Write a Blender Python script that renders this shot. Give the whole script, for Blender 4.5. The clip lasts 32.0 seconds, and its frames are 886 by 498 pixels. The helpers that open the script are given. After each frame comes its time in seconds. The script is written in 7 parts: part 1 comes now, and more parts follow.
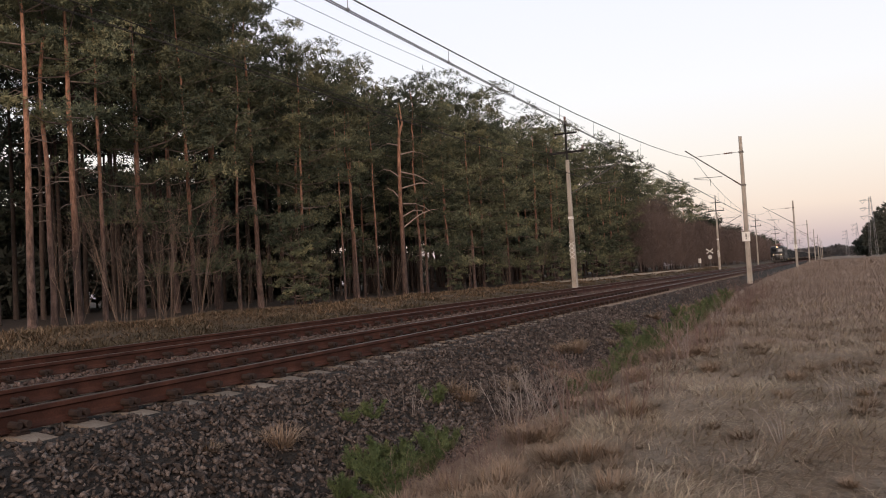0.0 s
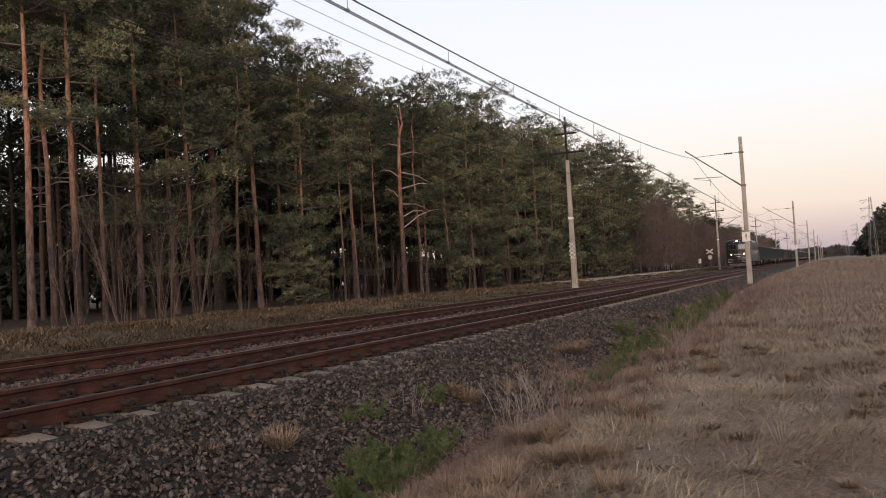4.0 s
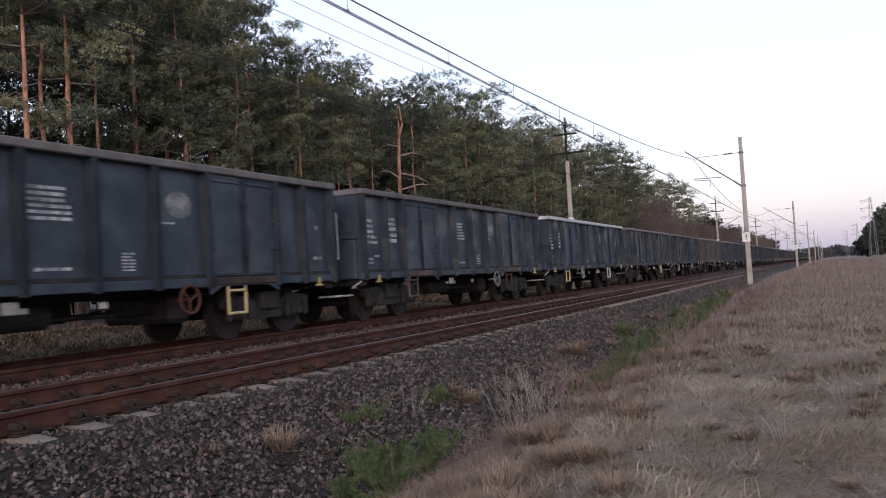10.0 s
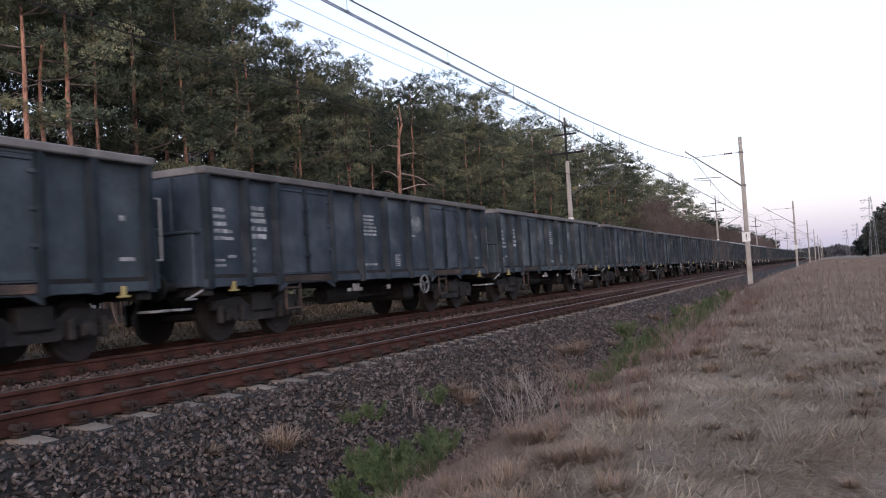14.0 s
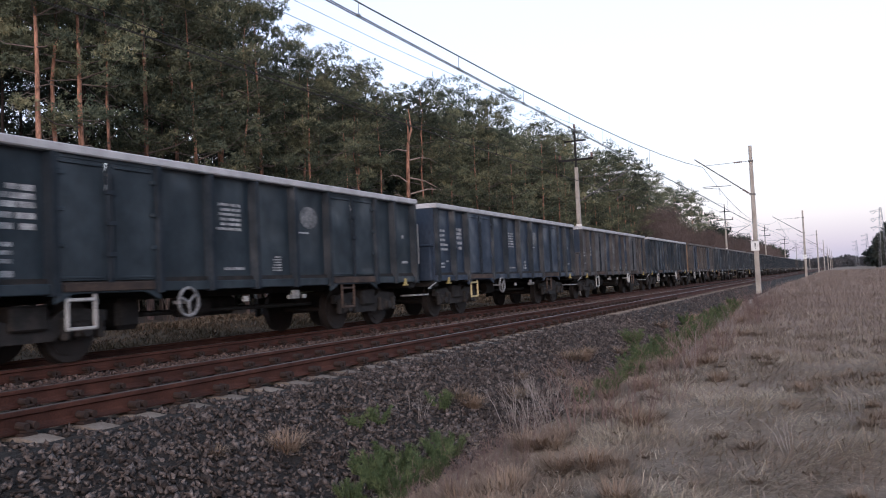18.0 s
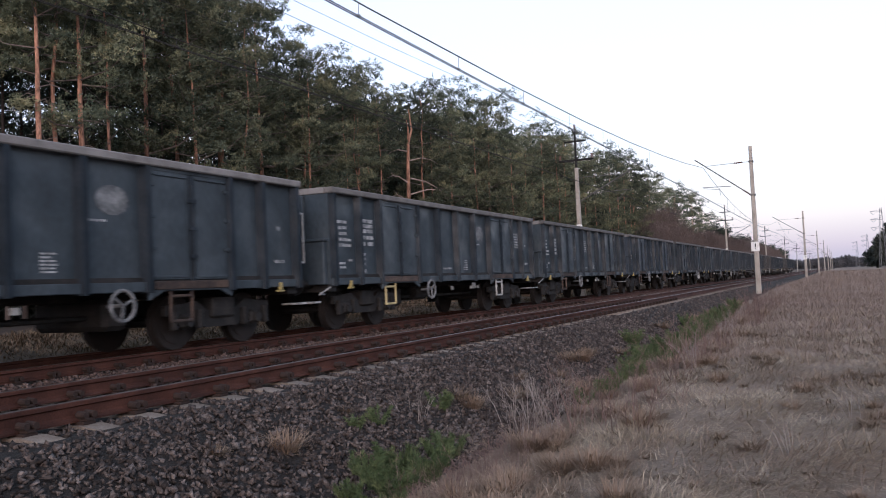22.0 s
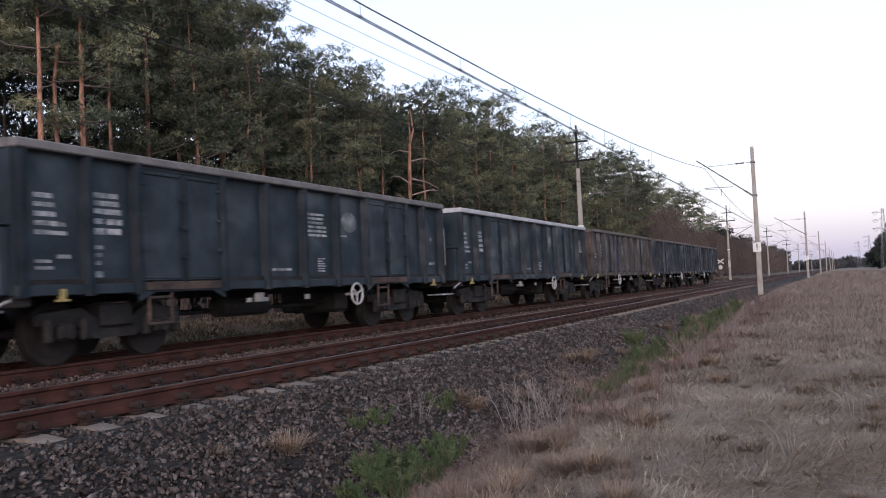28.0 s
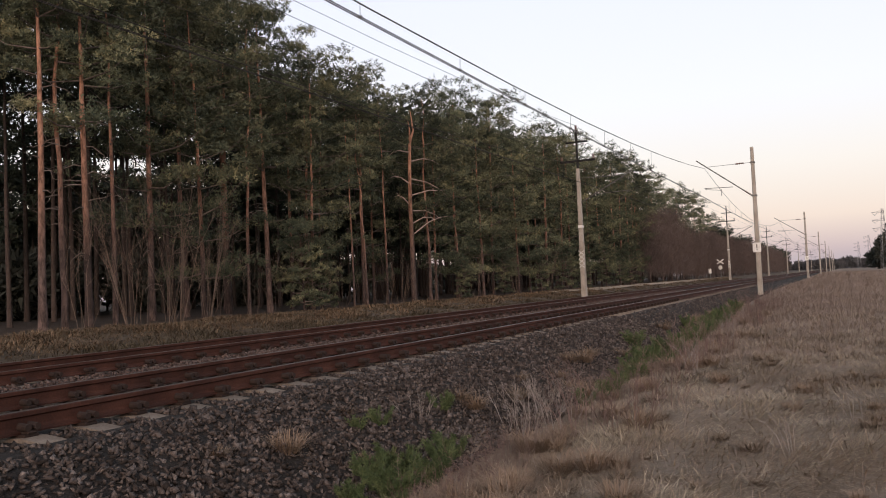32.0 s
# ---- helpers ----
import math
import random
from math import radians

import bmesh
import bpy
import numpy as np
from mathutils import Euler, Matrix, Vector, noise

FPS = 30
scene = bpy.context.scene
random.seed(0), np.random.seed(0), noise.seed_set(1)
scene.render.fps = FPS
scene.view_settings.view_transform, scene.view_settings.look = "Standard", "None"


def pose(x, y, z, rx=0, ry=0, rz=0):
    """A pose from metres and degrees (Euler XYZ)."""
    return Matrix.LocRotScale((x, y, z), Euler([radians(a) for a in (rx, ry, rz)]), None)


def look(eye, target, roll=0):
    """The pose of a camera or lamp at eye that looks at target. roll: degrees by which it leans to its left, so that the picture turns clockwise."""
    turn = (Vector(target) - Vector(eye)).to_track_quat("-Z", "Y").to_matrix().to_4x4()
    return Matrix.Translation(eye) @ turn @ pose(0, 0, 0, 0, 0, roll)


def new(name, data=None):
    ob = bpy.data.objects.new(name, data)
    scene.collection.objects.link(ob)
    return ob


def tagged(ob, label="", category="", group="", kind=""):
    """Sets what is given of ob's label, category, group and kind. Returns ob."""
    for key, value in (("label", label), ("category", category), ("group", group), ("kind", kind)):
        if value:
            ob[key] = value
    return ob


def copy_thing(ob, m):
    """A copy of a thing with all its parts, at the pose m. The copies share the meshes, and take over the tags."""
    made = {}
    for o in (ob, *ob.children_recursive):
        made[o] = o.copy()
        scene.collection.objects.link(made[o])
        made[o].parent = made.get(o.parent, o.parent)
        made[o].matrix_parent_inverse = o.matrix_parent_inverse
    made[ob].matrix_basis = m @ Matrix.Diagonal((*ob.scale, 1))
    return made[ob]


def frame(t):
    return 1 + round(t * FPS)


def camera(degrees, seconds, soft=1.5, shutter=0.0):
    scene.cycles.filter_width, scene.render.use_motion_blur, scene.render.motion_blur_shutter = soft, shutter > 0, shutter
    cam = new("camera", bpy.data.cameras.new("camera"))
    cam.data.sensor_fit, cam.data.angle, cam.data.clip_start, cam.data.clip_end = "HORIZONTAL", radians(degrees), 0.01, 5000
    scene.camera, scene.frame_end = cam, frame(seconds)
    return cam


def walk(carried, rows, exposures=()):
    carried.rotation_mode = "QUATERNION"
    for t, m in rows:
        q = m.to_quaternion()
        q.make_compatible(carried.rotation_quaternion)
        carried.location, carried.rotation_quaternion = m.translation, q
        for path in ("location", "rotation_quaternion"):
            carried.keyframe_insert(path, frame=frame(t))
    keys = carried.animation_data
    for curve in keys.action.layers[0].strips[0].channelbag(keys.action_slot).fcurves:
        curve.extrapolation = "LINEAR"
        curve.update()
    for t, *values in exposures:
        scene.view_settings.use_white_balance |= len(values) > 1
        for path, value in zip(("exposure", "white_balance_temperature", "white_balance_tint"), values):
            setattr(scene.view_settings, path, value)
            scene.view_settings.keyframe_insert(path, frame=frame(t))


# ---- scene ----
cam = camera(55.9, 32.0, soft=1.0, shutter=0.12)
EYE = (0.0, 0.0, 0.878)


def aim(turn, tilt, roll):
    """Camera pose from degrees left of the track's direction, up, and roll."""
    a, b = radians(turn), radians(tilt)
    way = Vector((math.cos(b) * math.cos(a), math.cos(b) * math.sin(a), math.sin(b)))
    return look(EYE, Vector(EYE) + way, roll)


walk(cam, [
    (0, aim(24.411, 1.994, -3.311)), (4, aim(24.411, 2.02, -3.33)), (8, aim(24.411, 2.047, -3.357)),
    (11, aim(24.417, 2.075, -3.43)), (14.5, aim(24.423, 2.093, -3.494)), (15.5, aim(24.62, 2.17, -3.32)),
    (16.5, aim(24.92, 2.326, -2.923)), (17, aim(24.93, 2.40, -2.66)), (17.5, aim(24.932, 2.425, -2.645)),
    (20, aim(24.941, 2.466, -2.645)), (25.5, aim(24.948, 2.478, -2.644)), (26.5, aim(25.0, 2.5, -2.635)),
    (27.5, aim(25.042, 2.513, -2.626)), (32, aim(25.035, 2.526, -2.62))],
    [(0, 0.12, 6250, 10), (7.5, 0.12, 6200, 10), (8.6, 0.14, 6000, 10), (9.6, 0.28, 5400, 9), (12, 0.40, 5170, 9), (20, 0.40, 5170, 9), (29.5, 0.40, 5170, 9), (30.8, 0.34, 5400, 9), (31.6, 0.18, 5950, 10), (32, 0.12, 6100, 10)])

# ---- world and sun ----
SUN_TURN = radians(205)     # the sun has just gone down behind the camera; the pink arch lies ahead
world = bpy.data.worlds.new("dusk_sky")
scene.world = world
world.use_nodes = True
wn, wl = world.node_tree.nodes, world.node_tree.links
sky = wn.new("ShaderNodeTexSky")
sky.sky_type, sky.sun_disc = "NISHITA", False
sky.sun_elevation, sky.sun_rotation = radians(2.0), radians(90) - SUN_TURN
sky.air_density, sky.dust_density, sky.ozone_density = 1.0, 1.5, 1.5
wbg = wn["Background"]
wbg.inputs[1].default_value = 0.06
wl.new(sky.outputs[0], wbg.inputs[0])
wtc, wsep, wramp = wn.new("ShaderNodeTexCoord"), wn.new("ShaderNodeSeparateXYZ"), wn.new("ShaderNodeValToRGB")
wl.new(wtc.outputs["Generated"], wsep.inputs[0])
wl.new(wsep.outputs[2], wramp.inputs[0])
# dusk colours by height above the horizon
STOPS = [(0.0, (0.50, 0.44, 0.47)), (0.022, (0.66, 0.53, 0.53)), (0.06, (0.94, 0.765, 0.66)), (0.12, (1.0, 0.885, 0.80)), (0.2, (1.0, 0.95, 0.945)),
         (0.32, (0.95, 0.92, 1.0)), (0.55, (0.50, 0.52, 0.56)), (1.0, (0.33, 0.335, 0.36))]
cr = wramp.color_ramp
cr.elements[0].position, cr.elements[0].color = STOPS[0][0], (*STOPS[0][1], 1)
cr.elements[1].position, cr.elements[1].color = STOPS[-1][0], (*STOPS[-1][1], 1)
for q, c in STOPS[1:-1]:
    cr.elements.new(q).color = (*c, 1)
haze = wn.new("ShaderNodeBackground")
haze.inputs[1].default_value = 0.86
wl.new(wramp.outputs[0], haze.inputs[0])
wadd = wn.new("ShaderNodeAddShader")
wl.new(wbg.outputs[0], wadd.inputs[0])
wl.new(haze.outputs[0], wadd.inputs[1])
wl.new(wadd.outputs[0], wn["World Output"].inputs[0])
sun = new("sun", bpy.data.lights.new("sun", "SUN"))
sun.data.energy, sun.data.angle, sun.data.color = 2.3, radians(40), (1.0, 0.72, 0.55)
sun.matrix_world = look((0, 0, 30), (-math.cos(SUN_TURN) * 50, -math.sin(SUN_TURN) * 50, 30 - 50 * math.tan(radians(18))))

# ---- plan: x along the track, y towards the forest, z = 0 at the rail top ----
NEAR, FAR = 6.947, 10.928           # track centres
MAST_R, MAST_L = 4.2, 14.0          # rows of masts
SPEED = 22.33                       # of the train, m/s
LOCO_REAR = 22.97                   # rear corner of the engine's side at 9 s
rng = random.Random(7)


def bend(x):
    """How far the line swings to the right, far down the track."""
    return -0.009 * (math.sqrt((x - 60) ** 2 + 400) + x - 60) / 2


def lane(x, y):
    """Pose on the line at x, y off the straight track, turned with it."""
    return pose(x, y + bend(x), 0, 0, 0, math.degrees(math.atan2(bend(x + 5) - bend(x - 5), 10)))



# ---- materials ----
def mat(name, colors, scale=6.0, fine=60.0, rough=0.8, metal=0.0, bump=0.3, vary=0.0, spec=0.4, island=0.0, dist=0.02, stretch=(1, 1, 1)):
    """A surface of two or three colours mixed by a coarse and a fine noise, with fine relief."""
    m = bpy.data.materials.new(name)
    m.use_nodes = True
    n, l = m.node_tree.nodes, m.node_tree.links
    b = n["Principled BSDF"]
    tc = n.new("ShaderNodeTexCoord")
    mp = n.new("ShaderNodeMapping")
    mp.inputs["Scale"].default_value = stretch
    l.new(tc.outputs["Object"], mp.inputs[0])
    big, small = n.new("ShaderNodeTexNoise"), n.new("ShaderNodeTexNoise")
    for t, s, d in ((big, scale, 4.0), (small, fine, 3.0)):
        t.inputs["Scale"].default_value, t.inputs["Detail"].default_value = s, d
        l.new(mp.outputs[0], t.inputs["Vector"])
    mix = n.new("ShaderNodeMath")
    mix.operation = "MULTIPLY_ADD"
    mix.inputs[1].default_value = 0.4
    l.new(small.outputs[0], mix.inputs[0])
    sc = n.new("ShaderNodeMath")
    sc.operation = "MULTIPLY"
    sc.inputs[1].default_value = 0.6
    l.new(big.outputs[0], sc.inputs[0])
    l.new(sc.outputs[0], mix.inputs[2])
    ramp = n.new("ShaderNodeValToRGB")
    ramp.color_ramp.elements[0].position, ramp.color_ramp.elements[1].position = 0.36, 0.64
    ramp.color_ramp.elements[0].color = (*colors[0], 1)
    ramp.color_ramp.elements[1].color = (*colors[-1], 1)
    if len(colors) == 3:
        ramp.color_ramp.elements.new(0.5).color = (*colors[1], 1)
    l.new(mix.outputs[0], ramp.inputs[0])
    col = ramp.outputs[0]
    if vary or island:
        hs = n.new("ShaderNodeHueSaturation")
        mr = n.new("ShaderNodeMapRange")
        amount = max(vary, island)
        mr.inputs[3].default_value, mr.inputs[4].default_value = 1 - amount, 1 + amount
        if vary:
            src = n.new("ShaderNodeObjectInfo").outputs["Random"]
        else:
            src = n.new("ShaderNodeNewGeometry").outputs["Random Per Island"]
        l.new(src, mr.inputs[0])
        l.new(mr.outputs[0], hs.inputs["Value"])
        l.new(col, hs.inputs["Color"])
        col = hs.outputs[0]
    l.new(col, b.inputs["Base Color"])
    b.inputs["Roughness"].default_value = rough
    b.inputs["Metallic"].default_value = metal
    b.inputs["Specular IOR Level"].default_value = spec
    if bump:
        bp = n.new("ShaderNodeBump")
        bp.inputs["Strength"].default_value, bp.inputs["Distance"].default_value = bump, dist
        l.new(mix.outputs[0], bp.inputs["Height"])
        l.new(bp.outputs[0], b.inputs["Normal"])
    return m


def bark_mat(name, low, high, z0, z1):
    """Pine bark: grey plates low on the stem, flaking orange skin above."""
    m = mat(name, [tuple(c * 0.4 for c in low), low, tuple(min(1, c * 1.8) for c in low)], 7, 24, 0.95, bump=1.0, vary=0.42, dist=0.04, stretch=(1, 1, 0.35))
    n, l = m.node_tree.nodes, m.node_tree.links
    b = n["Principled BSDF"]
    old = b.inputs["Base Color"].links[0].from_socket
    tc = n.new("ShaderNodeTexCoord")
    sep = n.new("ShaderNodeSeparateXYZ")
    l.new(tc.outputs["Object"], sep.inputs[0])
    mr = n.new("ShaderNodeMapRange")
    mr.inputs[1].default_value, mr.inputs[2].default_value = z0, z1
    l.new(sep.outputs[2], mr.inputs[0])
    mx = n.new("ShaderNodeMix")
    mx.data_type = "RGBA"
    l.new(mr.outputs[0], mx.inputs[0])
    l.new(old, mx.inputs[6])
    plates = n["Color Ramp"]
    skin = n.new("ShaderNodeValToRGB")
    skin.color_ramp.elements[0].position, skin.color_ramp.elements[1].position = 0.38, 0.62
    skin.color_ramp.elements[0].color = (*[c * 0.5 for c in high], 1)
    skin.color_ramp.elements[1].color = (*[c * 1.5 for c in high], 1)
    l.new(plates.inputs[0].links[0].from_socket, skin.inputs[0])
    l.new(skin.outputs[0], mx.inputs[7])
    l.new(mx.outputs[2], b.inputs["Base Color"])
    return m


def let_through(m, share):
    """Thin leaves pass some of the light that falls on their far side."""
    n, l = m.node_tree.nodes, m.node_tree.links
    b, out = n["Principled BSDF"], n["Material Output"]
    tr, mx = n.new("ShaderNodeBsdfTranslucent"), n.new("ShaderNodeMixShader")
    l.new(b.inputs["Base Color"].links[0].from_socket, tr.inputs[0])
    mx.inputs[0].default_value = share
    l.new(b.outputs[0], mx.inputs[1])
    l.new(tr.outputs[0], mx.inputs[2])
    l.new(mx.outputs[0], out.inputs[0])


def glow_mat(name, color, strength):
    m = bpy.data.materials.new(name)
    m.use_nodes = True
    b = m.node_tree.nodes["Principled BSDF"]
    b.inputs["Base Color"].default_value = (*color, 1)
    b.inputs["Emission Color"].default_value = (*color, 1)
    b.inputs["Emission Strength"].default_value = strength
    return m


M_SOIL = mat("soil_and_grass", [(0.11, 0.084, 0.062), (0.175, 0.135, 0.10), (0.24, 0.19, 0.145)], 0.7, 14, 0.95, bump=0.6, dist=0.05)
M_BANK = mat("bank_soil", [(0.045, 0.036, 0.026), (0.085, 0.067, 0.047), (0.13, 0.103, 0.073)], 0.9, 12, 0.95, bump=0.6, dist=0.05)
# needle litter, darkened further to paint the shade under the trees
M_FLOOR_SHADE = mat("forest_floor", [(0.024, 0.016, 0.011), (0.05, 0.032, 0.02)], 1.5, 20, 0.95, bump=0.6, dist=0.05)
M_BALLAST = mat("ballast_stone", [(0.032, 0.025, 0.022), (0.067, 0.054, 0.048), (0.15, 0.127, 0.116)], 9, 70, 0.9, bump=0.5, island=0.6, spec=0.25)
# bed coloured near black, as the shade in the gaps between stones
M_BED_SHADE = mat("ballast_bed", [(0.006, 0.005, 0.004), (0.014, 0.011, 0.009), (0.03, 0.024, 0.020)], 14, 40, 0.95, bump=1.0, dist=0.06)
M_RUSTSTONE = mat("rusty_ballast", [(0.06, 0.038, 0.031), (0.092, 0.065, 0.056), (0.14, 0.106, 0.094)], 9, 70, 0.9, bump=0.5, island=0.55, spec=0.25)
M_RAIL = mat("rusty_rail", [(0.028, 0.010, 0.0065), (0.048, 0.0175, 0.011), (0.078, 0.031, 0.020)], 3, 50, 0.85, bump=0.3, spec=0.3)
M_RAILTOP = mat("rail_head", [(0.10, 0.075, 0.06), (0.17, 0.14, 0.12)], 2, 40, 0.42, metal=0.7, bump=0.1, stretch=(0.1, 1, 1))
M_SLEEPER = mat("concrete_sleeper", [(0.105, 0.082, 0.064), (0.165, 0.135, 0.108), (0.225, 0.19, 0.157)], 5, 60, 0.9, bump=0.4, vary=0.15)
M_CLIP = mat("rail_fastener", [(0.016, 0.009, 0.007), (0.032, 0.018, 0.013)], 10, 60, 0.85, bump=0.3)
M_STRAW = mat("dry_grass", [(0.20, 0.155, 0.105), (0.315, 0.253, 0.18), (0.43, 0.365, 0.28)], 1.6, 9, 0.9, bump=0, island=0.45, spec=0.1)
M_HAZE = mat("tall_withered_grass", [(0.185, 0.143, 0.118), (0.235, 0.187, 0.158), (0.29, 0.238, 0.205)], 0.35, 1.2, 0.9, bump=0, island=0.04, spec=0.15)
M_TUSS = mat("tussock_grass", [(0.145, 0.105, 0.076), (0.245, 0.188, 0.137)], 1.5, 9, 0.9, bump=0, island=0.35, spec=0.15)
M_STRAW2 = mat("brown_grass", [(0.21, 0.15, 0.105), (0.32, 0.242, 0.178)], 1.2, 9, 0.9, bump=0, island=0.3, spec=0.2)
M_GREEN = mat("green_weed", [(0.038, 0.060, 0.022), (0.078, 0.105, 0.042), (0.135, 0.155, 0.072)], 3, 20, 0.75, bump=0, island=0.35, spec=0.3)
M_TWIG = mat("dead_twig", [(0.20, 0.17, 0.15), (0.34, 0.30, 0.275)], 4, 40, 0.9, bump=0.2)
M_BARK = bark_mat("pine_bark", (0.066, 0.046, 0.040), (0.30, 0.160, 0.105), 2.0, 7.0)
M_SNAG = mat("bleached_branch", [(0.20, 0.15, 0.125), (0.34, 0.27, 0.235)], 5, 40, 0.9, bump=0.3)
M_DEAD = mat("dead_pine_wood", [(0.09, 0.07, 0.06), (0.18, 0.15, 0.13)], 5, 40, 0.9, bump=0.3)
M_NEEDLE = mat("pine_needles", [(0.033, 0.045, 0.034), (0.105, 0.118, 0.076), (0.265, 0.250, 0.140)], 0.42, 3.0, 0.85, bump=0, vary=0.30, spec=0.12)
let_through(M_NEEDLE, 0.08)
# needles, bark and twigs of inner trees, darkened to paint the forest's shade
M_SHADE_NEEDLE = mat("spruce_needles", [(0.024, 0.032, 0.026), (0.045, 0.056, 0.042), (0.078, 0.088, 0.060)], 0.5, 4, 0.85, bump=0, vary=0.25, spec=0.1)
M_SHADE_BARK = mat("spruce_bark", [(0.038, 0.028, 0.024), (0.066, 0.049, 0.041)], 6, 30, 0.95, bump=0.6, vary=0.25)
M_SHADE_TWIG = mat("spruce_twigs", [(0.03, 0.023, 0.02), (0.055, 0.043, 0.037)], 5, 40, 0.95, bump=0.2)
M_SHRUB = mat("grey_brown_shrub", [(0.088, 0.064, 0.050), (0.18, 0.135, 0.105)], 2, 20, 0.9, bump=0.2, vary=0.3)
M_BUSH = mat("bare_brush", [(0.070, 0.052, 0.047), (0.125, 0.095, 0.083)], 2, 20, 0.9, bump=0.2, vary=0.2)
M_MAST = mat("mast_concrete", [(0.22, 0.195, 0.165), (0.33, 0.30, 0.26), (0.40, 0.37, 0.33)], 2.5, 30, 0.9, bump=0.3, stretch=(1, 1, 0.4))
M_STEEL = mat("galvanised_steel", [(0.10, 0.095, 0.09), (0.19, 0.18, 0.17)], 4, 50, 0.6, metal=0.4, bump=0.2)
# near wires coloured paler for the bright sky bleeding round them
M_WIRE = mat("copper_wire", [(0.11, 0.10, 0.095), (0.17, 0.155, 0.145)], 2, 30, 0.6, metal=0.3, bump=0)
# far wires keep a dark colour, with no sky bleed painted in
M_WIRE_DARK = mat("tarnished_wire", [(0.035, 0.032, 0.03), (0.055, 0.05, 0.046)], 2, 30, 0.8, bump=0, spec=0.1)
M_INSUL = mat("brown_insulator", [(0.10, 0.045, 0.03), (0.15, 0.07, 0.05)], 6, 40, 0.3, bump=0)
M_WHITE = mat("white_paint", [(0.60, 0.59, 0.56), (0.78, 0.77, 0.74)], 6, 50, 0.7, bump=0.1)
M_DARKSTEEL = mat("dirty_running_gear", [(0.006, 0.006, 0.0055), (0.013, 0.0115, 0.011), (0.030, 0.026, 0.023)], 4, 30, 0.8, bump=0.3)
M_WHEEL = mat("wheel_steel", [(0.010, 0.008, 0.007), (0.021, 0.016, 0.014)], 5, 40, 0.8, metal=0.1, bump=0.2)


# ---- mesh helpers ----
def part(name, bm, material, parent=None, label="", smooth=False):
    """Links a bmesh as one mesh object, under a thing or part."""
    me = bpy.data.meshes.new(name)
    bm.to_mesh(me)
    bm.free()
    me.materials.append(material)
    if smooth:
        me.shade_smooth()
    ob = new(name, me)
    ob.parent = parent
    if label:
        ob["label"] = label
    return ob


def again(ob, parent, m=None):
    """Another part on the same mesh."""
    o = new(ob.name.split(".")[0], ob.data)
    o.parent = parent
    if m is not None:
        o.matrix_basis = m
    if "label" in ob:
        o["label"] = ob["label"]
    return o


def arrays(name, verts, faces, material, parent=None, extra=None, index=None):
    """A mesh object from numpy arrays of corners and triangles or quads."""
    me = bpy.data.meshes.new(name)
    verts, faces = np.asarray(verts, np.float32), np.asarray(faces, np.int32)
    k = faces.shape[1]
    me.vertices.add(len(verts))
    me.vertices.foreach_set("co", verts.ravel())
    me.loops.add(faces.size)
    me.loops.foreach_set("vertex_index", faces.ravel())
    me.polygons.add(len(faces))
    me.polygons.foreach_set("loop_start", np.arange(0, faces.size, k, dtype=np.int32))
    me.update(calc_edges=True)
    me.materials.append(material)
    if extra:
        for m in extra:
            me.materials.append(m)
        me.polygons.foreach_set("material_index", np.asarray(index, np.int32))
    ob = new(name, me)
    ob.parent = parent
    return ob


def thing(name, label, category, group="", at=None, kind=""):
    e = new(name)
    e.empty_display_size = 0.3
    if at is not None:
        e.matrix_basis = at
    return tagged(e, label, category, group, kind)


def box(bm, x0, x1, y0, y1, z0, z1, bevel=0.0, m=None):
    r = bmesh.ops.create_cube(bm, size=1.0)
    vs = r["verts"]
    bmesh.ops.scale(bm, vec=(x1 - x0, y1 - y0, z1 - z0), verts=vs)
    bmesh.ops.translate(bm, vec=((x0 + x1) / 2, (y0 + y1) / 2, (z0 + z1) / 2), verts=vs)
    if m is not None:
        bmesh.ops.transform(bm, matrix=m, verts=vs)
    if bevel:
        es = list({e for v in vs for e in v.link_edges})
        bmesh.ops.bevel(bm, geom=es, offset=bevel, segments=1, affect="EDGES", profile=0.5)
    return bm


def boxed(*a, **k):
    return box(bmesh.new(), *a, **k)


def rod(bm, p0, p1, r0, r1=None, seg=8, caps=True):
    """A tapered rod between two points."""
    r1 = r0 if r1 is None else r1
    a, b = Vector(p0), Vector(p1)
    d = b - a
    m = Matrix.Translation((a + b) / 2) @ d.to_track_quat("Z", "Y").to_matrix().to_4x4()
    bmesh.ops.create_cone(bm, cap_ends=caps, segments=seg, radius1=r0, radius2=r1, depth=d.length, matrix=m)
    return bm


def rods(*ends, r=0.02, seg=6):
    bm = bmesh.new()
    for a, b in ends:
        rod(bm, a, b, r, r, seg)
    return bm


def prism(bm, outline, x0, x1, axis="x"):
    """An outline in the plane across the axis, swept along it."""
    def place(u, v, t):
        return {"x": (t, u, v), "y": (u, t, v), "z": (u, v, t)}[axis]
    a = [bm.verts.new(place(u, v, x0)) for u, v in outline]
    b = [bm.verts.new(place(u, v, x1)) for u, v in outline]
    n = len(outline)
    bm.faces.new(a)
    bm.faces.new(b[::-1])
    for i in range(n):
        bm.faces.new((a[i], b[i], b[(i + 1) % n], a[(i + 1) % n]))
    bmesh.ops.recalc_face_normals(bm, faces=bm.faces)
    return bm


STATIONS = [-40, -10] + list(range(0, 240, 10)) + list(range(240, 901, 60))


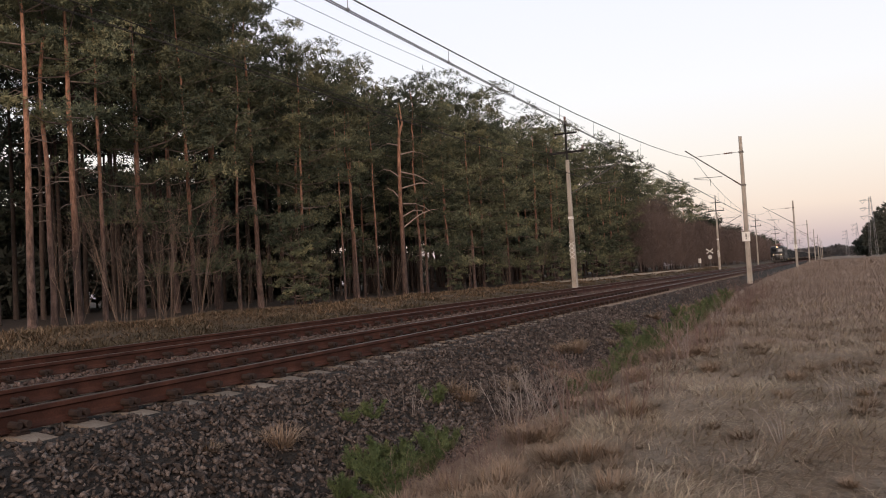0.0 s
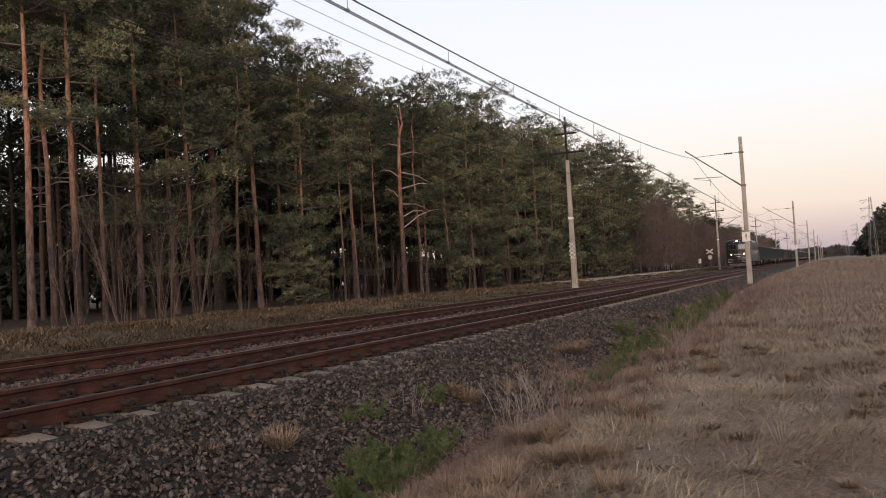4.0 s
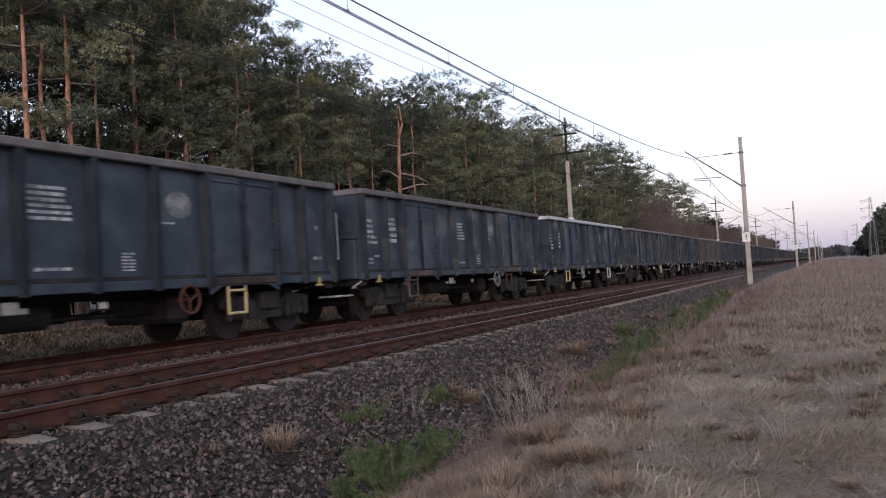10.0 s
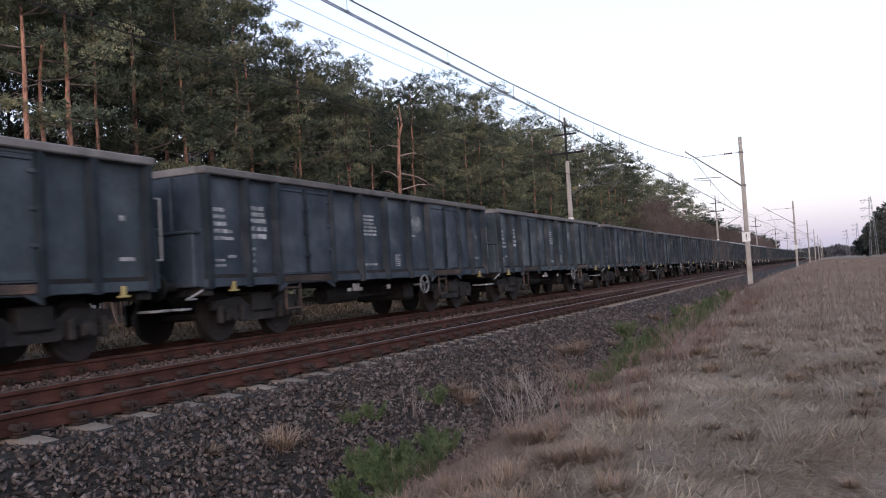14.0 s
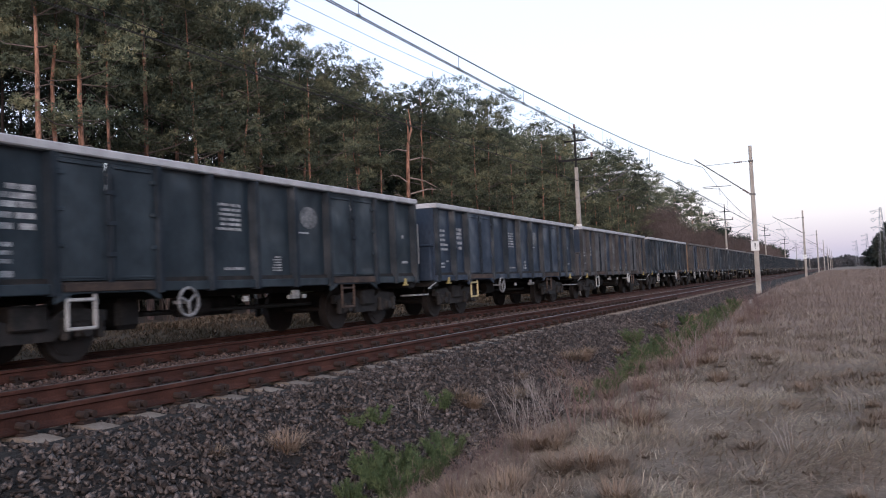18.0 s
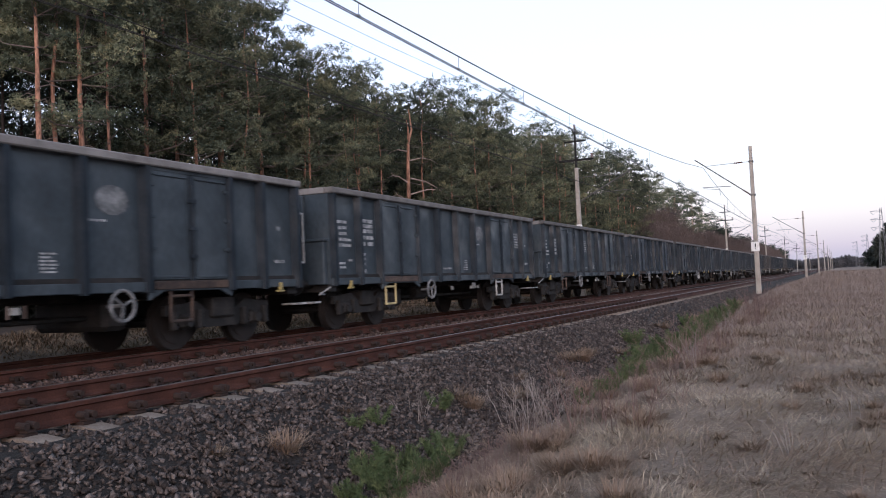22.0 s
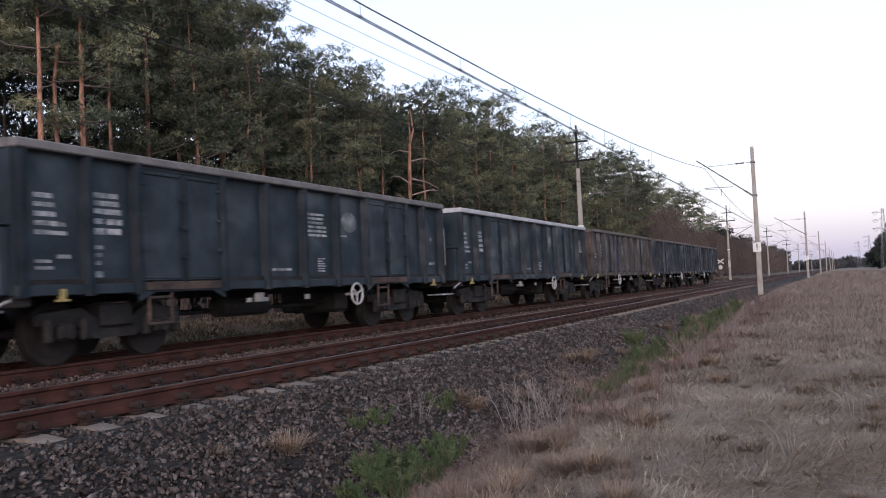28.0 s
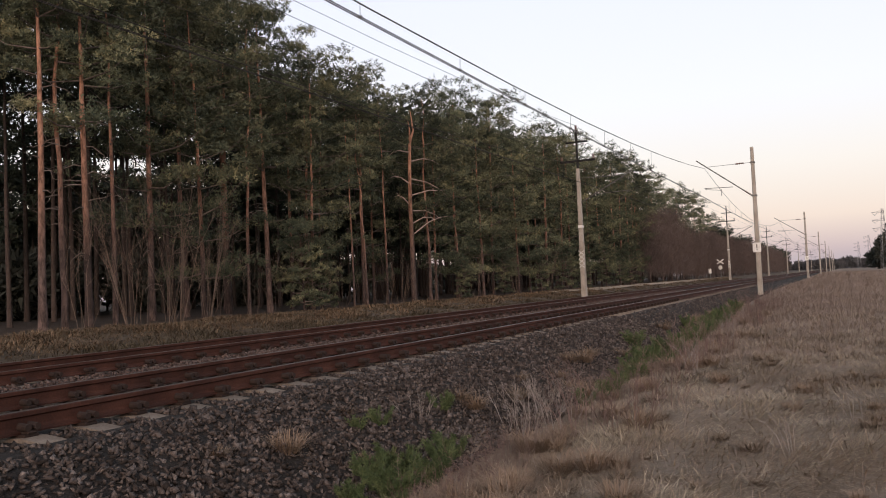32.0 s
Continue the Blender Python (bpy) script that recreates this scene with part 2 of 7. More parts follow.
def sweep(bm, outline, xs=STATIONS):
    """An outline of (y, z) swept along the line, following its bend."""
    rows = [[bm.verts.new((x, u + bend(x), v)) for u, v in outline] for x in xs]
    n = len(outline)
    for a, b in zip(rows, rows[1:]):
        for i in range(n):
            bm.faces.new((a[i], b[i], b[(i + 1) % n], a[(i + 1) % n]))
    bm.faces.new(rows[0])
    bm.faces.new(rows[-1][::-1])
    bmesh.ops.recalc_face_normals(bm, faces=bm.faces)
    return bm


def ring(bm, centre, radius, thick, axis="y", seg=20, side=6):
    """A torus."""
    vs = []
    for i in range(seg):
        a = 2 * math.pi * i / seg
        row = []
        for j in range(side):
            b = 2 * math.pi * j / side
            rr = radius + thick * math.cos(b)
            u, v, w = rr * math.cos(a), rr * math.sin(a), thick * math.sin(b)
            q = {"y": (u, w, v), "x": (w, u, v), "z": (u, v, w)}[axis]
            row.append(bm.verts.new(Vector(centre) + Vector(q)))
        vs.append(row)
    for i in range(seg):
        for j in range(side):
            bm.faces.new((vs[i][j], vs[(i + 1) % seg][j], vs[(i + 1) % seg][(j + 1) % side], vs[i][(j + 1) % side]))
    bmesh.ops.recalc_face_normals(bm, faces=bm.faces)
    return bm


def tube_np(pts, radii, seg=6):
    """Corners and triangles of a bent tapering tube."""
    pts = np.asarray(pts, float)
    V, F = [], []
    for i, p in enumerate(pts):
        d = pts[min(i + 1, len(pts) - 1)] - pts[max(i - 1, 0)]
        d = d / (np.linalg.norm(d) + 1e-9)
        u = np.cross(d, (0.31, 0.95, 0.1))
        u /= np.linalg.norm(u) + 1e-9
        w = np.cross(d, u)
        for j in range(seg):
            a = 2 * math.pi * j / seg
            V.append(p + radii[i] * (math.cos(a) * u + math.sin(a) * w))
    for i in range(len(pts) - 1):
        for j in range(seg):
            a, b = i * seg + j, i * seg + (j + 1) % seg
            F += [(a, b, b + seg), (a, b + seg, a + seg)]
    return np.array(V), np.array(F)


def join_np(chunks):
    V, F, k = [], [], 0
    for v, f in chunks:
        V.append(v)
        F.append(f + k)
        k += len(v)
    return np.concatenate(V), np.concatenate(F)


# ---- ground ----
PROFILE = [(-600, -0.45), (-60, -0.5), (-8, -0.58), (-1, -0.62), (1.2, -0.64), (2.2, -0.72), (3.2, -0.92), (4.0, -0.85), (5.0, -0.6),
           (12.6, -0.6), (13.6, -0.36), (15.5, -0.07), (17.3, 0.1), (19, 0.1), (60, 0.1), (600, 0.4)]
PY, PZ = np.array([q[0] for q in PROFILE]), np.array([q[1] for q in PROFILE])


def ground_z(x, y):
    x, y = np.asarray(x, float), np.asarray(y, float)
    z = np.interp(y, PY, PZ)
    rise = np.clip((x - 12) / 45, 0, 1) * np.clip((5.2 - y) / 2.0, 0, 1)      # the ditch runs out along the track
    z = z + rise * (-0.36 - z) * np.clip((y + 12) / 12, 0, 1)
    lump = 0.05 * np.sin(x * 1.3 + np.sin(y * 0.9) * 1.7) * np.sin(y * 1.1 + 0.5 * np.sin(x * 0.7)) + 0.025 * np.sin(x * 3.1 + y * 2.3) * np.sin(y * 3.7 - x * 1.9)
    return z + lump * np.where((y > 5) & (y < 13), 0, 1) * np.where(y < 5, np.clip(1.5 - x / 14, 0.06, 1), 1)


def build_ground():
    xs = np.concatenate([np.arange(-600, -20, 40), np.arange(-20, -1, 2), np.arange(-1, 40, 0.35), np.arange(40, 120, 3), np.arange(120, 500, 20), np.arange(500, 2600, 150)])
    ys = np.concatenate([np.arange(-600, -30, 30), np.arange(-30, -8, 1.0), np.arange(-8, 6, 0.3), np.arange(6, 13, 1), np.arange(13, 22, 0.4), np.arange(22, 60, 3), np.arange(60, 661, 40)])
    X, Y = np.meshgrid(xs, ys, indexing="ij")
    V = np.stack([X, Y, ground_z(X, Y)], -1).reshape(-1, 3)
    n = len(ys)
    i = np.arange(len(xs) - 1)[:, None] * n + np.arange(n - 1)[None]
    F = np.stack([i, i + n, i + n + 1, i + 1], -1).reshape(-1, 4)
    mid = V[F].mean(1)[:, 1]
    g = arrays("ground", V, F, M_SOIL, None, [M_FLOOR_SHADE, M_BANK], np.where(mid > 18.6, 1, np.where(mid > 12.0, 2, 0)))
    tagged(g, "dry winter meadow and needle-strewn forest floor", "ground", kind="structure")


build_ground()


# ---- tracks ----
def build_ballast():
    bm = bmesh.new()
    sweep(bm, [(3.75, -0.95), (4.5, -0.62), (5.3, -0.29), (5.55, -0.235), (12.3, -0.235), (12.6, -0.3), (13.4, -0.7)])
    b = part("ballast_bed", bm, M_BED_SHADE)
    tagged(b, "ballast bed under both tracks, near black for the shade between stones", "ballast", kind="structure")
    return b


BED = build_ballast()
RAIL = [(-0.075, -0.18), (-0.075, -0.165), (-0.02, -0.145), (-0.009, -0.125), (-0.009, -0.055), (-0.036, -0.04), (-0.036, -0.008), (-0.028, -0.001),
        (0.028, -0.001), (0.036, -0.008), (0.036, -0.04), (0.009, -0.055), (0.009, -0.125), (0.02, -0.145), (0.075, -0.165), (0.075, -0.18)]


def build_track(name, y, label, count):
    t = thing(name, label, "railway track", "tracks", pose(0, y, 0), "structure")
    for s in (-0.7535, 0.7535):
        bm = bmesh.new()
        sweep(bm, [(s + u, v) for u, v in RAIL])
        r = part("rail", bm, M_RAIL, t, "rust-brown steel rail")
        bm = bmesh.new()
        sweep(bm, [(s - 0.03, -0.0015), (s + 0.03, -0.0015), (s + 0.024, 0.002), (s - 0.024, 0.002)])
        part("running_surface", bm, M_RAILTOP, r, "polished running surface")
    bm = bmesh.new()
    # flat at the rail seats, falling towards the ends and the middle
    rows_ = [[bm.verts.new((u, q, v)) for u, v in ((-0.14, -0.40), (-0.115, z), (0.115, z), (0.14, -0.40))] for q, z in ((-1.18, -0.245), (-1.16, -0.232), (-0.93, -0.205), (-0.58, -0.205), (-0.35, -0.235), (0.35, -0.235), (0.58, -0.205), (0.93, -0.205), (1.16, -0.232), (1.18, -0.245))]
    for a, b in zip(rows_, rows_[1:]):
        for i in range(4):
            bm.faces.new((a[i], b[i], b[(i + 1) % 4], a[(i + 1) % 4]))
    bm.faces.new(rows_[0])
    bm.faces.new(rows_[-1][::-1])
    bmesh.ops.recalc_face_normals(bm, faces=bm.faces)
    first = part("sleeper", bm, M_SLEEPER, t)
    first.matrix_basis = pose(4.797 - 9 * 0.6, 0, 0)
    bm = bmesh.new()
    box(bm, -0.07, 0.07, -0.15, 0.15, -0.206, -0.178, 0.004)
    for q in (-1, 1):
        box(bm, -0.05, 0.05, q * 0.115 - 0.045, q * 0.115 + 0.045, -0.178, -0.15, 0.008)
        rod(bm, (0, q * 0.115, -0.15), (0, q * 0.115, -0.10), 0.022, 0.018, 6)
        for w in (-0.045, 0.045):
            rod(bm, (w, q * 0.06, -0.118), (w, q * 0.165, -0.122), 0.036, 0.03, 10)
    clip = part("rail_fastener", bm, M_CLIP, t)
    clip.matrix_basis = pose(4.797 - 9 * 0.6, -0.7535, 0)
    spots = [(i, s) for i in range(count) for s in (-0.7535, 0.7535)]
    for i in range(1, count):
        again(first, t, pose(4.797 + (i - 9) * 0.6, bend(i * 0.6) + rng.uniform(-0.015, 0.015), rng.uniform(-0.006, 0.004)))
    for i, s in spots[1:]:
        if i < 62 and (y < 8 or s < 0):
            again(clip, t, pose(4.797 + (i - 9) * 0.6, s + bend(i * 0.6), 0))
    return t


build_track("near_track", NEAR, "nearer railway track with rusty rails on concrete sleepers", 120)
build_track("far_track", FAR, "farther railway track with rusty rails, on which the train runs", 85)


# ---- line masts and wires ----
def build_mast_right(x):
    t = thing("catenary_mast", "tall tapered concrete mast with a steel cantilever over the track", "mast", "catenary masts", lane(x, MAST_R if x < 60 else MAST_R - 0.45))
    bm = bmesh.new()
    prism(bm, [(-0.21, -0.15), (0.21, -0.15), (0.21, 0.15), (-0.21, 0.15)], -0.9, 8.46, "z")
    for v in bm.verts:
        if v.co.z > 0:
            v.co.x *= 0.62
            v.co.y *= 0.62
    bmesh.ops.bevel(bm, geom=[e for e in bm.edges if abs((e.verts[0].co - e.verts[1].co).z) > 1], offset=0.03, segments=1, affect="EDGES", profile=0.5)
    part("post", bm, M_MAST, t)
    reach = NEAR - MAST_R + (0.45 if x > 60 else 0)
    c = part("cantilever", rods(((0, 0.12, 5.5), (0, reach + 0.55, 7.95)), r=0.035, seg=8), M_STEEL, t)
    part("tie_rod", rods(((0, 0.1, 7.53), (0, reach - 0.05, 7.5)), r=0.014), M_STEEL, t)
    part("registration_tube", rods(((0, 1.22, 6.13), (0, reach + 0.15, 6.18)), r=0.02), M_STEEL, c)
    part("steady_arm", rods(((0, reach + 0.12, 6.12), (0, reach - 0.85, 5.98)), ((0, 1.9, 6.05), (0, 1.9, 5.62)), r=0.014), M_STEEL, c)
    for a, b in (((0, 0.14, 5.51), (0, 0.55, 5.83)), ((0, 0.5, 7.53), (0, 1.0, 7.52))):
        a, b = Vector(a), Vector(b)
        bm = rod(bmesh.new(), a, b, 0.03, seg=8)
        for i in range(5):
            q = a.lerp(b, (i + 0.5) / 5)
            rod(bm, q - (b - a) * 0.05, q + (b - a) * 0.05, 0.06, 0.045, 10)
        part("insulator", bm, M_INSUL, t, "brown ribbed insulator")
    for z, w in ((7.52, 0.17), (5.49, 0.19)):
        part("clamp", boxed(-w, w, -w * 0.8, w * 0.8, z - 0.05, z + 0.05, 0.01), M_STEEL, t)
    if x < 130:
        for side in (-1, 1):
            ends = [((-0.2, side * (0.13 + 0.13 * (i % 2)), 2.75 + i * 0.17), (-0.2, side * (0.13 + 0.13 * ((i + 1) % 2)), 2.92 + i * 0.17)) for i in range(7)]
            part("barbed_wire", rods(*ends, r=0.012), M_WHITE, t, "zigzag anti-climb wire")
        plate = part("warning_plate", boxed(-0.235, -0.212, -0.2, 0.27, 2.05, 2.62, 0.008), M_WHITE, t, "white warning plate with a dark mark")
        part("mark", box(boxed(-0.241, -0.236, 0.0, 0.06, 2.3, 2.52), -0.241, -0.236, 0.0, 0.055, 2.17, 2.23), M_DARKSTEEL, plate)
    return t


def build_mast_left(x):
    t = thing("power_line_mast", "concrete mast with crossarms carrying line wires beside the forest", "mast", "line masts", lane(x, MAST_L))
    bm = bmesh.new()
    prism(bm, [(-0.2, -0.16), (0.2, -0.16), (0.2, 0.16), (-0.2, 0.16)], -0.6, 7.7, "z")
    for v in bm.verts:
        if v.co.z > 0:
            v.co.x *= 0.6
            v.co.y *= 0.6
    bmesh.ops.bevel(bm, geom=[e for e in bm.edges if abs((e.verts[0].co - e.verts[1].co).z) > 1], offset=0.03, segments=1, affect="EDGES", profile=0.5)
    part("post", bm, M_MAST, t)
    part("top_pipe", rods(((0, 0, 7.6), (0, 0, 10.1)), r=0.07, seg=8), M_DARKSTEEL, t)
    part("crossarm", boxed(-0.06, 0.06, -1.1, 1.1, 8.12, 8.24, 0.01), M_DARKSTEEL, t)
    part("top_bracket", boxed(-0.05, 0.05, -0.7, 0.7, 9.3, 9.4, 0.01), M_DARKSTEEL, t)
    for y, z in ((-1.0, 8.23), (1.0, 8.23), (0.0, 10.1)):
        bm = bmesh.new()
        for i in range(3):
            rod(bm, (0, y, z + 0.05 + i * 0.09), (0, y, z + 0.12 + i * 0.09), 0.085, 0.05, 10)
        part("insulator", bm, M_INSUL, t)
    if x < 130:
        for k in (0, 1):
            ends = [((-0.23, 0.17 * ((i + k) % 2 * 2 - 1), 1.6 + i * 0.26), (-0.23, 0.17 * ((i + k + 1) % 2 * 2 - 1), 1.86 + i * 0.26)) for i in range(4)]
            part("barbed_wire", rods(*ends, r=0.018), M_WHITE, t, "zigzag anti-climb wire")
        part("painted_band", boxed(-0.165, 0.165, -0.135, 0.135, 4.05, 4.2, 0.004), M_WHITE, t)
    reach = MAST_L - FAR
    part("cantilever", rods(((0, -0.1, 5.6), (0, -reach - 0.3, 7.3)), r=0.035, seg=8), M_STEEL, t)
    part("tie_rod", rods(((0, -0.1, 7.1), (0, -reach + 0.1, 7.05)), r=0.016), M_STEEL, t)
    part("registration_tube", rods(((0, -0.9, 6.05), (0, -reach - 0.1, 6.1)), ((0, -reach, 6.1), (0, -reach + 0.7, 5.5)), r=0.018), M_STEEL, t)
    return t


MASTS_R = [-36.1, 53.9, 120, 187, 254, 321, 388, 455]
MASTS_L = [-15.0, 50.0, 124, 192, 260, 328, 396, 460]


def tube_curve(name, pts, r, material, label, category, group=""):
    cu = bpy.data.curves.new(name, "CURVE")
    cu.dimensions, cu.bevel_depth, cu.bevel_resolution = "3D", r, 1
    sp = cu.splines.new("POLY")
    sp.points.add(len(pts) - 1)
    for p, q in zip(sp.points, pts):
        p.co = (*q, 1)
    cu.materials.append(material)
    ob = new(name, cu)
    return tagged(ob, label, category, group) if label else ob


def build_overhead(y, masts, name, label, material, lift=0.0):
    """Two contact wires, the sagging bearer above them and the droppers between."""
    t = thing(name, label, "overhead line", "overhead wires")
    low, high = [], []
    for k in range(len(masts) - 1):
        a, b = masts[k], masts[k + 1]
        for i in range(13 if k < 3 else 7):
            u = i / (13 if k < 3 else 7)
            x = a + (b - a) * u
            sway = 0.15 * (1 - 2 * u) * (1 if k % 2 else -1)
            low.append((x, y + sway + bend(x), lift + 5.43 + 0.17 * (2 * u - 1) ** 2))
            high.append((x, y + sway * 0.5 + bend(x), 5.66 + 1.76 * (2 * u - 1) ** 2))
    for s in (-0.025, 0.025):
        c = tube_curve("contact_wire", [(q[0], q[1] + s, q[2]) for q in low], 0.011 if material is M_WIRE else 0.008, material, "", "")
        c.parent = t
    c = tube_curve("bearer_wire", high, 0.014 if material is M_WIRE else 0.009, material, "", "")
    c.parent = t
    for k in range(3):
        a, b = masts[k], masts[k + 1]
        for i in range(-24, 40):
            x = 12.0 + 4.15 * i
            if not a + 9 < x < b - 13:
                continue
            u = (x - a) / (b - a)
            sway = 0.15 * (1 - 2 * u) * (1 if k % 2 else -1)
            y_ = y + bend(x)
            z0, z1 = lift + 5.43 + 0.17 * (2 * u - 1) ** 2, 5.66 + 1.76 * (2 * u - 1) ** 2
            bm = rods(((x, y_ + sway, z0), (x, y_ + sway * 0.5, z1)), r=0.006, seg=5)
            box(bm, x - 0.015, x + 0.015, y_ + sway - 0.035, y_ + sway + 0.035, z0 - 0.01, z0 + 0.035)
            part("dropper", bm, material, t)
    return t


for x in MASTS_R:
    build_mast_right(x)
for x in MASTS_L:
    build_mast_left(x)
build_overhead(NEAR, MASTS_R, "overhead_line", "contact wires and bearer over the nearer track", M_WIRE)
build_overhead(FAR, MASTS_L, "overhead_line", "contact wires and bearer over the farther track", M_WIRE_DARK, 0.12)
for dy, z, sag in ((-1.0, 8.5, 0.10), (1.0, 8.5, 0.10), (0.0, 10.38, 0.9)):
    pts = []
    for a, b in zip(MASTS_L, MASTS_L[1:]):
        pts += [(a + (b - a) * u / 8, MAST_L + dy + bend(a + (b - a) * u / 8), z - sag * (1 - (u / 4 - 1) ** 2)) for u in range(8)]
    tube_curve("line_wire", pts, 0.008, M_WIRE_DARK, "thin sagging line wire along the forest", "wire", "line wires")


# ---- pines ----
def needles(centres, ways, r, blades=12, length=0.28, width=0.045, up=0.35):
    """Tufts of narrow leaves that burst from each centre."""
    n = len(centres)
    d = r.normal(size=(n, blades, 3)) * 0.75 + ways[:, None, :] * 0.9
    d[..., 2] += up
    d /= np.linalg.norm(d, axis=-1, keepdims=True) + 1e-9
    side = np.cross(d, r.normal(size=(n, blades, 3)))
    side /= np.linalg.norm(side, axis=-1, keepdims=True) + 1e-9
    L = length * r.uniform(0.6, 1.25, (n, blades, 1))
    base = centres[:, None, :] + r.normal(size=(n, blades, 3)) * length * 0.2
    a, b, c = base - side * width * 0.6, base + side * width * 0.6, base + d * L
    V = np.stack([a, b, c], 2).reshape(-1, 3)
    return V, np.arange(len(V)).reshape(-1, 3)


def foliage(pads, r, tufts, blades, length, width, core=10):
    """Needle pads: each a rounded cushion (x, y, z, radius, thickness) of upswept tufts over a dense heart."""
    pads = np.asarray(pads, float)
    n = len(pads)
    size = np.array([1.0, 1.0, 1.0])[None, None] * np.stack([pads[:, 3], pads[:, 3], pads[:, 4]], 1)[:, None, :]
    u = r.normal(size=(n, tufts, 3))
    u[..., 2] = np.abs(u[..., 2]) * 0.9 - 0.35
    u /= np.linalg.norm(u, axis=-1, keepdims=True)
    lumpy = r.uniform(0.74, 1.08, (n, tufts, 1))
    c = (pads[:, None, :3] + u * size * lumpy).reshape(-1, 3)
    out = (u * np.array([1, 1, 1.3]) + np.array([0, 0, 0.35])).reshape(-1, 3)
    out /= np.linalg.norm(out, axis=1, keepdims=True)
    m = len(c)
    d = out[:, None, :] * 0.55 + r.normal(size=(m, blades, 3)) * 0.8
    d[..., 2] += 0.12
    d /= np.linalg.norm(d, axis=-1, keepdims=True)
    face = out[:, None, :] + r.normal(size=(m, blades, 3)) * 0.55
    side = np.cross(d, face)
    side /= np.linalg.norm(side, axis=-1, keepdims=True) + 1e-9
    base = c[:, None, :] + r.normal(size=(m, blades, 3)) * length * 0.42
    L = length * r.uniform(0.6, 1.25, (m, blades, 1))
    V1 = np.stack([base - side * width * 0.6, base + side * width * 0.6, base + d * L], 2).reshape(-1, 3)
    # the heart: broader sprays that close the cushion
    q = r.normal(size=(n, core, 3))
    q /= np.linalg.norm(q, axis=-1, keepdims=True)
    p = (pads[:, None, :3] + q * size * r.uniform(0.1, 0.7, (n, core, 1))).reshape(-1, 3)
    d2 = r.normal(size=p.shape) * np.array([1, 1, 0.45])
    d2 /= np.linalg.norm(d2, axis=1, keepdims=True)
    s2 = np.cross(d2, r.normal(size=p.shape) * 0.5 + np.array([0, 0, 1.0]))
    s2 /= np.linalg.norm(s2, axis=1, keepdims=True) + 1e-9
    w2 = length * r.uniform(1.2, 2.4, (len(p), 1))
    V2 = np.stack([p - d2 * w2 * 0.5 - s2 * w2 * 0.16, p - d2 * w2 * 0.5 + s2 * w2 * 0.16, p + d2 * w2 * 0.5], 1).reshape(-1, 3)
    V = np.concatenate([V1, V2])
    return V, np.arange(len(V)).reshape(-1, 3)


def pine_parts(seed, height, bare, spread, tufts=15, lean=0.02, blades=13, length=0.10, width=0.027, dead=14, limbs=30, girth=1.0, sides=8, pad=1.0, low=0.78, core=12):
    """Corners of the trunk, of limbs and dead branches one by one, and of the crown in rounded pads."""
    r = np.random.RandomState(seed)
    k = 12
    zs = np.linspace(-0.15, height * 0.97, k)
    bend_ = np.cumsum(r.normal(size=(k, 2)) * lean, 0) * (zs[:, None] / height) * 2.2
    pts = np.column_stack([bend_[:, 0], bend_[:, 1], zs])
    rad = 0.0115 * height * girth * (1 - 0.86 * np.clip(zs / height, 0, 1) ** 1.1)
    rad[0] *= 1.3
    wood = [tube_np(pts[::1 if sides > 5 else 3], rad[::1 if sides > 5 else 3], sides)]

    def stem(z):
        return np.array([np.interp(z, zs, pts[:, i]) for i in range(3)])
    deadwood = []
    for i in range(dead):
        z = (0.25 + 0.8 * r.uniform(0, 1) ** 0.6) * bare * height
        a = r.uniform(0, 2 * math.pi)
        L = r.uniform(0.25, 1.5) * (0.3 + z / height)
        d = np.array([math.cos(a), math.sin(a), r.uniform(-0.45, 0.25)])
        p0 = stem(z)
        p1 = p0 + d * L * 0.4 + np.array([0, 0, 0.08 * L])
        p2 = p0 + d * L * 0.75 + r.normal(size=3) * 0.12 * L
        p3 = p2 + np.array([d[0] * 0.3, d[1] * 0.3, r.uniform(-0.5, 0.35)]) * L + r.normal(size=3) * 0.1 * L
        deadwood.append(tube_np([p0, p1, p2, p3], [0.024, 0.017, 0.011, 0.004], 4))
        if L > 0.7:
            deadwood.append(tube_np([p1, p1 + r.normal(size=3) * 0.3 * L], [0.010, 0.003], 3))
    pads, limbwood = [], []
    for i in range(limbs):
        # limbs stand in whorls of four, one whorl a year
        u = (i // 4 * 4 + 2 + r.uniform(-0.7, 0.7)) / limbs
        z = height * (bare + (1 - bare) * min(u, 1.0) ** low)
        a = i * 2.4 + r.uniform(-0.6, 0.6)
        # broadest in the middle of the crown, rounded off at the top
        L = spread * (0.62 + 1.1 * u - 1.32 * u * u) * r.uniform(0.5, 1.25)
        L = max(L, 0.25)
        p0 = stem(min(z, height * 0.97))
        d = np.array([math.cos(a), math.sin(a), r.uniform(-0.15, 0.25) + 0.5 * u])
        p1 = p0 + d * L * 0.5 - np.array([0, 0, 0.05 * L])
        p2 = p0 + d * L + np.array([0, 0, 0.12 * L])
        limbwood.append(tube_np([p0, p1, p2], [0.038 * (1.15 - u), 0.022 * (1.15 - u), 0.006], 3))
        for j in range(1 if L < 0.7 else 2 if L < 1.5 else 3):
            w = 1.0 - 0.33 * j + r.uniform(-0.1, 0.1)
            c0 = p0 + (p2 - p0) * w + r.normal(size=3) * np.array([0.28, 0.28, 0.10]) * (0.3 + 0.4 * L)
            rr = pad * r.uniform(0.40, 0.80) * (0.8 + 0.12 * L)
            pads.append((*c0, rr, rr * r.uniform(0.42, 0.68)))
    pads.append((*stem(height * 0.97), 0.3 * pad, 0.4 * pad))
    return join_np(wood), deadwood + limbwood, foliage(pads, r, tufts, blades, length, width, core)


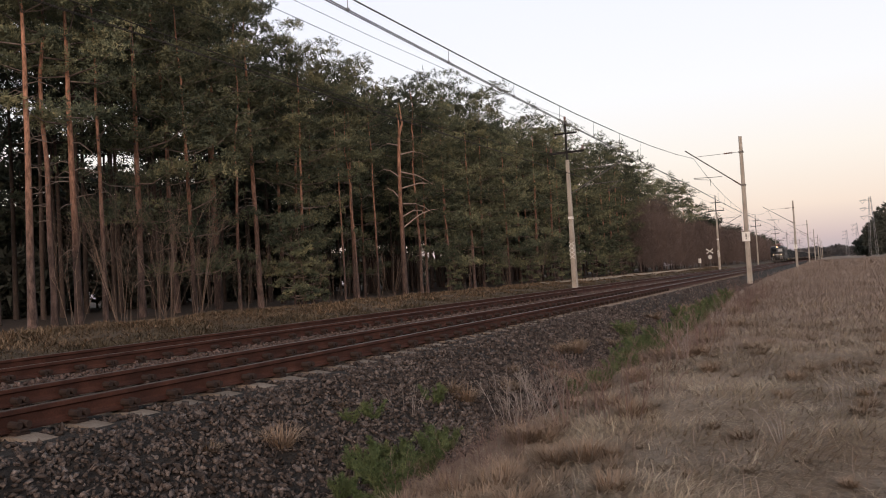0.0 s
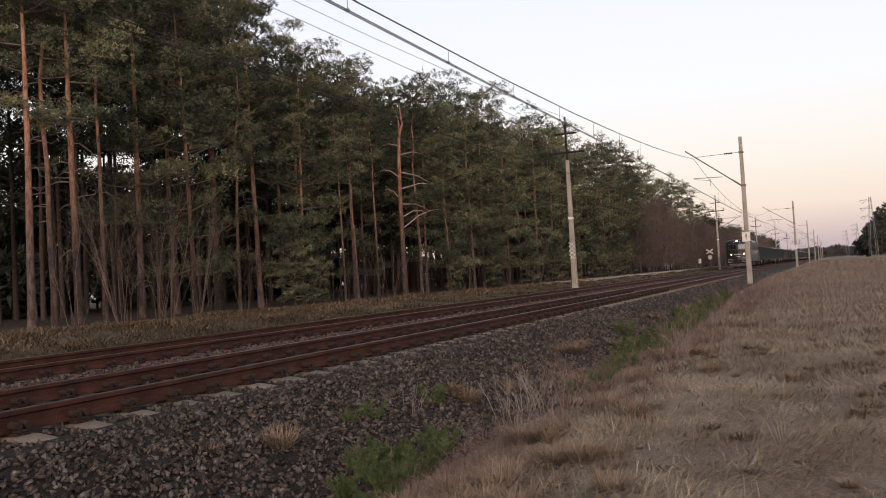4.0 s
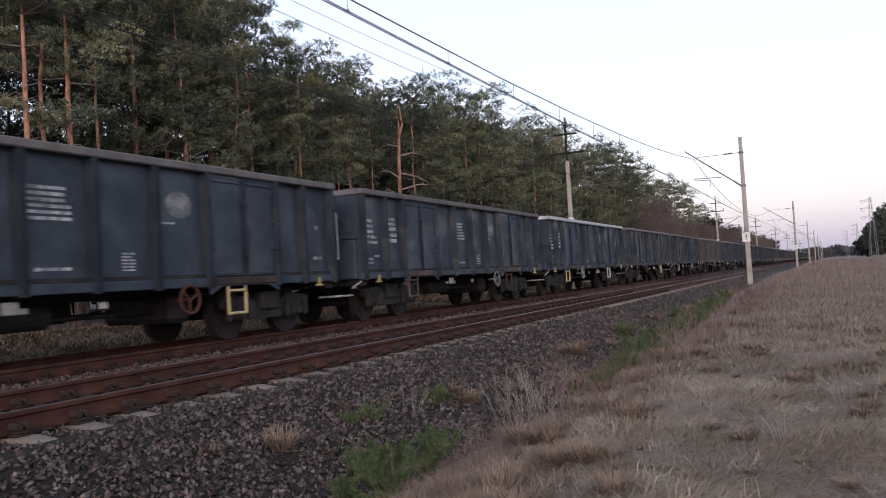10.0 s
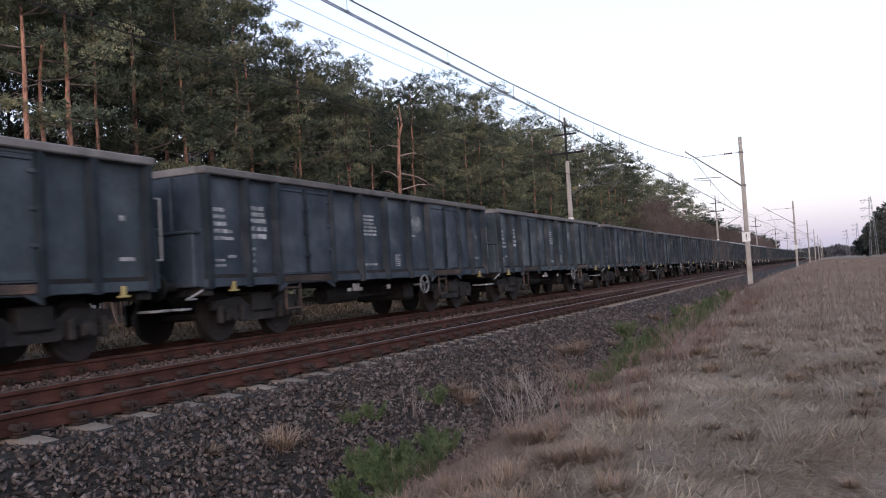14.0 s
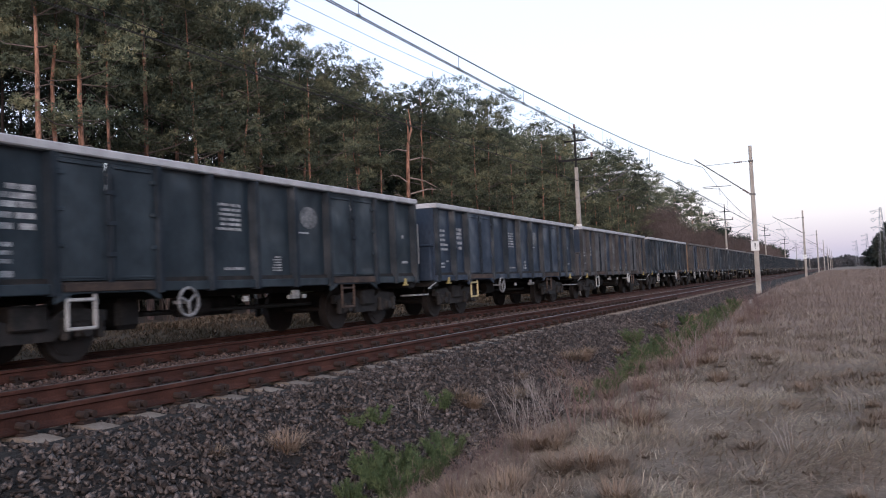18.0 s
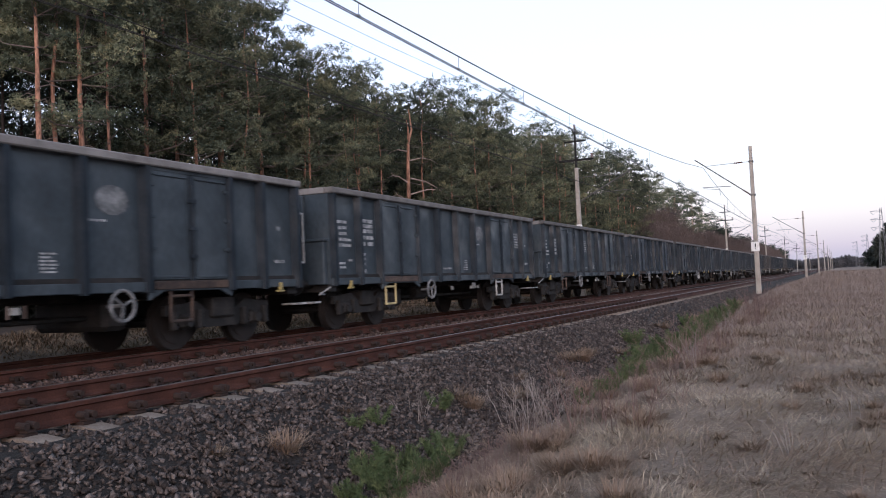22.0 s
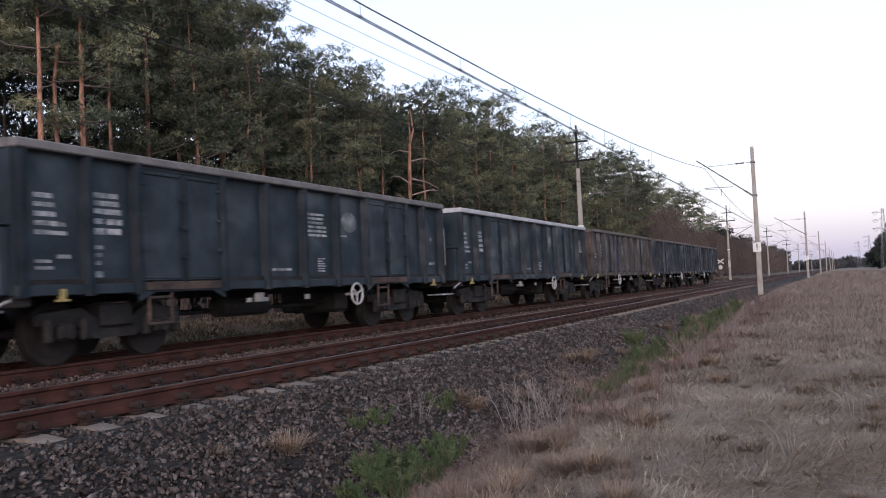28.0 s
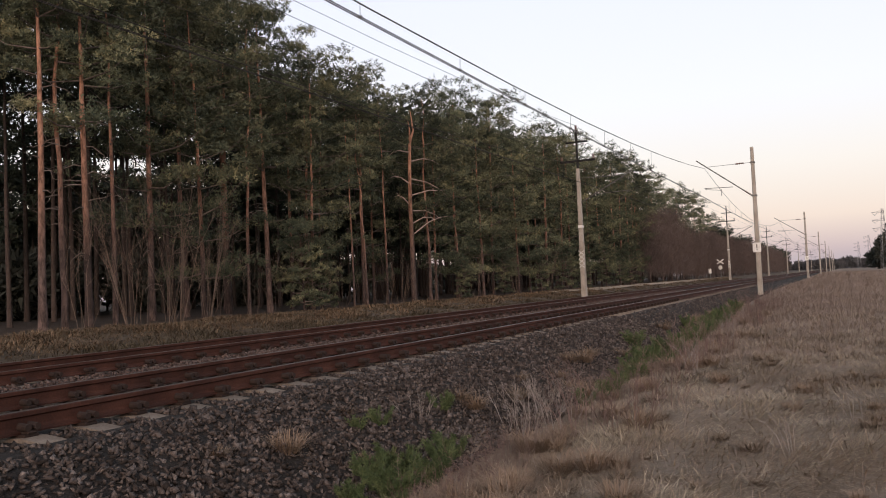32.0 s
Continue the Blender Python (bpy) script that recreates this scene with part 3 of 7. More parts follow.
def make_pine(seed, height, bare, spread, tufts, label, dead=12, spruce=False, **k):
    w, ds, c = pine_parts(seed, height, bare, spread, tufts, dead=dead, **k)
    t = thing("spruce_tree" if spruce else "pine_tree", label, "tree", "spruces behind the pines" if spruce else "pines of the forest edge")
    tr = arrays("trunk", w[0], w[1], M_SHADE_BARK if spruce else M_BARK, t)
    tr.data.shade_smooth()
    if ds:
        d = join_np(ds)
        tagged(arrays("branchwork", d[0], d[1], M_SHADE_TWIG if spruce else M_DEAD, t), kind="stuff")
    arrays("crown", c[0], c[1], M_SHADE_NEEDLE if spruce else M_NEEDLE, t)
    return t


PINE = "tall Scots pine with a bare reddish trunk and dark green crown"
FULL = "full-crowned Scots pine with low green branches at the forest edge"
THIN = "slender Scots pine with a long bare trunk and thin crown"
# inner trees wear darker colours that stand for the shade
INNER = "inner forest tree behind the pines, coloured darker for shade"
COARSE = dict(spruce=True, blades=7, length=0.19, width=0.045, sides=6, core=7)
PINES = [make_pine(11, 12.6, 0.42, 2.3, 30, PINE, limbs=28, girth=0.85, pad=0.8), make_pine(12, 13.4, 0.46, 2.2, 30, PINE, limbs=28, girth=0.85, pad=0.8), make_pine(13, 12.0, 0.36, 2.4, 30, PINE, lean=0.05, limbs=28, girth=0.66),
         make_pine(14, 12.8, 0.16, 2.8, 20, FULL, limbs=44, dead=6, low=0.85, girth=0.7, blades=10, length=0.14, width=0.038), make_pine(15, 13.8, 0.58, 2.1, 30, PINE, dead=16, limbs=24, girth=0.85, pad=0.8),
         make_pine(16, 12.2, 0.07, 2.9, 20, FULL, limbs=48, dead=4, low=0.85, girth=0.7, blades=10, length=0.14, width=0.038), make_pine(17, 13.0, 0.48, 2.0, 30, PINE, lean=0.06, girth=0.58, limbs=24, pad=0.8),
         make_pine(18, 13.5, 0.56, 1.8, 30, THIN, dead=18, limbs=20, girth=0.5, pad=0.8),
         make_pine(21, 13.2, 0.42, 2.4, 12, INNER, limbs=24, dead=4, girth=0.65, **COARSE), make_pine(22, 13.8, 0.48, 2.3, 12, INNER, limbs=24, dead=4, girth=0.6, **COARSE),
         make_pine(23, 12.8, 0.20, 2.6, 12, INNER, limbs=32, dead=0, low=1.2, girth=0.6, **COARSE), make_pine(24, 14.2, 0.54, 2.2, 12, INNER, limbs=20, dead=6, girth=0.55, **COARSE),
         make_pine(25, 3.6, 0.02, 1.0, 12, "young bushy pine green down to the ground", limbs=44, dead=0, girth=1.3, pad=0.5),
         make_pine(26, 12.4, 0.08, 2.9, 14, FULL, limbs=44, dead=0, low=0.85, girth=0.7, blades=8, length=0.15, width=0.045, sides=6, core=30)]
used = set()


def plant(kind, x, y, turn=None, s=1.0, label=""):
    z = float(ground_z(x, y))
    m = pose(x, y, z, 0, 0, rng.uniform(0, 360) if turn is None else turn) @ Matrix.Scale(s, 4)
    if kind not in used:
        used.add(kind)
        t = PINES[kind]
    else:
        t = copy_thing(PINES[kind], Matrix.Identity(4))
    t.matrix_basis = m
    if label:
        t["label"] = label
    return t


def make_snag():
    """The pine with a dying top and long bare side branches."""
    r = np.random.RandomState(5)
    t = thing("dying_pine", "reddish pine with a bare forked top and long dead side branches", "tree")
    pts = [(0, 0, -0.1), (0.02, 0.0, 2.5), (0.1, 0.05, 5.0), (0.2, 0.05, 7.2), (0.25, 0, 8.4), (0.5, -0.1, 9.1), (0.45, 0, 10.2)]
    w = [tube_np(pts, [0.17, 0.125, 0.105, 0.09, 0.075, 0.05, 0.018], 8), tube_np([(0.25, 0, 8.4), (-0.1, -0.2, 9.1), (-0.3, -0.2, 9.6)], [0.06, 0.04, 0.012], 6)]
    v, f = join_np(w)
    arrays("trunk", v, f, M_BARK, t).data.shade_smooth()
    for z, a, L, up in ((7.4, -0.6, 1.8, 0.1), (6.5, -0.5, 2.4, -0.25), (5.6, -0.8, 2.3, 0.15), (4.8, -0.4, 2.2, -0.1), (3.5, -0.6, 2.3, 0.55), (6.2, 2.6, 1.3, 0.4), (5.0, 2.4, 0.9, 0.9), (7.9, 2.2, 1.2, 0.0), (4.1, -0.5, 1.6, 0.3)):
        d = np.array([math.cos(a), math.sin(a), up])
        p0 = np.array([0.08 + z * 0.015, 0.03, z])
        b = tube_np([p0, p0 + d * L * 0.45 + (0, 0, 0.12), p0 + d * L * 0.75, p0 + d * L + (0, 0, -0.25)], [0.045, 0.032, 0.02, 0.006], 5)
        q = p0 + d * L * 0.6
        b2 = tube_np([q, q + np.array([d[1] * 0.4 + d[0] * 0.4, 0.3, 0.35])], [0.016, 0.004], 4)
        v, f = join_np([b, b2])
        arrays("dead_branch", v, f, M_SNAG, t)
    c = needles(np.array([[0.5, 0, 10.0], [0.3, 0.3, 9.8], [-0.3, -0.2, 9.6], [0.6, -0.3, 9.6]]), np.tile((0, 0, 1.0), (4, 1)), r, 14)
    arrays("crown", c[0], c[1], M_NEEDLE, t)
    return t


# trees of the edge, told apart one by one: x, y, kind, size
EDGE = [(28.3, 23.4, 1, 1.12), (31.5, 26.0, 0, 1.16), (35.0, 29.0, 1, 1.2), (25.6, 23.2, 2, 1.14), (16.5, 20.2, 4, 1.06), (17.95, 20.0, 0, 1.05), (17.5, 20.5, 6, 1.0), (19.7, 20.8, 7, 1.0), (21.9, 21.4, 3, 0.98), (23.6, 20.6, 5, 0.92), (25.9, 20.4, 6, 1.0), (27.6, 20.7, 0, 1.0),
        (29.4, 19.8, 5, 0.95), (30.6, 20.9, 2, 0.98), (33.0, 20.0, 7, 0.95), (34.0, 19.9, 6, 0.95), (34.9, 20.6, 1, 0.93), (36.9, 20.4, 7, 0.93), (41.2, 20.1, 2, 0.92),
        (43.0, 20.6, 3, 0.95), (44.7, 19.9, 6, 0.93), (46.4, 20.8, 5, 0.98), (48.6, 20.0, 3, 0.95), (51.5, 20.5, 5, 1.0), (54.5, 19.8, 3, 1.0), (58.0, 20.2, 5, 1.02), (61.5, 20.0, 0, 1.02),
        (65.0, 19.8, 3, 1.05), (69.0, 20.3, 5, 1.08), (73.5, 19.9, 3, 1.08), (78.0, 20.0, 5, 1.1), (83.0, 19.8, 3, 1.12), (88.0, 20.3, 1, 1.15), (94.0, 20.8, 5, 1.15), (100.0, 21.5, 3, 1.1), (106, 22.5, 5, 1.12), (112, 23.5, 0, 1.18), (118, 23, 3, 1.15), (125, 24, 5, 1.2), (132, 24, 3, 1.1), (139, 24.5, 1, 1.15), (147, 24, 5, 1.15), (156, 24.5, 3, 1.1), (166, 24, 0, 1.1), (177, 24.5, 5, 1.1), (190, 24, 3, 1.05)]


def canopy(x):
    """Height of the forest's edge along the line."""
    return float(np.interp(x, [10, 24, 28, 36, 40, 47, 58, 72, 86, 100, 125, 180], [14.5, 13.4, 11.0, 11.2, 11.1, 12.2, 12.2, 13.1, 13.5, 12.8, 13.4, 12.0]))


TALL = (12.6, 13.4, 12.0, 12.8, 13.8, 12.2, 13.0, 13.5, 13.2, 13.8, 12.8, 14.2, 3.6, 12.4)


def build_forest():
    spots = []
    for i, (x, y, kind, s) in enumerate(EDGE):
        spots.append((x, y))
        kind = 13 if x > 60 and kind in (3, 5) or x > 120 else kind
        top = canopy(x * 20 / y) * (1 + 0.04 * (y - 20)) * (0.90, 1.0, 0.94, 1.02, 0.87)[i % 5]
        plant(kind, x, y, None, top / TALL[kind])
    for x, y, s in ((28.4, 19.6, 0.95), (29.2, 19.2, 0.7), (30.1, 19.9, 0.85), (44.0, 19.3, 0.6), (50.2, 19.2, 0.7), (57, 19.0, 0.8), (63, 18.9, 0.9), (68, 18.9, 0.8), (75, 18.8, 1.0), (81, 18.9, 0.9), (86.5, 18.9, 1.1)):
        plant(12, x, y, None, s)
    snag = make_snag()
    snag.matrix_basis = pose(39.0, 20.0, float(ground_z(39, 20)))
    spots.append((39.0, 20.0))
    for _ in range(9000):
        x = 10 + (rng.random() ** 1.4) * 105
        y = 21.8 + (rng.random() ** 0.9) * 17
        gap = 2.5 + x * 0.010 if y < 27 else 2.1 + x * 0.008
        if x < 0.66 * y - 3 or x > 2.9 * y + 12 or ((y > 27 or x > 0.95 * y) and x < 1.42 * y and rng.random() < 0.6):
            continue
        if all((x - a) ** 2 + (y - b) ** 2 > gap * gap for a, b in spots):
            spots.append((x, y))
            low = rng.random() < (0.08 if x < 42 or 24.5 < y and x < 80 else 0.62)
            if y < 24.5:
                kind = 13 if low and x > 55 else rng.choice([3, 5, 5]) if low else rng.choice([0, 1, 2, 4, 6, 7])
            else:
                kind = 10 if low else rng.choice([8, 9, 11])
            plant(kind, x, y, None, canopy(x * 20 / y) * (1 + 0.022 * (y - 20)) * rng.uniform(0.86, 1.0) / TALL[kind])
        if len(spots) >= 186:
            break


build_forest()


def build_deep_forest():
    """Joined patches of trees behind the edge and along the line to the horizon."""
    def patch(seed, n, w, d, hmin, hmax, low):
        r = np.random.RandomState(seed)
        tw, cw = [], []
        for i in range(n):
            w_, _, c_ = pine_parts(seed * 50 + i, r.uniform(hmin, hmax), r.uniform(low, low + 0.25), 2.6, 4, blades=4, length=0.6, width=0.17, dead=0, limbs=12, girth=0.7, sides=5, pad=1.7, core=7)
            off = np.array([r.uniform(-w / 2, w / 2), r.uniform(-d / 2, d / 2), 0])
            tw.append((w_[0] + off, w_[1]))
            cw.append((c_[0] + off, c_[1]))
        a, b = join_np(tw), join_np(cw)
        idx = np.concatenate([np.zeros(len(a[1])), np.ones(len(b[1]))])
        v, f = join_np([a, b])
        # same darkened colours, so the depth of the wood looks shaded
        o = arrays("deep_forest", v, f, M_SHADE_BARK, None, [M_SHADE_NEEDLE], idx)
        return tagged(o, "dense forest behind the first trees, coloured darker for its inner shade", "forest", kind="stuff")
    ps = [patch(3, 15, 15, 12, 14, 18, 0.12), patch(4, 15, 15, 12, 13, 17, 0.15), patch(6, 12, 15, 9, 12, 15.5, 0.02), patch(7, 11, 15, 10, 13, 16, 0.22)]
    first = [True] * 4
    spots = [(x, y, 3 if x < 75 else i % 2) for y in (44, 55) for i, x in enumerate(range(20 if y < 50 else 35, 150, 15))] + [(x, 32, 2) for x in range(52, 190, 16)]
    # the wood behind the camera, which closes the meadow
    spots += [(x, -48 - 4 * (i % 2), i % 2) for i, x in enumerate(range(-100, 200, 40))]
    spots += [(x, 25 + 3 * (i % 2), 2) for i, x in enumerate(range(190, 480, 28))] + [(x, 40, 0) for x in range(150, 420, 60)]
    for x, y, k in spots:
        m = pose(x + rng.uniform(-2, 2), y + rng.uniform(-1, 1), 0.1 if y > 0 else -0.5, 0, 0, rng.choice([0, 180])) @ Matrix.Scale(0.72 if x > 175 else 0.9 if x > 140 else 0.74 if 0 < x < 75 and y > 40 else 1.0, 4)
        if first[k]:
            first[k] = False
            ps[k].matrix_basis = m
        else:
            o = ps[k].copy()
            scene.collection.objects.link(o)
            o.matrix_basis = m


build_deep_forest()


# ---- bare brushwood ----
def brush_parts(seed, height, stems, spread, twigs=9):
    """Thin stems from one root, each with finer twigs."""
    r = np.random.RandomState(seed)
    all_ = []
    for i in range(stems):
        out = []
        a = r.uniform(0, 2 * math.pi)
        h = height * r.uniform(0.55, 1.0)
        top = np.array([math.cos(a), math.sin(a), 0]) * spread * r.uniform(0.2, 1.0) + (0, 0, h)
        p0 = np.array([math.cos(a), math.sin(a), 0]) * 0.15
        mid = p0 + (top - p0) * 0.5 + r.normal(size=3) * 0.08 * height * 0.3 + np.array([0, 0, 0.08 * h])
        g = max(0.0019 * height, 0.0042)
        out.append(tube_np([p0 - (0, 0, 0.1), mid, top], [g, g * 0.65, g * 0.2], 5))
        for j in range(twigs):
            w = r.uniform(0.3, 1.0)
            q = mid + (top - mid) * (w - 0.5) * 2 if w > 0.5 else p0 + (mid - p0) * w * 2
            d = (top - p0) / np.linalg.norm(top - p0) + r.normal(size=3) * 0.5
            L = height * r.uniform(0.08, 0.26)
            out.append(tube_np([q, q + d * L * 0.5 + r.normal(size=3) * 0.03, q + d * L], [g * 0.45, g * 0.35, g * 0.15], 3))
        all_.append(join_np(out))
    return all_


def make_brush(seed, height, stems, spread, name, label, material, twigs=9, group="", whole=False):
    if whole:
        v, f = join_np(brush_parts(seed, height, stems, spread, twigs))
        return tagged(arrays(name, v, f, material), label, "shrub", group)
    t = thing(name, label, "shrub", group)
    for v, f in brush_parts(seed, height, stems, spread, twigs):
        arrays("stem", v, f, material, t)
    return t


def put(ob, x, y, turn=0, s=1.0, first=False, z=None):
    o = ob if first else copy_thing(ob, Matrix.Identity(4))
    o.matrix_basis = pose(x, y, float(ground_z(x, y)) if z is None else z, 0, 0, turn) @ Matrix.Scale(s, 4)
    return o


HAZEL = "leafless grey-brown shrub with many thin stems at the forest edge"
SHRUBS = [make_brush(31, 4.8, 11, 2.1, "bare_shrub", HAZEL, M_SHRUB, 12, "bare shrubs"), make_brush(32, 4.0, 9, 1.8, "bare_shrub", HAZEL, M_SHRUB, 12, "bare shrubs"), make_brush(33, 3.2, 5, 0.6, "bare_shrub", HAZEL, M_SHRUB, 10, "bare shrubs")]
for i, (x, y, k, s) in enumerate([(18.9, 19.3, 0, 0.9), (21.0, 19.4, 0, 1.0), (28.9, 19.3, 1, 0.9), (19.6, 19.6, 2, 1.0), (22.2, 19.3, 1, 1.05), (23.2, 19.8, 2, 1.1), (26.3, 19.6, 2, 0.9), (31.0, 19.4, 1, 0.75), (35.4, 19.5, 2, 1.0),
                                  (36.2, 19.3, 1, 0.7), (40.2, 19.5, 2, 0.9), (17.2, 19.4, 2, 1.2), (45.5, 19.2, 1, 0.8), (20.2, 19.1, 1, 0.9), (24.6, 19.2, 2, 0.9), (52.0, 19.0, 1, 0.8), (58.5, 19.0, 0, 0.7)]):
    put(SHRUBS[k], x, y, i * 77, s, first=i in (0, 2, 3))


def make_bare_tree(seed, height):
    """A leafless tree: stem, limbs, and a haze of twigs."""
    r = np.random.RandomState(seed)
    t = thing("bare_tree", "leafless brown tree with a fine twiggy crown", "tree", "bare trees along the line")
    w, ds, c = pine_parts(seed, height, 0.12, height * 0.26, 1, dead=0, limbs=34, lean=0.05, girth=0.8, core=1)
    arrays("trunk", w[0], w[1], M_BUSH, t)
    n = 520
    z = height * (0.1 + 0.9 * r.uniform(0, 1, n) ** 0.8)
    a = r.uniform(0, 2 * math.pi, n)
    R = height * 0.3 * np.sqrt(np.clip(1 - ((z / height - 0.45) / 0.6) ** 2, 0.03, 1)) * r.uniform(0.2, 1.05, n)
    cs = np.column_stack([R * np.cos(a), R * np.sin(a), z])
    ws = cs / (np.linalg.norm(cs, axis=1, keepdims=True) + 1e-6)
    v, f = needles(cs, ws, r, 7, 1.0, 0.022, 0.5)
    arrays("crown", v, f, M_BUSH, t)
    return t


BARE = [make_bare_tree(41, 8.5), make_bare_tree(42, 7.0)]


def build_bare_row():
    n = 0
    spots = [(96, 19.3, 0.8), (101, 18.9, 0.9), (105, 19.6, 1.0), (109, 18.7, 0.95), (113, 20, 1.1)]
    x = 117.0
    while x < 330:
        for q in (18.6, 21.5):
            spots.append((x + rng.uniform(-1.5, 1.5), q + rng.uniform(-0.7, 0.9), rng.uniform(0.7, 1.05)))
        x += 3.6 + (x - 110) * 0.03
    for x, y, s in spots:
        b = BARE[n % 2]
        if n >= 2:
            b = copy_thing(b, Matrix.Identity(4))
        b.matrix_basis = pose(x, y + bend(x), 0.05, 0, 0, rng.uniform(0, 360)) @ Matrix.Scale(s, 4)
        n += 1


build_bare_row()


# ---- the train ----
def paint(name, c, rough=0.6, dirt=(0.075, 0.078, 0.082)):
    """Old wagon paint: dark where fresh, chalky and dusty in blotches."""
    c = tuple(v * 1.16 for v in c)
    a = tuple(v * 0.8 for v in c)
    d = tuple(v * 1.25 + w * 0.22 for v, w in zip(c, dirt))
    return dented(mat(name, [a, tuple(v * 1.2 for v in c), d], 1.3, 16, rough, bump=0.12, spec=0.4, vary=0.05, stretch=(1, 1, 0.55)))


def dented(m):
    """Shallow dents in sheet metal and blotches of worn gloss."""
    n, l = m.node_tree.nodes, m.node_tree.links
    b = n["Principled BSDF"]
    tc, dn, bp, mr = n.new("ShaderNodeTexCoord"), n.new("ShaderNodeTexNoise"), n.new("ShaderNodeBump"), n.new("ShaderNodeMapRange")
    dn.inputs["Scale"].default_value, dn.inputs["Detail"].default_value = 1.7, 1.0
    l.new(tc.outputs["Object"], dn.inputs["Vector"])
    bp.inputs["Strength"].default_value, bp.inputs["Distance"].default_value = 0.8, 0.07
    l.new(dn.outputs[0], bp.inputs["Height"])
    l.new(b.inputs["Normal"].links[0].from_socket, bp.inputs["Normal"])
    l.new(bp.outputs[0], b.inputs["Normal"])
    mr.inputs[1].default_value, mr.inputs[2].default_value = 0.35, 0.65
    mr.inputs[3].default_value, mr.inputs[4].default_value = 0.38, 0.75
    l.new(dn.outputs[0], mr.inputs[0])
    l.new(mr.outputs[0], b.inputs["Roughness"])
    return m


P_NAVY = paint("navy_wagon_paint", (0.017, 0.024, 0.034))
P_SLATE = paint("slate_wagon_paint", (0.022, 0.0295, 0.036))
P_DUST = paint("dusty_brown_wagon_paint", (0.040, 0.038, 0.039))
P_BLUE = paint("blue_wagon_paint", (0.013, 0.021, 0.036))
P_OCHRE = paint("ochre_wagon_paint", (0.125, 0.084, 0.050))
# darker than the panels, to paint the shade on the ribs' sides
P_RIBSHADE = dented(mat("grimy_rib_paint", [(0.007, 0.011, 0.016), (0.0105, 0.016, 0.023), (0.018, 0.024, 0.032)], 1.6, 14, 0.75, bump=0.15, vary=0.05, spec=0.2))
P_RUSTBEAM = mat("rusty_hinge_beam", [(0.022, 0.018, 0.017), (0.052, 0.037, 0.030), (0.10, 0.068, 0.050)], 2.2, 20, 0.9, bump=0.3, vary=0.4)
P_RIM = mat("dusty_rim", [(0.10, 0.094, 0.09), (0.18, 0.172, 0.165)], 3, 30, 0.85, bump=0.2, vary=0.35)
P_MARK = mat("faded_white_marking", [(0.10, 0.105, 0.11), (0.26, 0.265, 0.27), (0.50, 0.50, 0.50)], 6, 60, 0.8, bump=0)
P_YELLOW = mat("yellow_handle", [(0.30, 0.24, 0.11), (0.48, 0.41, 0.22)], 5, 40, 0.7, bump=0.1)
P_BRIGHT = mat("yellow_bracket_paint", [(0.22, 0.175, 0.06), (0.36, 0.30, 0.12)], 5, 40, 0.6, bump=0.1)
P_WORN = mat("worn_pale_paint", [(0.05, 0.055, 0.06), (0.13, 0.135, 0.14), (0.24, 0.245, 0.25)], 3.5, 22, 0.8, bump=0)
P_WORNWHITE = mat("worn_white_plate", [(0.12, 0.12, 0.115), (0.34, 0.33, 0.31)], 5, 30, 0.8, bump=0, vary=0.4)
P_GRAB = mat("pale_grab_rail", [(0.17, 0.17, 0.17), (0.30, 0.30, 0.295)], 5, 40, 0.7, bump=0.1)
P_WHEELWHITE = mat("white_handwheel_paint", [(0.27, 0.27, 0.265), (0.44, 0.44, 0.43)], 6, 40, 0.7, bump=0)
P_GREENISH = paint("dark_green_wagon_paint", (0.0095, 0.0155, 0.021), dirt=(0.035, 0.040, 0.043))
P_PATCHY = dented(mat("patchy_blue_wagon_paint", [(0.011, 0.015, 0.036), (0.030, 0.036, 0.050), (0.075, 0.075, 0.075)], 1.0, 9, 0.6, bump=0.12))
P_LOCO = mat("charcoal_engine_paint", [(0.010, 0.013, 0.018), (0.015, 0.019, 0.026), (0.026, 0.031, 0.038)], 0.9, 12, 0.34, bump=0.05, spec=0.3)

RIBS = (-5.28, -4.36, -2.42, -1.21, 0.0, 1.21, 2.42, 4.36, 5.28)
TOP, SILL = 3.03, 0.98


def coil(parent, x, y, z0, z1, r):
    """A coil spring: one ridged column."""
    n = 9
    zs = np.linspace(z0, z1, n)
    v, f = tube_np([(x, y, z) for z in zs], [r if i % 2 else r * 0.72 for i in range(n)], 7)
    arrays("spring", v, f, M_DARKSTEEL, parent)


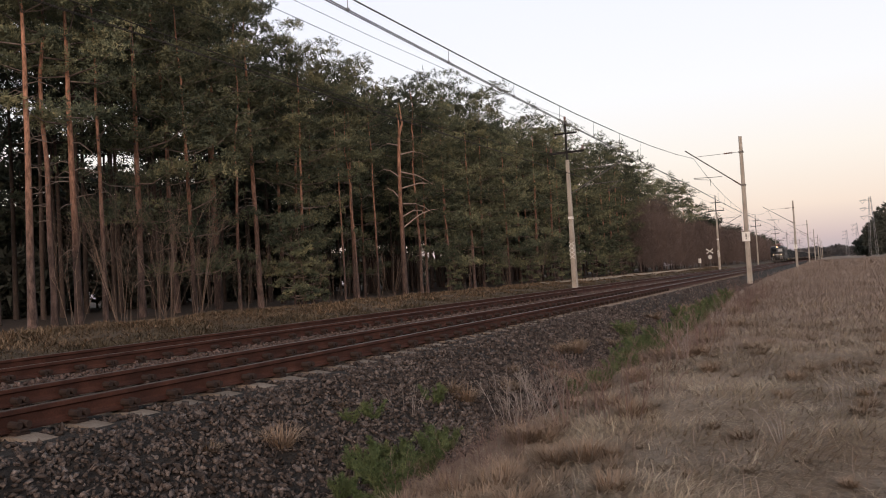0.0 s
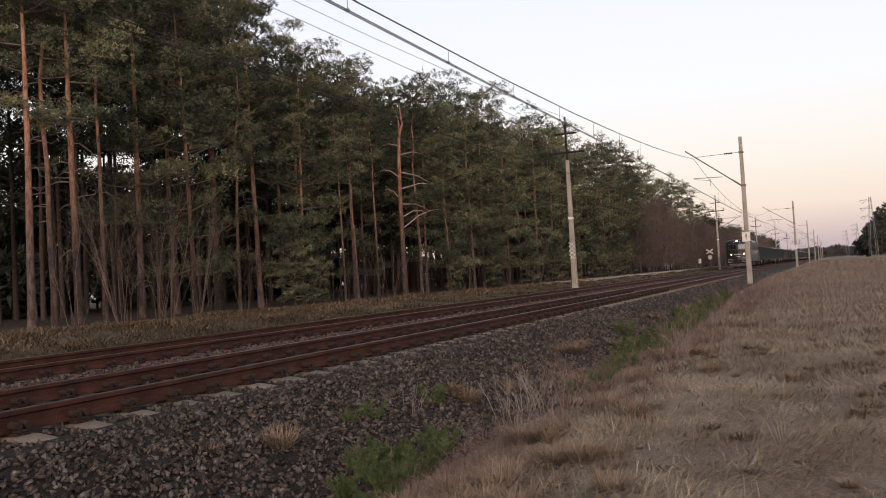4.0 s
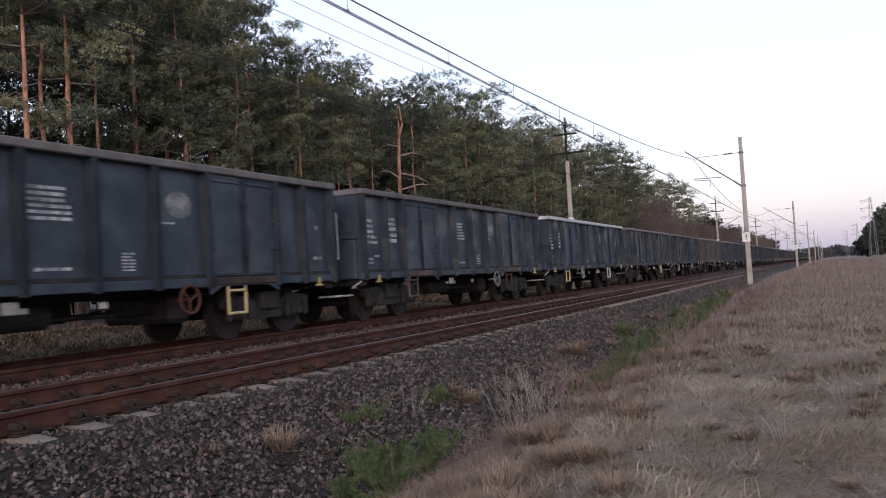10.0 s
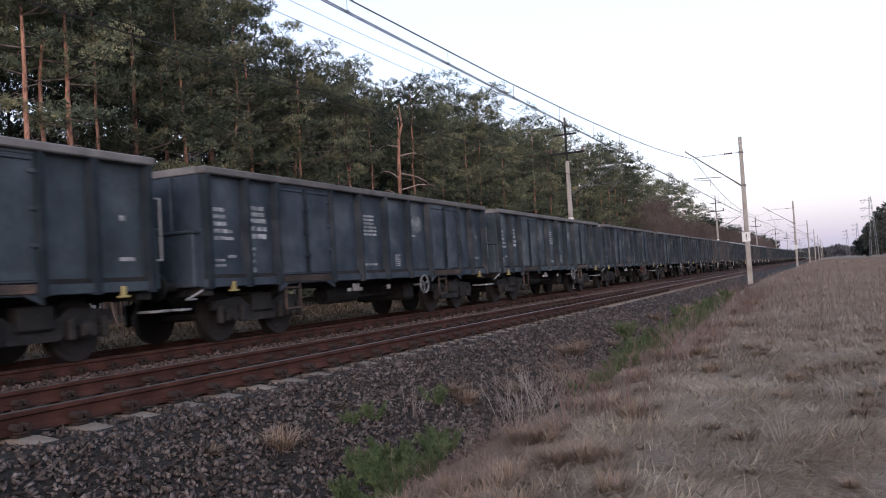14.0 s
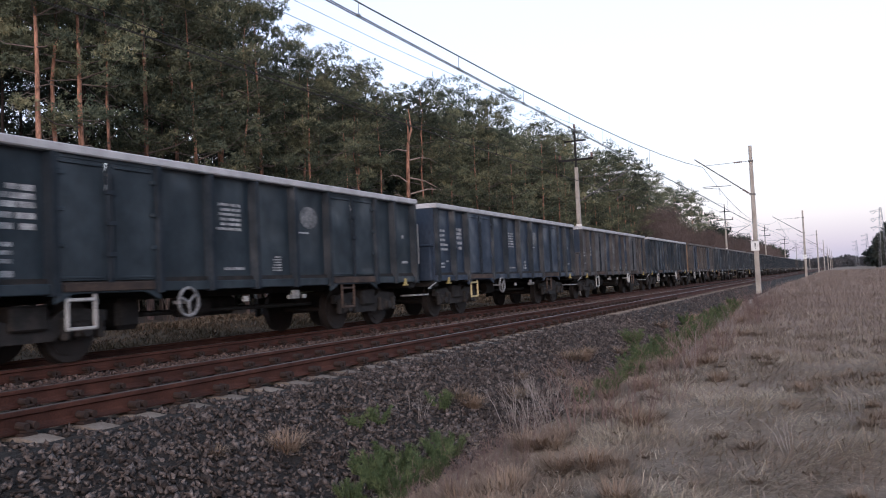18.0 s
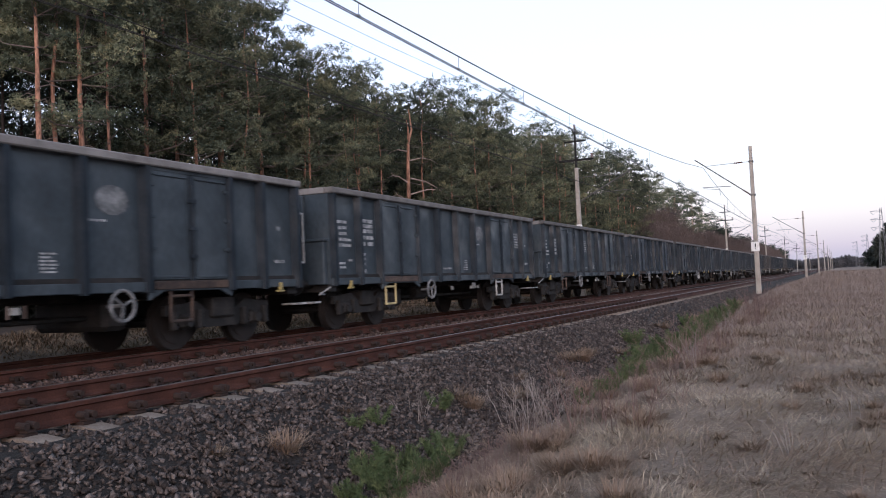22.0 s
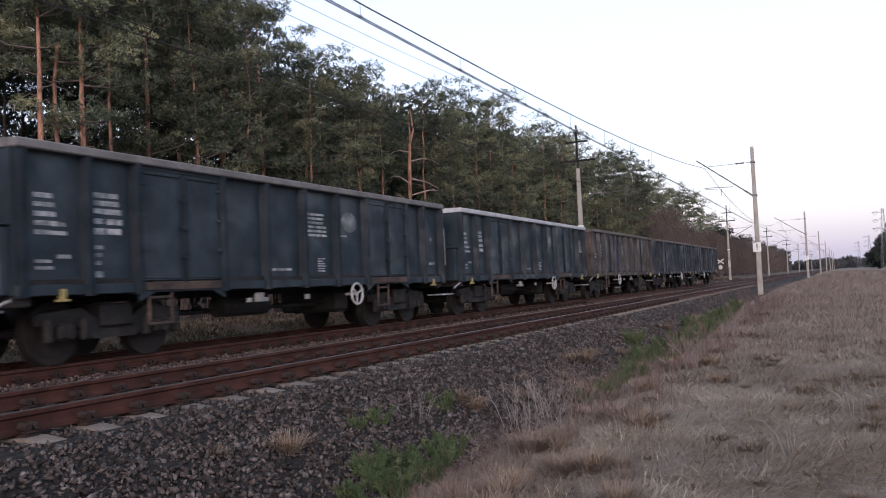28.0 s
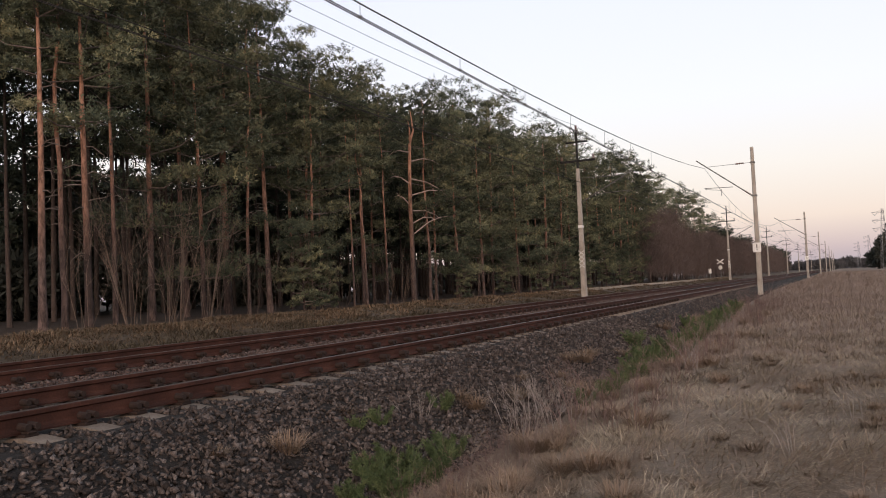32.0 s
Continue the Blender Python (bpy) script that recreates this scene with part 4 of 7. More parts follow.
def build_bogie(parent, x):
    side = [(-1.35, 0.58), (-1.35, 0.74), (-0.62, 0.80), (-0.36, 0.64), (0.36, 0.64), (0.62, 0.80), (1.35, 0.74), (1.35, 0.58), (0.62, 0.54), (0.42, 0.34), (-0.42, 0.34), (-0.62, 0.54)]
    b = part("bogie", prism(bmesh.new(), [(x + u, v) for u, v in side], -1.08, -0.98, "y"), M_DARKSTEEL, parent)
    part("frame_side", prism(bmesh.new(), [(x + u, v) for u, v in side], 0.98, 1.08, "y"), M_DARKSTEEL, b)
    part("bolster", boxed(x - 0.3, x + 0.3, -1.15, 1.15, 0.5, 0.85, 0.03), M_DARKSTEEL, b)
    for dx in (-0.9, 0.9):
        bm = bmesh.new()
        rod(bm, (x + dx, -1.05, 0.46), (x + dx, 1.05, 0.46), 0.075, seg=10)
        for s in (-1, 1):
            rod(bm, (x + dx, s * 0.70, 0.46), (x + dx, s * 0.83, 0.46), 0.46, 0.46, 28)
            rod(bm, (x + dx, s * 0.67, 0.46), (x + dx, s * 0.70, 0.46), 0.485, 0.485, 28)
            rod(bm, (x + dx, s * 0.83, 0.46), (x + dx, s * 0.845, 0.46), 0.36, 0.36, 24)
        part("wheelset", bm, M_WHEEL, b)
        for s in (-1, 1):
            bm = boxed(x + dx - 0.15, x + dx + 0.15, s * 1.05 - 0.1, s * 1.05 + 0.1, 0.34, 0.60, 0.05)
            rod(bm, (x + dx, s * 1.1, 0.46), (x + dx, s * 1.2, 0.46), 0.1, 0.09, 12)
            part("axle_box", bm, M_DARKSTEEL, b)
            for q in (-0.3, 0.3):
                coil(b, x + dx + q, s * 1.10, 0.34, 0.66, 0.085)
    return b


def build_wagon():
    t = thing("goods_wagon", "open high-sided steel goods wagon, dark and weathered", "goods wagon", "wagons of the train")
    H = 6.44
    part("floor", boxed(-H, H, -1.42, 1.42, 1.12, 1.2), M_DARKSTEEL, t)
    part("underframe", box(box(box(bmesh.new(), -H - 0.1, H + 0.1, -0.25, 0.25, 0.86, 1.12, 0.02), -H, -H + 0.3, -1.35, 1.35, 0.84, 1.12, 0.02), H - 0.3, H, -1.35, 1.35, 0.84, 1.12, 0.02), M_DARKSTEEL, t)
    for s in (-1, 1):
        y0, y1 = (-1.5, -1.36) if s < 0 else (1.36, 1.5)
        sill = boxed(-H, H, s * 1.43 - 0.03, s * 1.43 + 0.03, SILL, 1.13, 0.012)
        part("top_rim", boxed(-H - 0.02, H + 0.02, y0 - 0.03, y1 + 0.03, TOP - 0.11, TOP + 0.02, 0.02), P_RIM, t, "dusty pale top rim")
        edges = (-H,) + RIBS + (H,)
        for a, b in zip(edges, edges[1:]):
            if b - a > 1.8:
                mid = (a + b) / 2
                for u, v in ((a, mid), (mid, b)):
                    bm = boxed(u + 0.05, v - 0.02, s * 1.43 - 0.02, s * 1.43 + 0.02, 1.16, TOP - 0.16, 0.008)
                    box(bm, u + 0.12, v - 0.10, s * 1.452 - 0.012, s * 1.452 + 0.012, 1.19, 1.225, 0.006)
                    box(bm, u + 0.12, v - 0.10, s * 1.458 - 0.018, s * 1.458 + 0.018, 2.79, 2.83, 0.008)
                    box(bm, u + 0.10, u + 0.13, s * 1.449 - 0.009, s * 1.449 + 0.009, 1.225, 2.79)
                    box(bm, v - 0.11, v - 0.08, s * 1.449 - 0.009, s * 1.449 + 0.009, 1.225, 2.79)
                    for z in (1.62, 2.12, 2.62):
                        q = u + 0.09 if u == a else v - 0.09
                        box(bm, q - 0.07, q + 0.07, s * 1.462 - 0.022, s * 1.462 + 0.022, z, z + 0.06, 0.008)
                    part("door_leaf", bm, P_NAVY, t)
                part("door_lintel", boxed(a, b, s * 1.43 - 0.03, s * 1.43 + 0.03, TOP - 0.16, TOP - 0.11), P_NAVY, t)
                bar = rod(boxed(mid - 0.045, mid + 0.045, s * 1.462 - 0.02, s * 1.462 + 0.02, 1.12, 2.85, 0.01), (mid, s * 1.495, 1.2), (mid, s * 1.495, 2.7), 0.018)
                for z in (1.5, 1.95, 2.4):
                    box(bar, mid - 0.08, mid + 0.08, s * 1.49 - 0.02, s * 1.49 + 0.02, z, z + 0.07, 0.008)
                part("door_latch", bar, P_SLATE, t)
                part("door_hinge", boxed(a + 0.12, b - 0.12, s * 1.468 - 0.016, s * 1.468 + 0.016, 1.01, 1.14, 0.008), P_RUSTBEAM, t, "rusty hinge bar")
                for q, w in ((a, 1), (b, -1)):
                    prism(sill, [(q, SILL + 0.01), (q + w * 0.32, SILL + 0.01), (q, SILL - 0.13)], s * 1.44 - 0.02, s * 1.44 + 0.02, "y")
            else:
                part("side_panel", boxed(a, b, s * 1.355 - 0.02, s * 1.355 + 0.02, 1.12, TOP - 0.11), P_NAVY, t)
        part("sill", sill, P_SLATE, t)
        for x in edges:
            bm = bmesh.new()
            w = 0.095
            xx = min(max(x, -H + w), H - w)
            prism(bm, [(xx - w, s * 1.37), (xx - w * 0.5, s * 1.515), (xx + w * 0.5, s * 1.515), (xx + w, s * 1.37)], SILL - 0.02, TOP - 0.11, "z")
            part("rib", bm, P_NAVY, t)
    for e in (-1, 1):
        part("end_wall", boxed(e * H - 0.03, e * H + 0.03, -1.41, 1.41, 1.0, TOP - 0.11), P_NAVY, t)
        part("end_rim", boxed(e * H - 0.06, e * H + 0.06, -1.36, 1.36, TOP - 0.11, TOP + 0.02, 0.01), P_RIM, t)
        part("end_rib", boxed(e * (H + 0.12) - 0.10, e * (H + 0.12) + 0.10, -1.40, 1.40, 1.9, 1.96, 0.015), P_NAVY, t)
        part("end_rib", boxed(e * (H + 0.11) - 0.08, e * (H + 0.11) + 0.08, -1.36, 1.36, 1.0, 1.90, 0.02), P_NAVY, t)
        for q in (-0.75, 0.75):
            part("end_post", boxed(e * (H + 0.06) - 0.04, e * (H + 0.06) + 0.04, q - 0.09, q + 0.09, 1.96, TOP - 0.13, 0.015), P_NAVY, t)
        for s in (-1, 1):
            if e == -s:
                part("grab_rail", rods(((e * (H + 0.17), s * 1.42, 1.45), (e * (H + 0.17), s * 1.42, 2.42)), ((e * (H + 0.17), s * 1.42, 2.42), (e * H, s * 1.42, 2.42)), ((e * (H + 0.17), s * 1.42, 1.45), (e * H, s * 1.42, 1.45)), r=0.02), P_GRAB, t, "pale steel grab rail")
            else:
                part("end_handle", rods(((e * (H + 0.1), s * 1.3, 0.80), (e * (H + 0.42), s * 1.38, 0.80)), ((e * (H + 0.42), s * 1.38, 0.80), (e * (H + 0.1), s * 1.44, 0.94)), r=0.018), P_GRAB, t, "pale bent shunter's handle")
            bm = rod(bmesh.new(), (e * H, s * 0.875, 1.03), (e * (H + 0.42), s * 0.875, 1.03), 0.085, 0.075, 12)
            rod(bm, (e * (H + 0.42), s * 0.875, 1.03), (e * (H + 0.6), s * 0.875, 1.03), 0.07, 0.07, 12)
            rod(bm, (e * (H + 0.57), s * 0.875, 1.03), (e * (H + 0.61), s * 0.875, 1.03), 0.23, 0.23, 18)
            part("buffer", bm, M_DARKSTEEL, t)
        part("draw_hook", rod(boxed(e * H - 0.1, e * (H + 0.55), -0.05, 0.05, 0.98, 1.08, 0.01), (e * (H + 0.3), 0, 1.0), (e * (H + 0.62), 0, 0.85), 0.03), M_DARKSTEEL, t)
    for x in (-4.5, 4.5):
        build_bogie(t, x)
    for s in (-1, 1):
        bm = ring(bmesh.new(), (1.85, s * 1.5, 0.79), 0.225, 0.026, "y", 24, 6)
        rod(bm, (1.85, s * 1.48, 0.79), (1.85, s * 1.2, 0.79), 0.03)
        for k in range(3):
            a = k * 2.094 + 0.4
            rod(bm, (1.85, s * 1.5, 0.79), (1.85 + 0.23 * math.cos(a), s * 1.5, 0.79 + 0.23 * math.sin(a)), 0.02)
        part("brake_wheel", bm, P_MARK, t, "white handbrake wheel")
        yy = s * 1.42
        for name, x in (("foot_step", s * 3.9), ("ladder", s * -3.15)):
            part(name, rods(((x - 0.24, yy, 1.0), (x - 0.24, yy, 0.5)), ((x + 0.24, yy, 1.0), (x + 0.24, yy, 0.5)), ((x - 0.24, yy, 0.5), (x + 0.24, yy, 0.5)), ((x - 0.24, yy, 0.9), (x + 0.24, yy, 0.9)), r=0.026), M_DARKSTEEL, t, "hanging steel foot step")
    rod_bm = rod(bmesh.new(), (-1.6, -0.55, 0.68), (-0.2, -0.55, 0.68), 0.2, 0.2, 14)
    part("air_tank", rod_bm, M_DARKSTEEL, t)
    part("brake_rigging", rods(((-3.2, -0.4, 0.6), (3.2, -0.4, 0.62)), r=0.04), M_DARKSTEEL, t)
    part("brake_rigging", rods(((-3.2, 0.4, 0.6), (3.2, 0.4, 0.62)), r=0.04), M_DARKSTEEL, t)
    part("hopper_gear", boxed(2.15, 2.65, -0.8, 0.8, 0.4, 0.9, 0.08), M_DARKSTEEL, t)
    part("brake_cylinder", rod(bmesh.new(), (0.3, 0.45, 0.7), (1.0, 0.45, 0.7), 0.18, 0.18, 14), M_DARKSTEEL, t)
    for s in (-1, 1):
        for x, w, h in ((1.15, 0.14, 0.08), (1.33, 0.24, 0.17), (1.62, 0.12, 0.08), (-0.2, 0.14, 0.10)):
            part("valve_plate", boxed(-x - w / 2, -x + w / 2, s * 1.33 - 0.02, s * 1.33 + 0.02, 0.74, 0.74 + h, 0.006), P_WORNWHITE, t, "pale valve plate")
        for x in (-5.75, 5.75):
            part("jacking_bracket", box(boxed(x - 0.04, x + 0.04, s * 1.46 - 0.03, s * 1.46 + 0.03, 0.93, 1.07, 0.008), x - 0.09, x + 0.09, s * 1.46 - 0.04, s * 1.46 + 0.04, 0.895, 0.93, 0.006), P_BRIGHT, t, "yellow jacking bracket")
    for e in (-1, 1):
        for s in (-1, 1):
            part("end_step", boxed(e * (H + 0.32) - 0.12, e * (H + 0.32) + 0.12, s * 1.05 - 0.22, s * 1.05 + 0.22, 0.62, 0.66, 0.008), P_MARK, t, "pale end step")
    return t


def mark_wagon(t, seed, s):
    """Lettering blocks, too small to read, panel by panel, and the worn roundel."""
    blocks = ((-6.1, 2.30, 5, 0.07, 0.055, 0.38), (-5.85, 1.92, 2, 0.06, 0.06, 0.3), (-6.1, 1.42, 2, 0.05, 0.04, 0.30), (-5.75, 1.48, 1, 0.06, 0.04, 0.24),
              (-5.2, 2.36, 3, 0.085, 0.03, 0.62), (-5.18, 1.98, 2, 0.09, 0.05, 0.26), (-4.88, 1.98, 2, 0.09, 0.05, 0.30), (-5.18, 1.62, 3, 0.06, 0.05, 0.24), (-5.15, 1.22, 1, 0.09, 0.04, 0.22),
              (-1.05, 2.42, 6, 0.05, 0.035, 0.72), (-0.98, 1.30, 1, 0.05, 0.05, 0.72), (0.56, 1.53, 6, 0.028, 0.022, 0.28), (1.35, 2.02, 1, 0.035, 0.05, 0.45), (5.8, 2.05, 1, 0.08, 0.5, 0.12), (5.72, 1.44, 1, 0.06, 0.05, 0.36))
    k = -1 if s > 0 else 1
    for n, (x, z, rows, h, gap, w) in enumerate(blocks):
        part("marking", bars(bmesh.new(), s, x if k > 0 else -x - w, z, rows, h, gap, w, seed * 31 + n), P_MARK, t, "faded white marking")
    disc = rod(bmesh.new(), (0, s * 1.373, 0), (0, s * 1.381, 0), 0.31, 0.31, 28)
    bmesh.ops.scale(disc, vec=(1, 1, 0.72), verts=disc.verts)
    bmesh.ops.translate(disc, vec=(k * 1.82, 0, 2.35), verts=disc.verts)
    part("roundel", disc, P_WORN, t, "worn pale roundel")
    x = 1.85
    plate = part("load_plate", boxed(x - 0.23, x + 0.23, s * 1.379 - 0.006, s * 1.379 + 0.006, 1.29, 1.52, 0.003), P_WORNWHITE, t, "white load plate with a dark mark")
    part("mark", box(boxed(x - 0.02, x + 0.08, s * 1.387 - 0.002, s * 1.387 + 0.002, 1.36, 1.42), x - 0.06, x + 0.12, s * 1.387 - 0.002, s * 1.387 + 0.002, 1.42, 1.45), M_DARKSTEEL, plate)
    return t


def bars(bm, side, x, z, rows, height, gap, width, seed, y=1.379):
    """Markings too small to read, as plain bars."""
    r = random.Random(seed)
    for i in range(rows):
        w, q = width * r.uniform(0.75, 1.0), 0.0
        while q < w - 0.03:
            word = min(w - q, r.uniform(0.12, 0.4) * (0.6 + 4 * height))
            lift = height * r.uniform(0.0, 0.15)
            box(bm, x + q, x + q + word, side * y - 0.003, side * y + 0.003, z - i * (height + gap) + lift, z - i * (height + gap) + height)
            q += word + r.uniform(0.015, 0.03)
    return bm


WAGON_A = build_wagon()
WAGON_B = mark_wagon(copy_thing(WAGON_A, Matrix.Identity(4)), 2, 1)       # runs the other way round
WAGON_A = mark_wagon(WAGON_A, 1, -1)
TURNED = (2, 3, 6, 11, 13, 14, 17, 18, 20, 21, 22, 25, 31, 33)
WAGONS = []
# paint of each wagon's panels and doors, along the train; ribs take shade-dark paint
PAINTS = [("navy",), ("navy",), ("blue",), ("slate",), ("slate",), ("dust", "dusty brown-grey", "slate"), ("slate",), ("navy",), ("slate",), ("navy",), ("slate",), ("green",), ("dust", "dusty brown with dark doors", "navy"),
          ("green",), ("blue",), ("dust", "mixed brown and dark blue", "dust"), ("navy",), ("ochre", "ochre with dark blue doors", "blue"), ("slate",), ("slate",), ("slate",), ("slate",), ("navy",), ("slate",),
          ("slate",), ("slate",), ("navy",), ("slate",), ("pale",), ("green",), ("green",), ("rusty",), ("patchy",), ("slate",)]
P_PALE = paint("pale_dusty_wagon_paint", (0.10, 0.088, 0.077))
P_RUSTY = dented(mat("rusty_patchy_wagon_paint", [(0.016, 0.017, 0.021), (0.044, 0.036, 0.031), (0.115, 0.078, 0.056)], 1.1, 9, 0.7, bump=0.12))
P_FRESH = paint("fresh_navy_patch", (0.010, 0.015, 0.037))
# dark brown rib paint, part own colour and part painted shade
P_BROWNRIB = dented(mat("grimy_brown_rib_paint", [(0.019, 0.019, 0.020), (0.034, 0.033, 0.034), (0.055, 0.050, 0.048)], 1.6, 14, 0.8, bump=0.15, vary=0.05, spec=0.2))
LATE_TEXT = {2: 5.5, 20: 5.5, 24: 5.5, 28: 5.5, 29: 1.24, 30: 6.5}      # wagons lettered farther back, by metres
P_BROWNRIM = mat("brown_rim", [(0.075, 0.064, 0.055), (0.125, 0.11, 0.098)], 3, 30, 0.85, bump=0.2)
P_PALERIM = mat("whitish_rim", [(0.32, 0.32, 0.33), (0.48, 0.48, 0.49)], 3, 30, 0.8, bump=0.2)
BY_NAME = {"navy": P_NAVY, "blue": P_BLUE, "slate": P_SLATE, "dust": P_DUST, "ochre": P_OCHRE, "green": P_GREENISH, "patchy": P_PATCHY, "pale": P_PALE, "rusty": P_RUSTY}
WORDS = {"navy": "dark navy", "blue": "dark blue", "slate": "dark slate-grey", "green": "blackish green", "patchy": "patchily repainted blue", "pale": "pale dusty brown-grey", "rusty": "rust-stained patchy dark brown"}


def coat(ob, material):
    ob.material_slots[0].link = "OBJECT"
    ob.material_slots[0].material = material


def build_train():
    for i in range(len(PAINTS)):
        master = WAGON_B if i in TURNED else WAGON_A
        WAGONS.append(master if i in (0, TURNED[0]) else copy_thing(master, Matrix.Identity(4)))
    for i, (p, t) in enumerate(zip(PAINTS, WAGONS)):
        t["label"] = "open high-sided steel goods wagon, %s, weathered" % (p[1] if len(p) > 1 else WORDS[p[0]])
        main = BY_NAME[p[0]]
        door = BY_NAME[p[2]] if len(p) > 2 else main
        rim = P_PALERIM if i in (13, 14, 15, 16, 30, 2) else P_BROWNRIM if i in (17, 28, 31, 32, 33) else None
        n = 0
        for o in [o for o in t.children if o.name.startswith("load_plate")]:
            if i not in (12, 15, 16, 17, 33):
                for q in list(o.children):
                    bpy.data.objects.remove(q)
                bpy.data.objects.remove(o)
        for o in t.children_recursive:
            kind = o.name.split(".")[0]
            if kind in ("side_panel", "rib", "sill", "end_wall", "end_rib", "end_post"):
                m = main
                if i == 15 and kind == "side_panel":
                    n += 1
                    if (n - 1) % 8 in (1, 2, 4, 5, 7):
                        m = P_BLUE
                middle = sum(c[0] for c in o.bound_box) / 8
                if kind == "side_panel" and (i == 31 and abs(middle - 1.815) < 0.3 or i == 32 and abs(middle - 4.82) < 0.3):
                    m = P_FRESH
                # ribs are coated darker than the panels to stand for their shade
                if kind == "rib":
                    m = P_BROWNRIB if i in (5, 12, 15, 17, 28, 31) else P_RIBSHADE
                elif i == 17 and kind == "sill":
                    m = P_DUST
                if i == 15 and kind == "end_wall":
                    m = P_BLUE
                elif i == 12 and kind == "end_wall" or i == 5 and kind == "end_wall":
                    m = P_DUST
                coat(o, m)
            elif kind in ("door_leaf", "door_lintel"):
                coat(o, door)
            elif kind == "marking" and i in LATE_TEXT:
                middle = sum(c[0] for c in o.bound_box) / 8
                if 0.3 < abs(middle) < 0.85 and max(c[2] for c in o.bound_box) > 2.4:
                    o.location.x -= LATE_TEXT[i] * math.copysign(1, middle)
            elif kind == "door_latch":
                # latches share the ribs' shade-dark paint
                coat(o, P_RIBSHADE)
            elif kind in ("top_rim", "end_rim"):
                coat(o, rim or P_RIM)
            elif kind == "foot_step":
                coat(o, P_YELLOW if i in (0, 2, 14, 20) else P_WHEELWHITE if i in (4, 12, 13, 15, 16, 17, 25, 28) else P_RUSTBEAM)
            elif kind == "ladder":
                coat(o, P_YELLOW if i in (0, 3) else P_WHEELWHITE if i in (2, 20, 23, 28) else P_RUSTBEAM)
            elif kind == "brake_wheel":
                coat(o, M_RAIL if i in (0, 3, 9) else P_WHEELWHITE if i in (15, 16, 28, 29, 30, 31, 32, 33) else P_WORN)


build_train()


# ---- the locomotive ----
P_GRILLE = mat("brown_grille", [(0.020, 0.015, 0.013), (0.035, 0.027, 0.024)], 6, 40, 0.7, bump=0.2)
P_ROOFGREY = mat("grey_roof_hatch", [(0.13, 0.14, 0.155), (0.19, 0.20, 0.215)], 2, 25, 0.5, bump=0.1)
P_RED = mat("red_pantograph_paint", [(0.11, 0.024, 0.022), (0.19, 0.042, 0.036)], 6, 40, 0.6, bump=0.1)
P_ORANGE = mat("orange_stripe", [(0.34, 0.10, 0.06), (0.43, 0.14, 0.085)], 5, 40, 0.7, bump=0)
P_LETTER = mat("pale_lettering", [(0.40, 0.40, 0.395), (0.52, 0.52, 0.51)], 3, 40, 0.7, bump=0)
P_CREAM = mat("cream_blind", [(0.10, 0.094, 0.07), (0.16, 0.15, 0.115)], 3, 30, 0.9, bump=0.1)
P_BEIGE = mat("grey_arm_paint", [(0.10, 0.09, 0.08), (0.17, 0.155, 0.14)], 1.5, 20, 0.6, bump=0.1)
P_PLOUGH = mat("grimy_plough", [(0.040, 0.037, 0.036), (0.080, 0.072, 0.066), (0.15, 0.125, 0.105)], 1.6, 14, 0.7, bump=0.15)
P_GLASS = mat("dark_window_glass", [(0.015, 0.017, 0.02), (0.02, 0.022, 0.025)], 2, 10, 0.06, bump=0, spec=0.8)
P_SIDEGLASS = mat("grimy_side_glass", [(0.012, 0.014, 0.016), (0.02, 0.022, 0.024)], 2, 10, 0.4, bump=0, spec=0.25)
P_LAMP = glow_mat("headlamp_glow", (1.0, 0.68, 0.36), 5.0)
P_FRAME = mat("grey_window_frame", [(0.035, 0.037, 0.040), (0.06, 0.062, 0.065)], 4, 30, 0.45, bump=0.05)
# pale pane colour stands for bright sky mirrored in the windscreen
P_SKYPANE = mat("pale_blind_behind_glass", [(0.25, 0.275, 0.30), (0.32, 0.345, 0.37)], 1.2, 12, 0.1, bump=0, spec=0.7)
P_FRONT = mat("grimy_front_paint", [(0.009, 0.009, 0.010), (0.021, 0.019, 0.018), (0.048, 0.040, 0.034)], 1.3, 14, 0.36, bump=0.06)
SIDE0, SIDE1, HALF = -16.05, 0.2, 1.47
NOSE = [(0.28, 1.47), (0.12, 1.455), (-0.02, 1.40), (-0.16, 1.25), (-0.32, 0.8), (-0.44, 0.0)]


def plan_outline():
    """The body seen from above, with gently curved ends."""
    front = [(SIDE0 + x, y) for x, y in NOSE]
    front += [(x, -y) for x, y in front[-2::-1]]
    back = [(SIDE0 + SIDE1 - x, -y) for x, y in front]
    return front + back


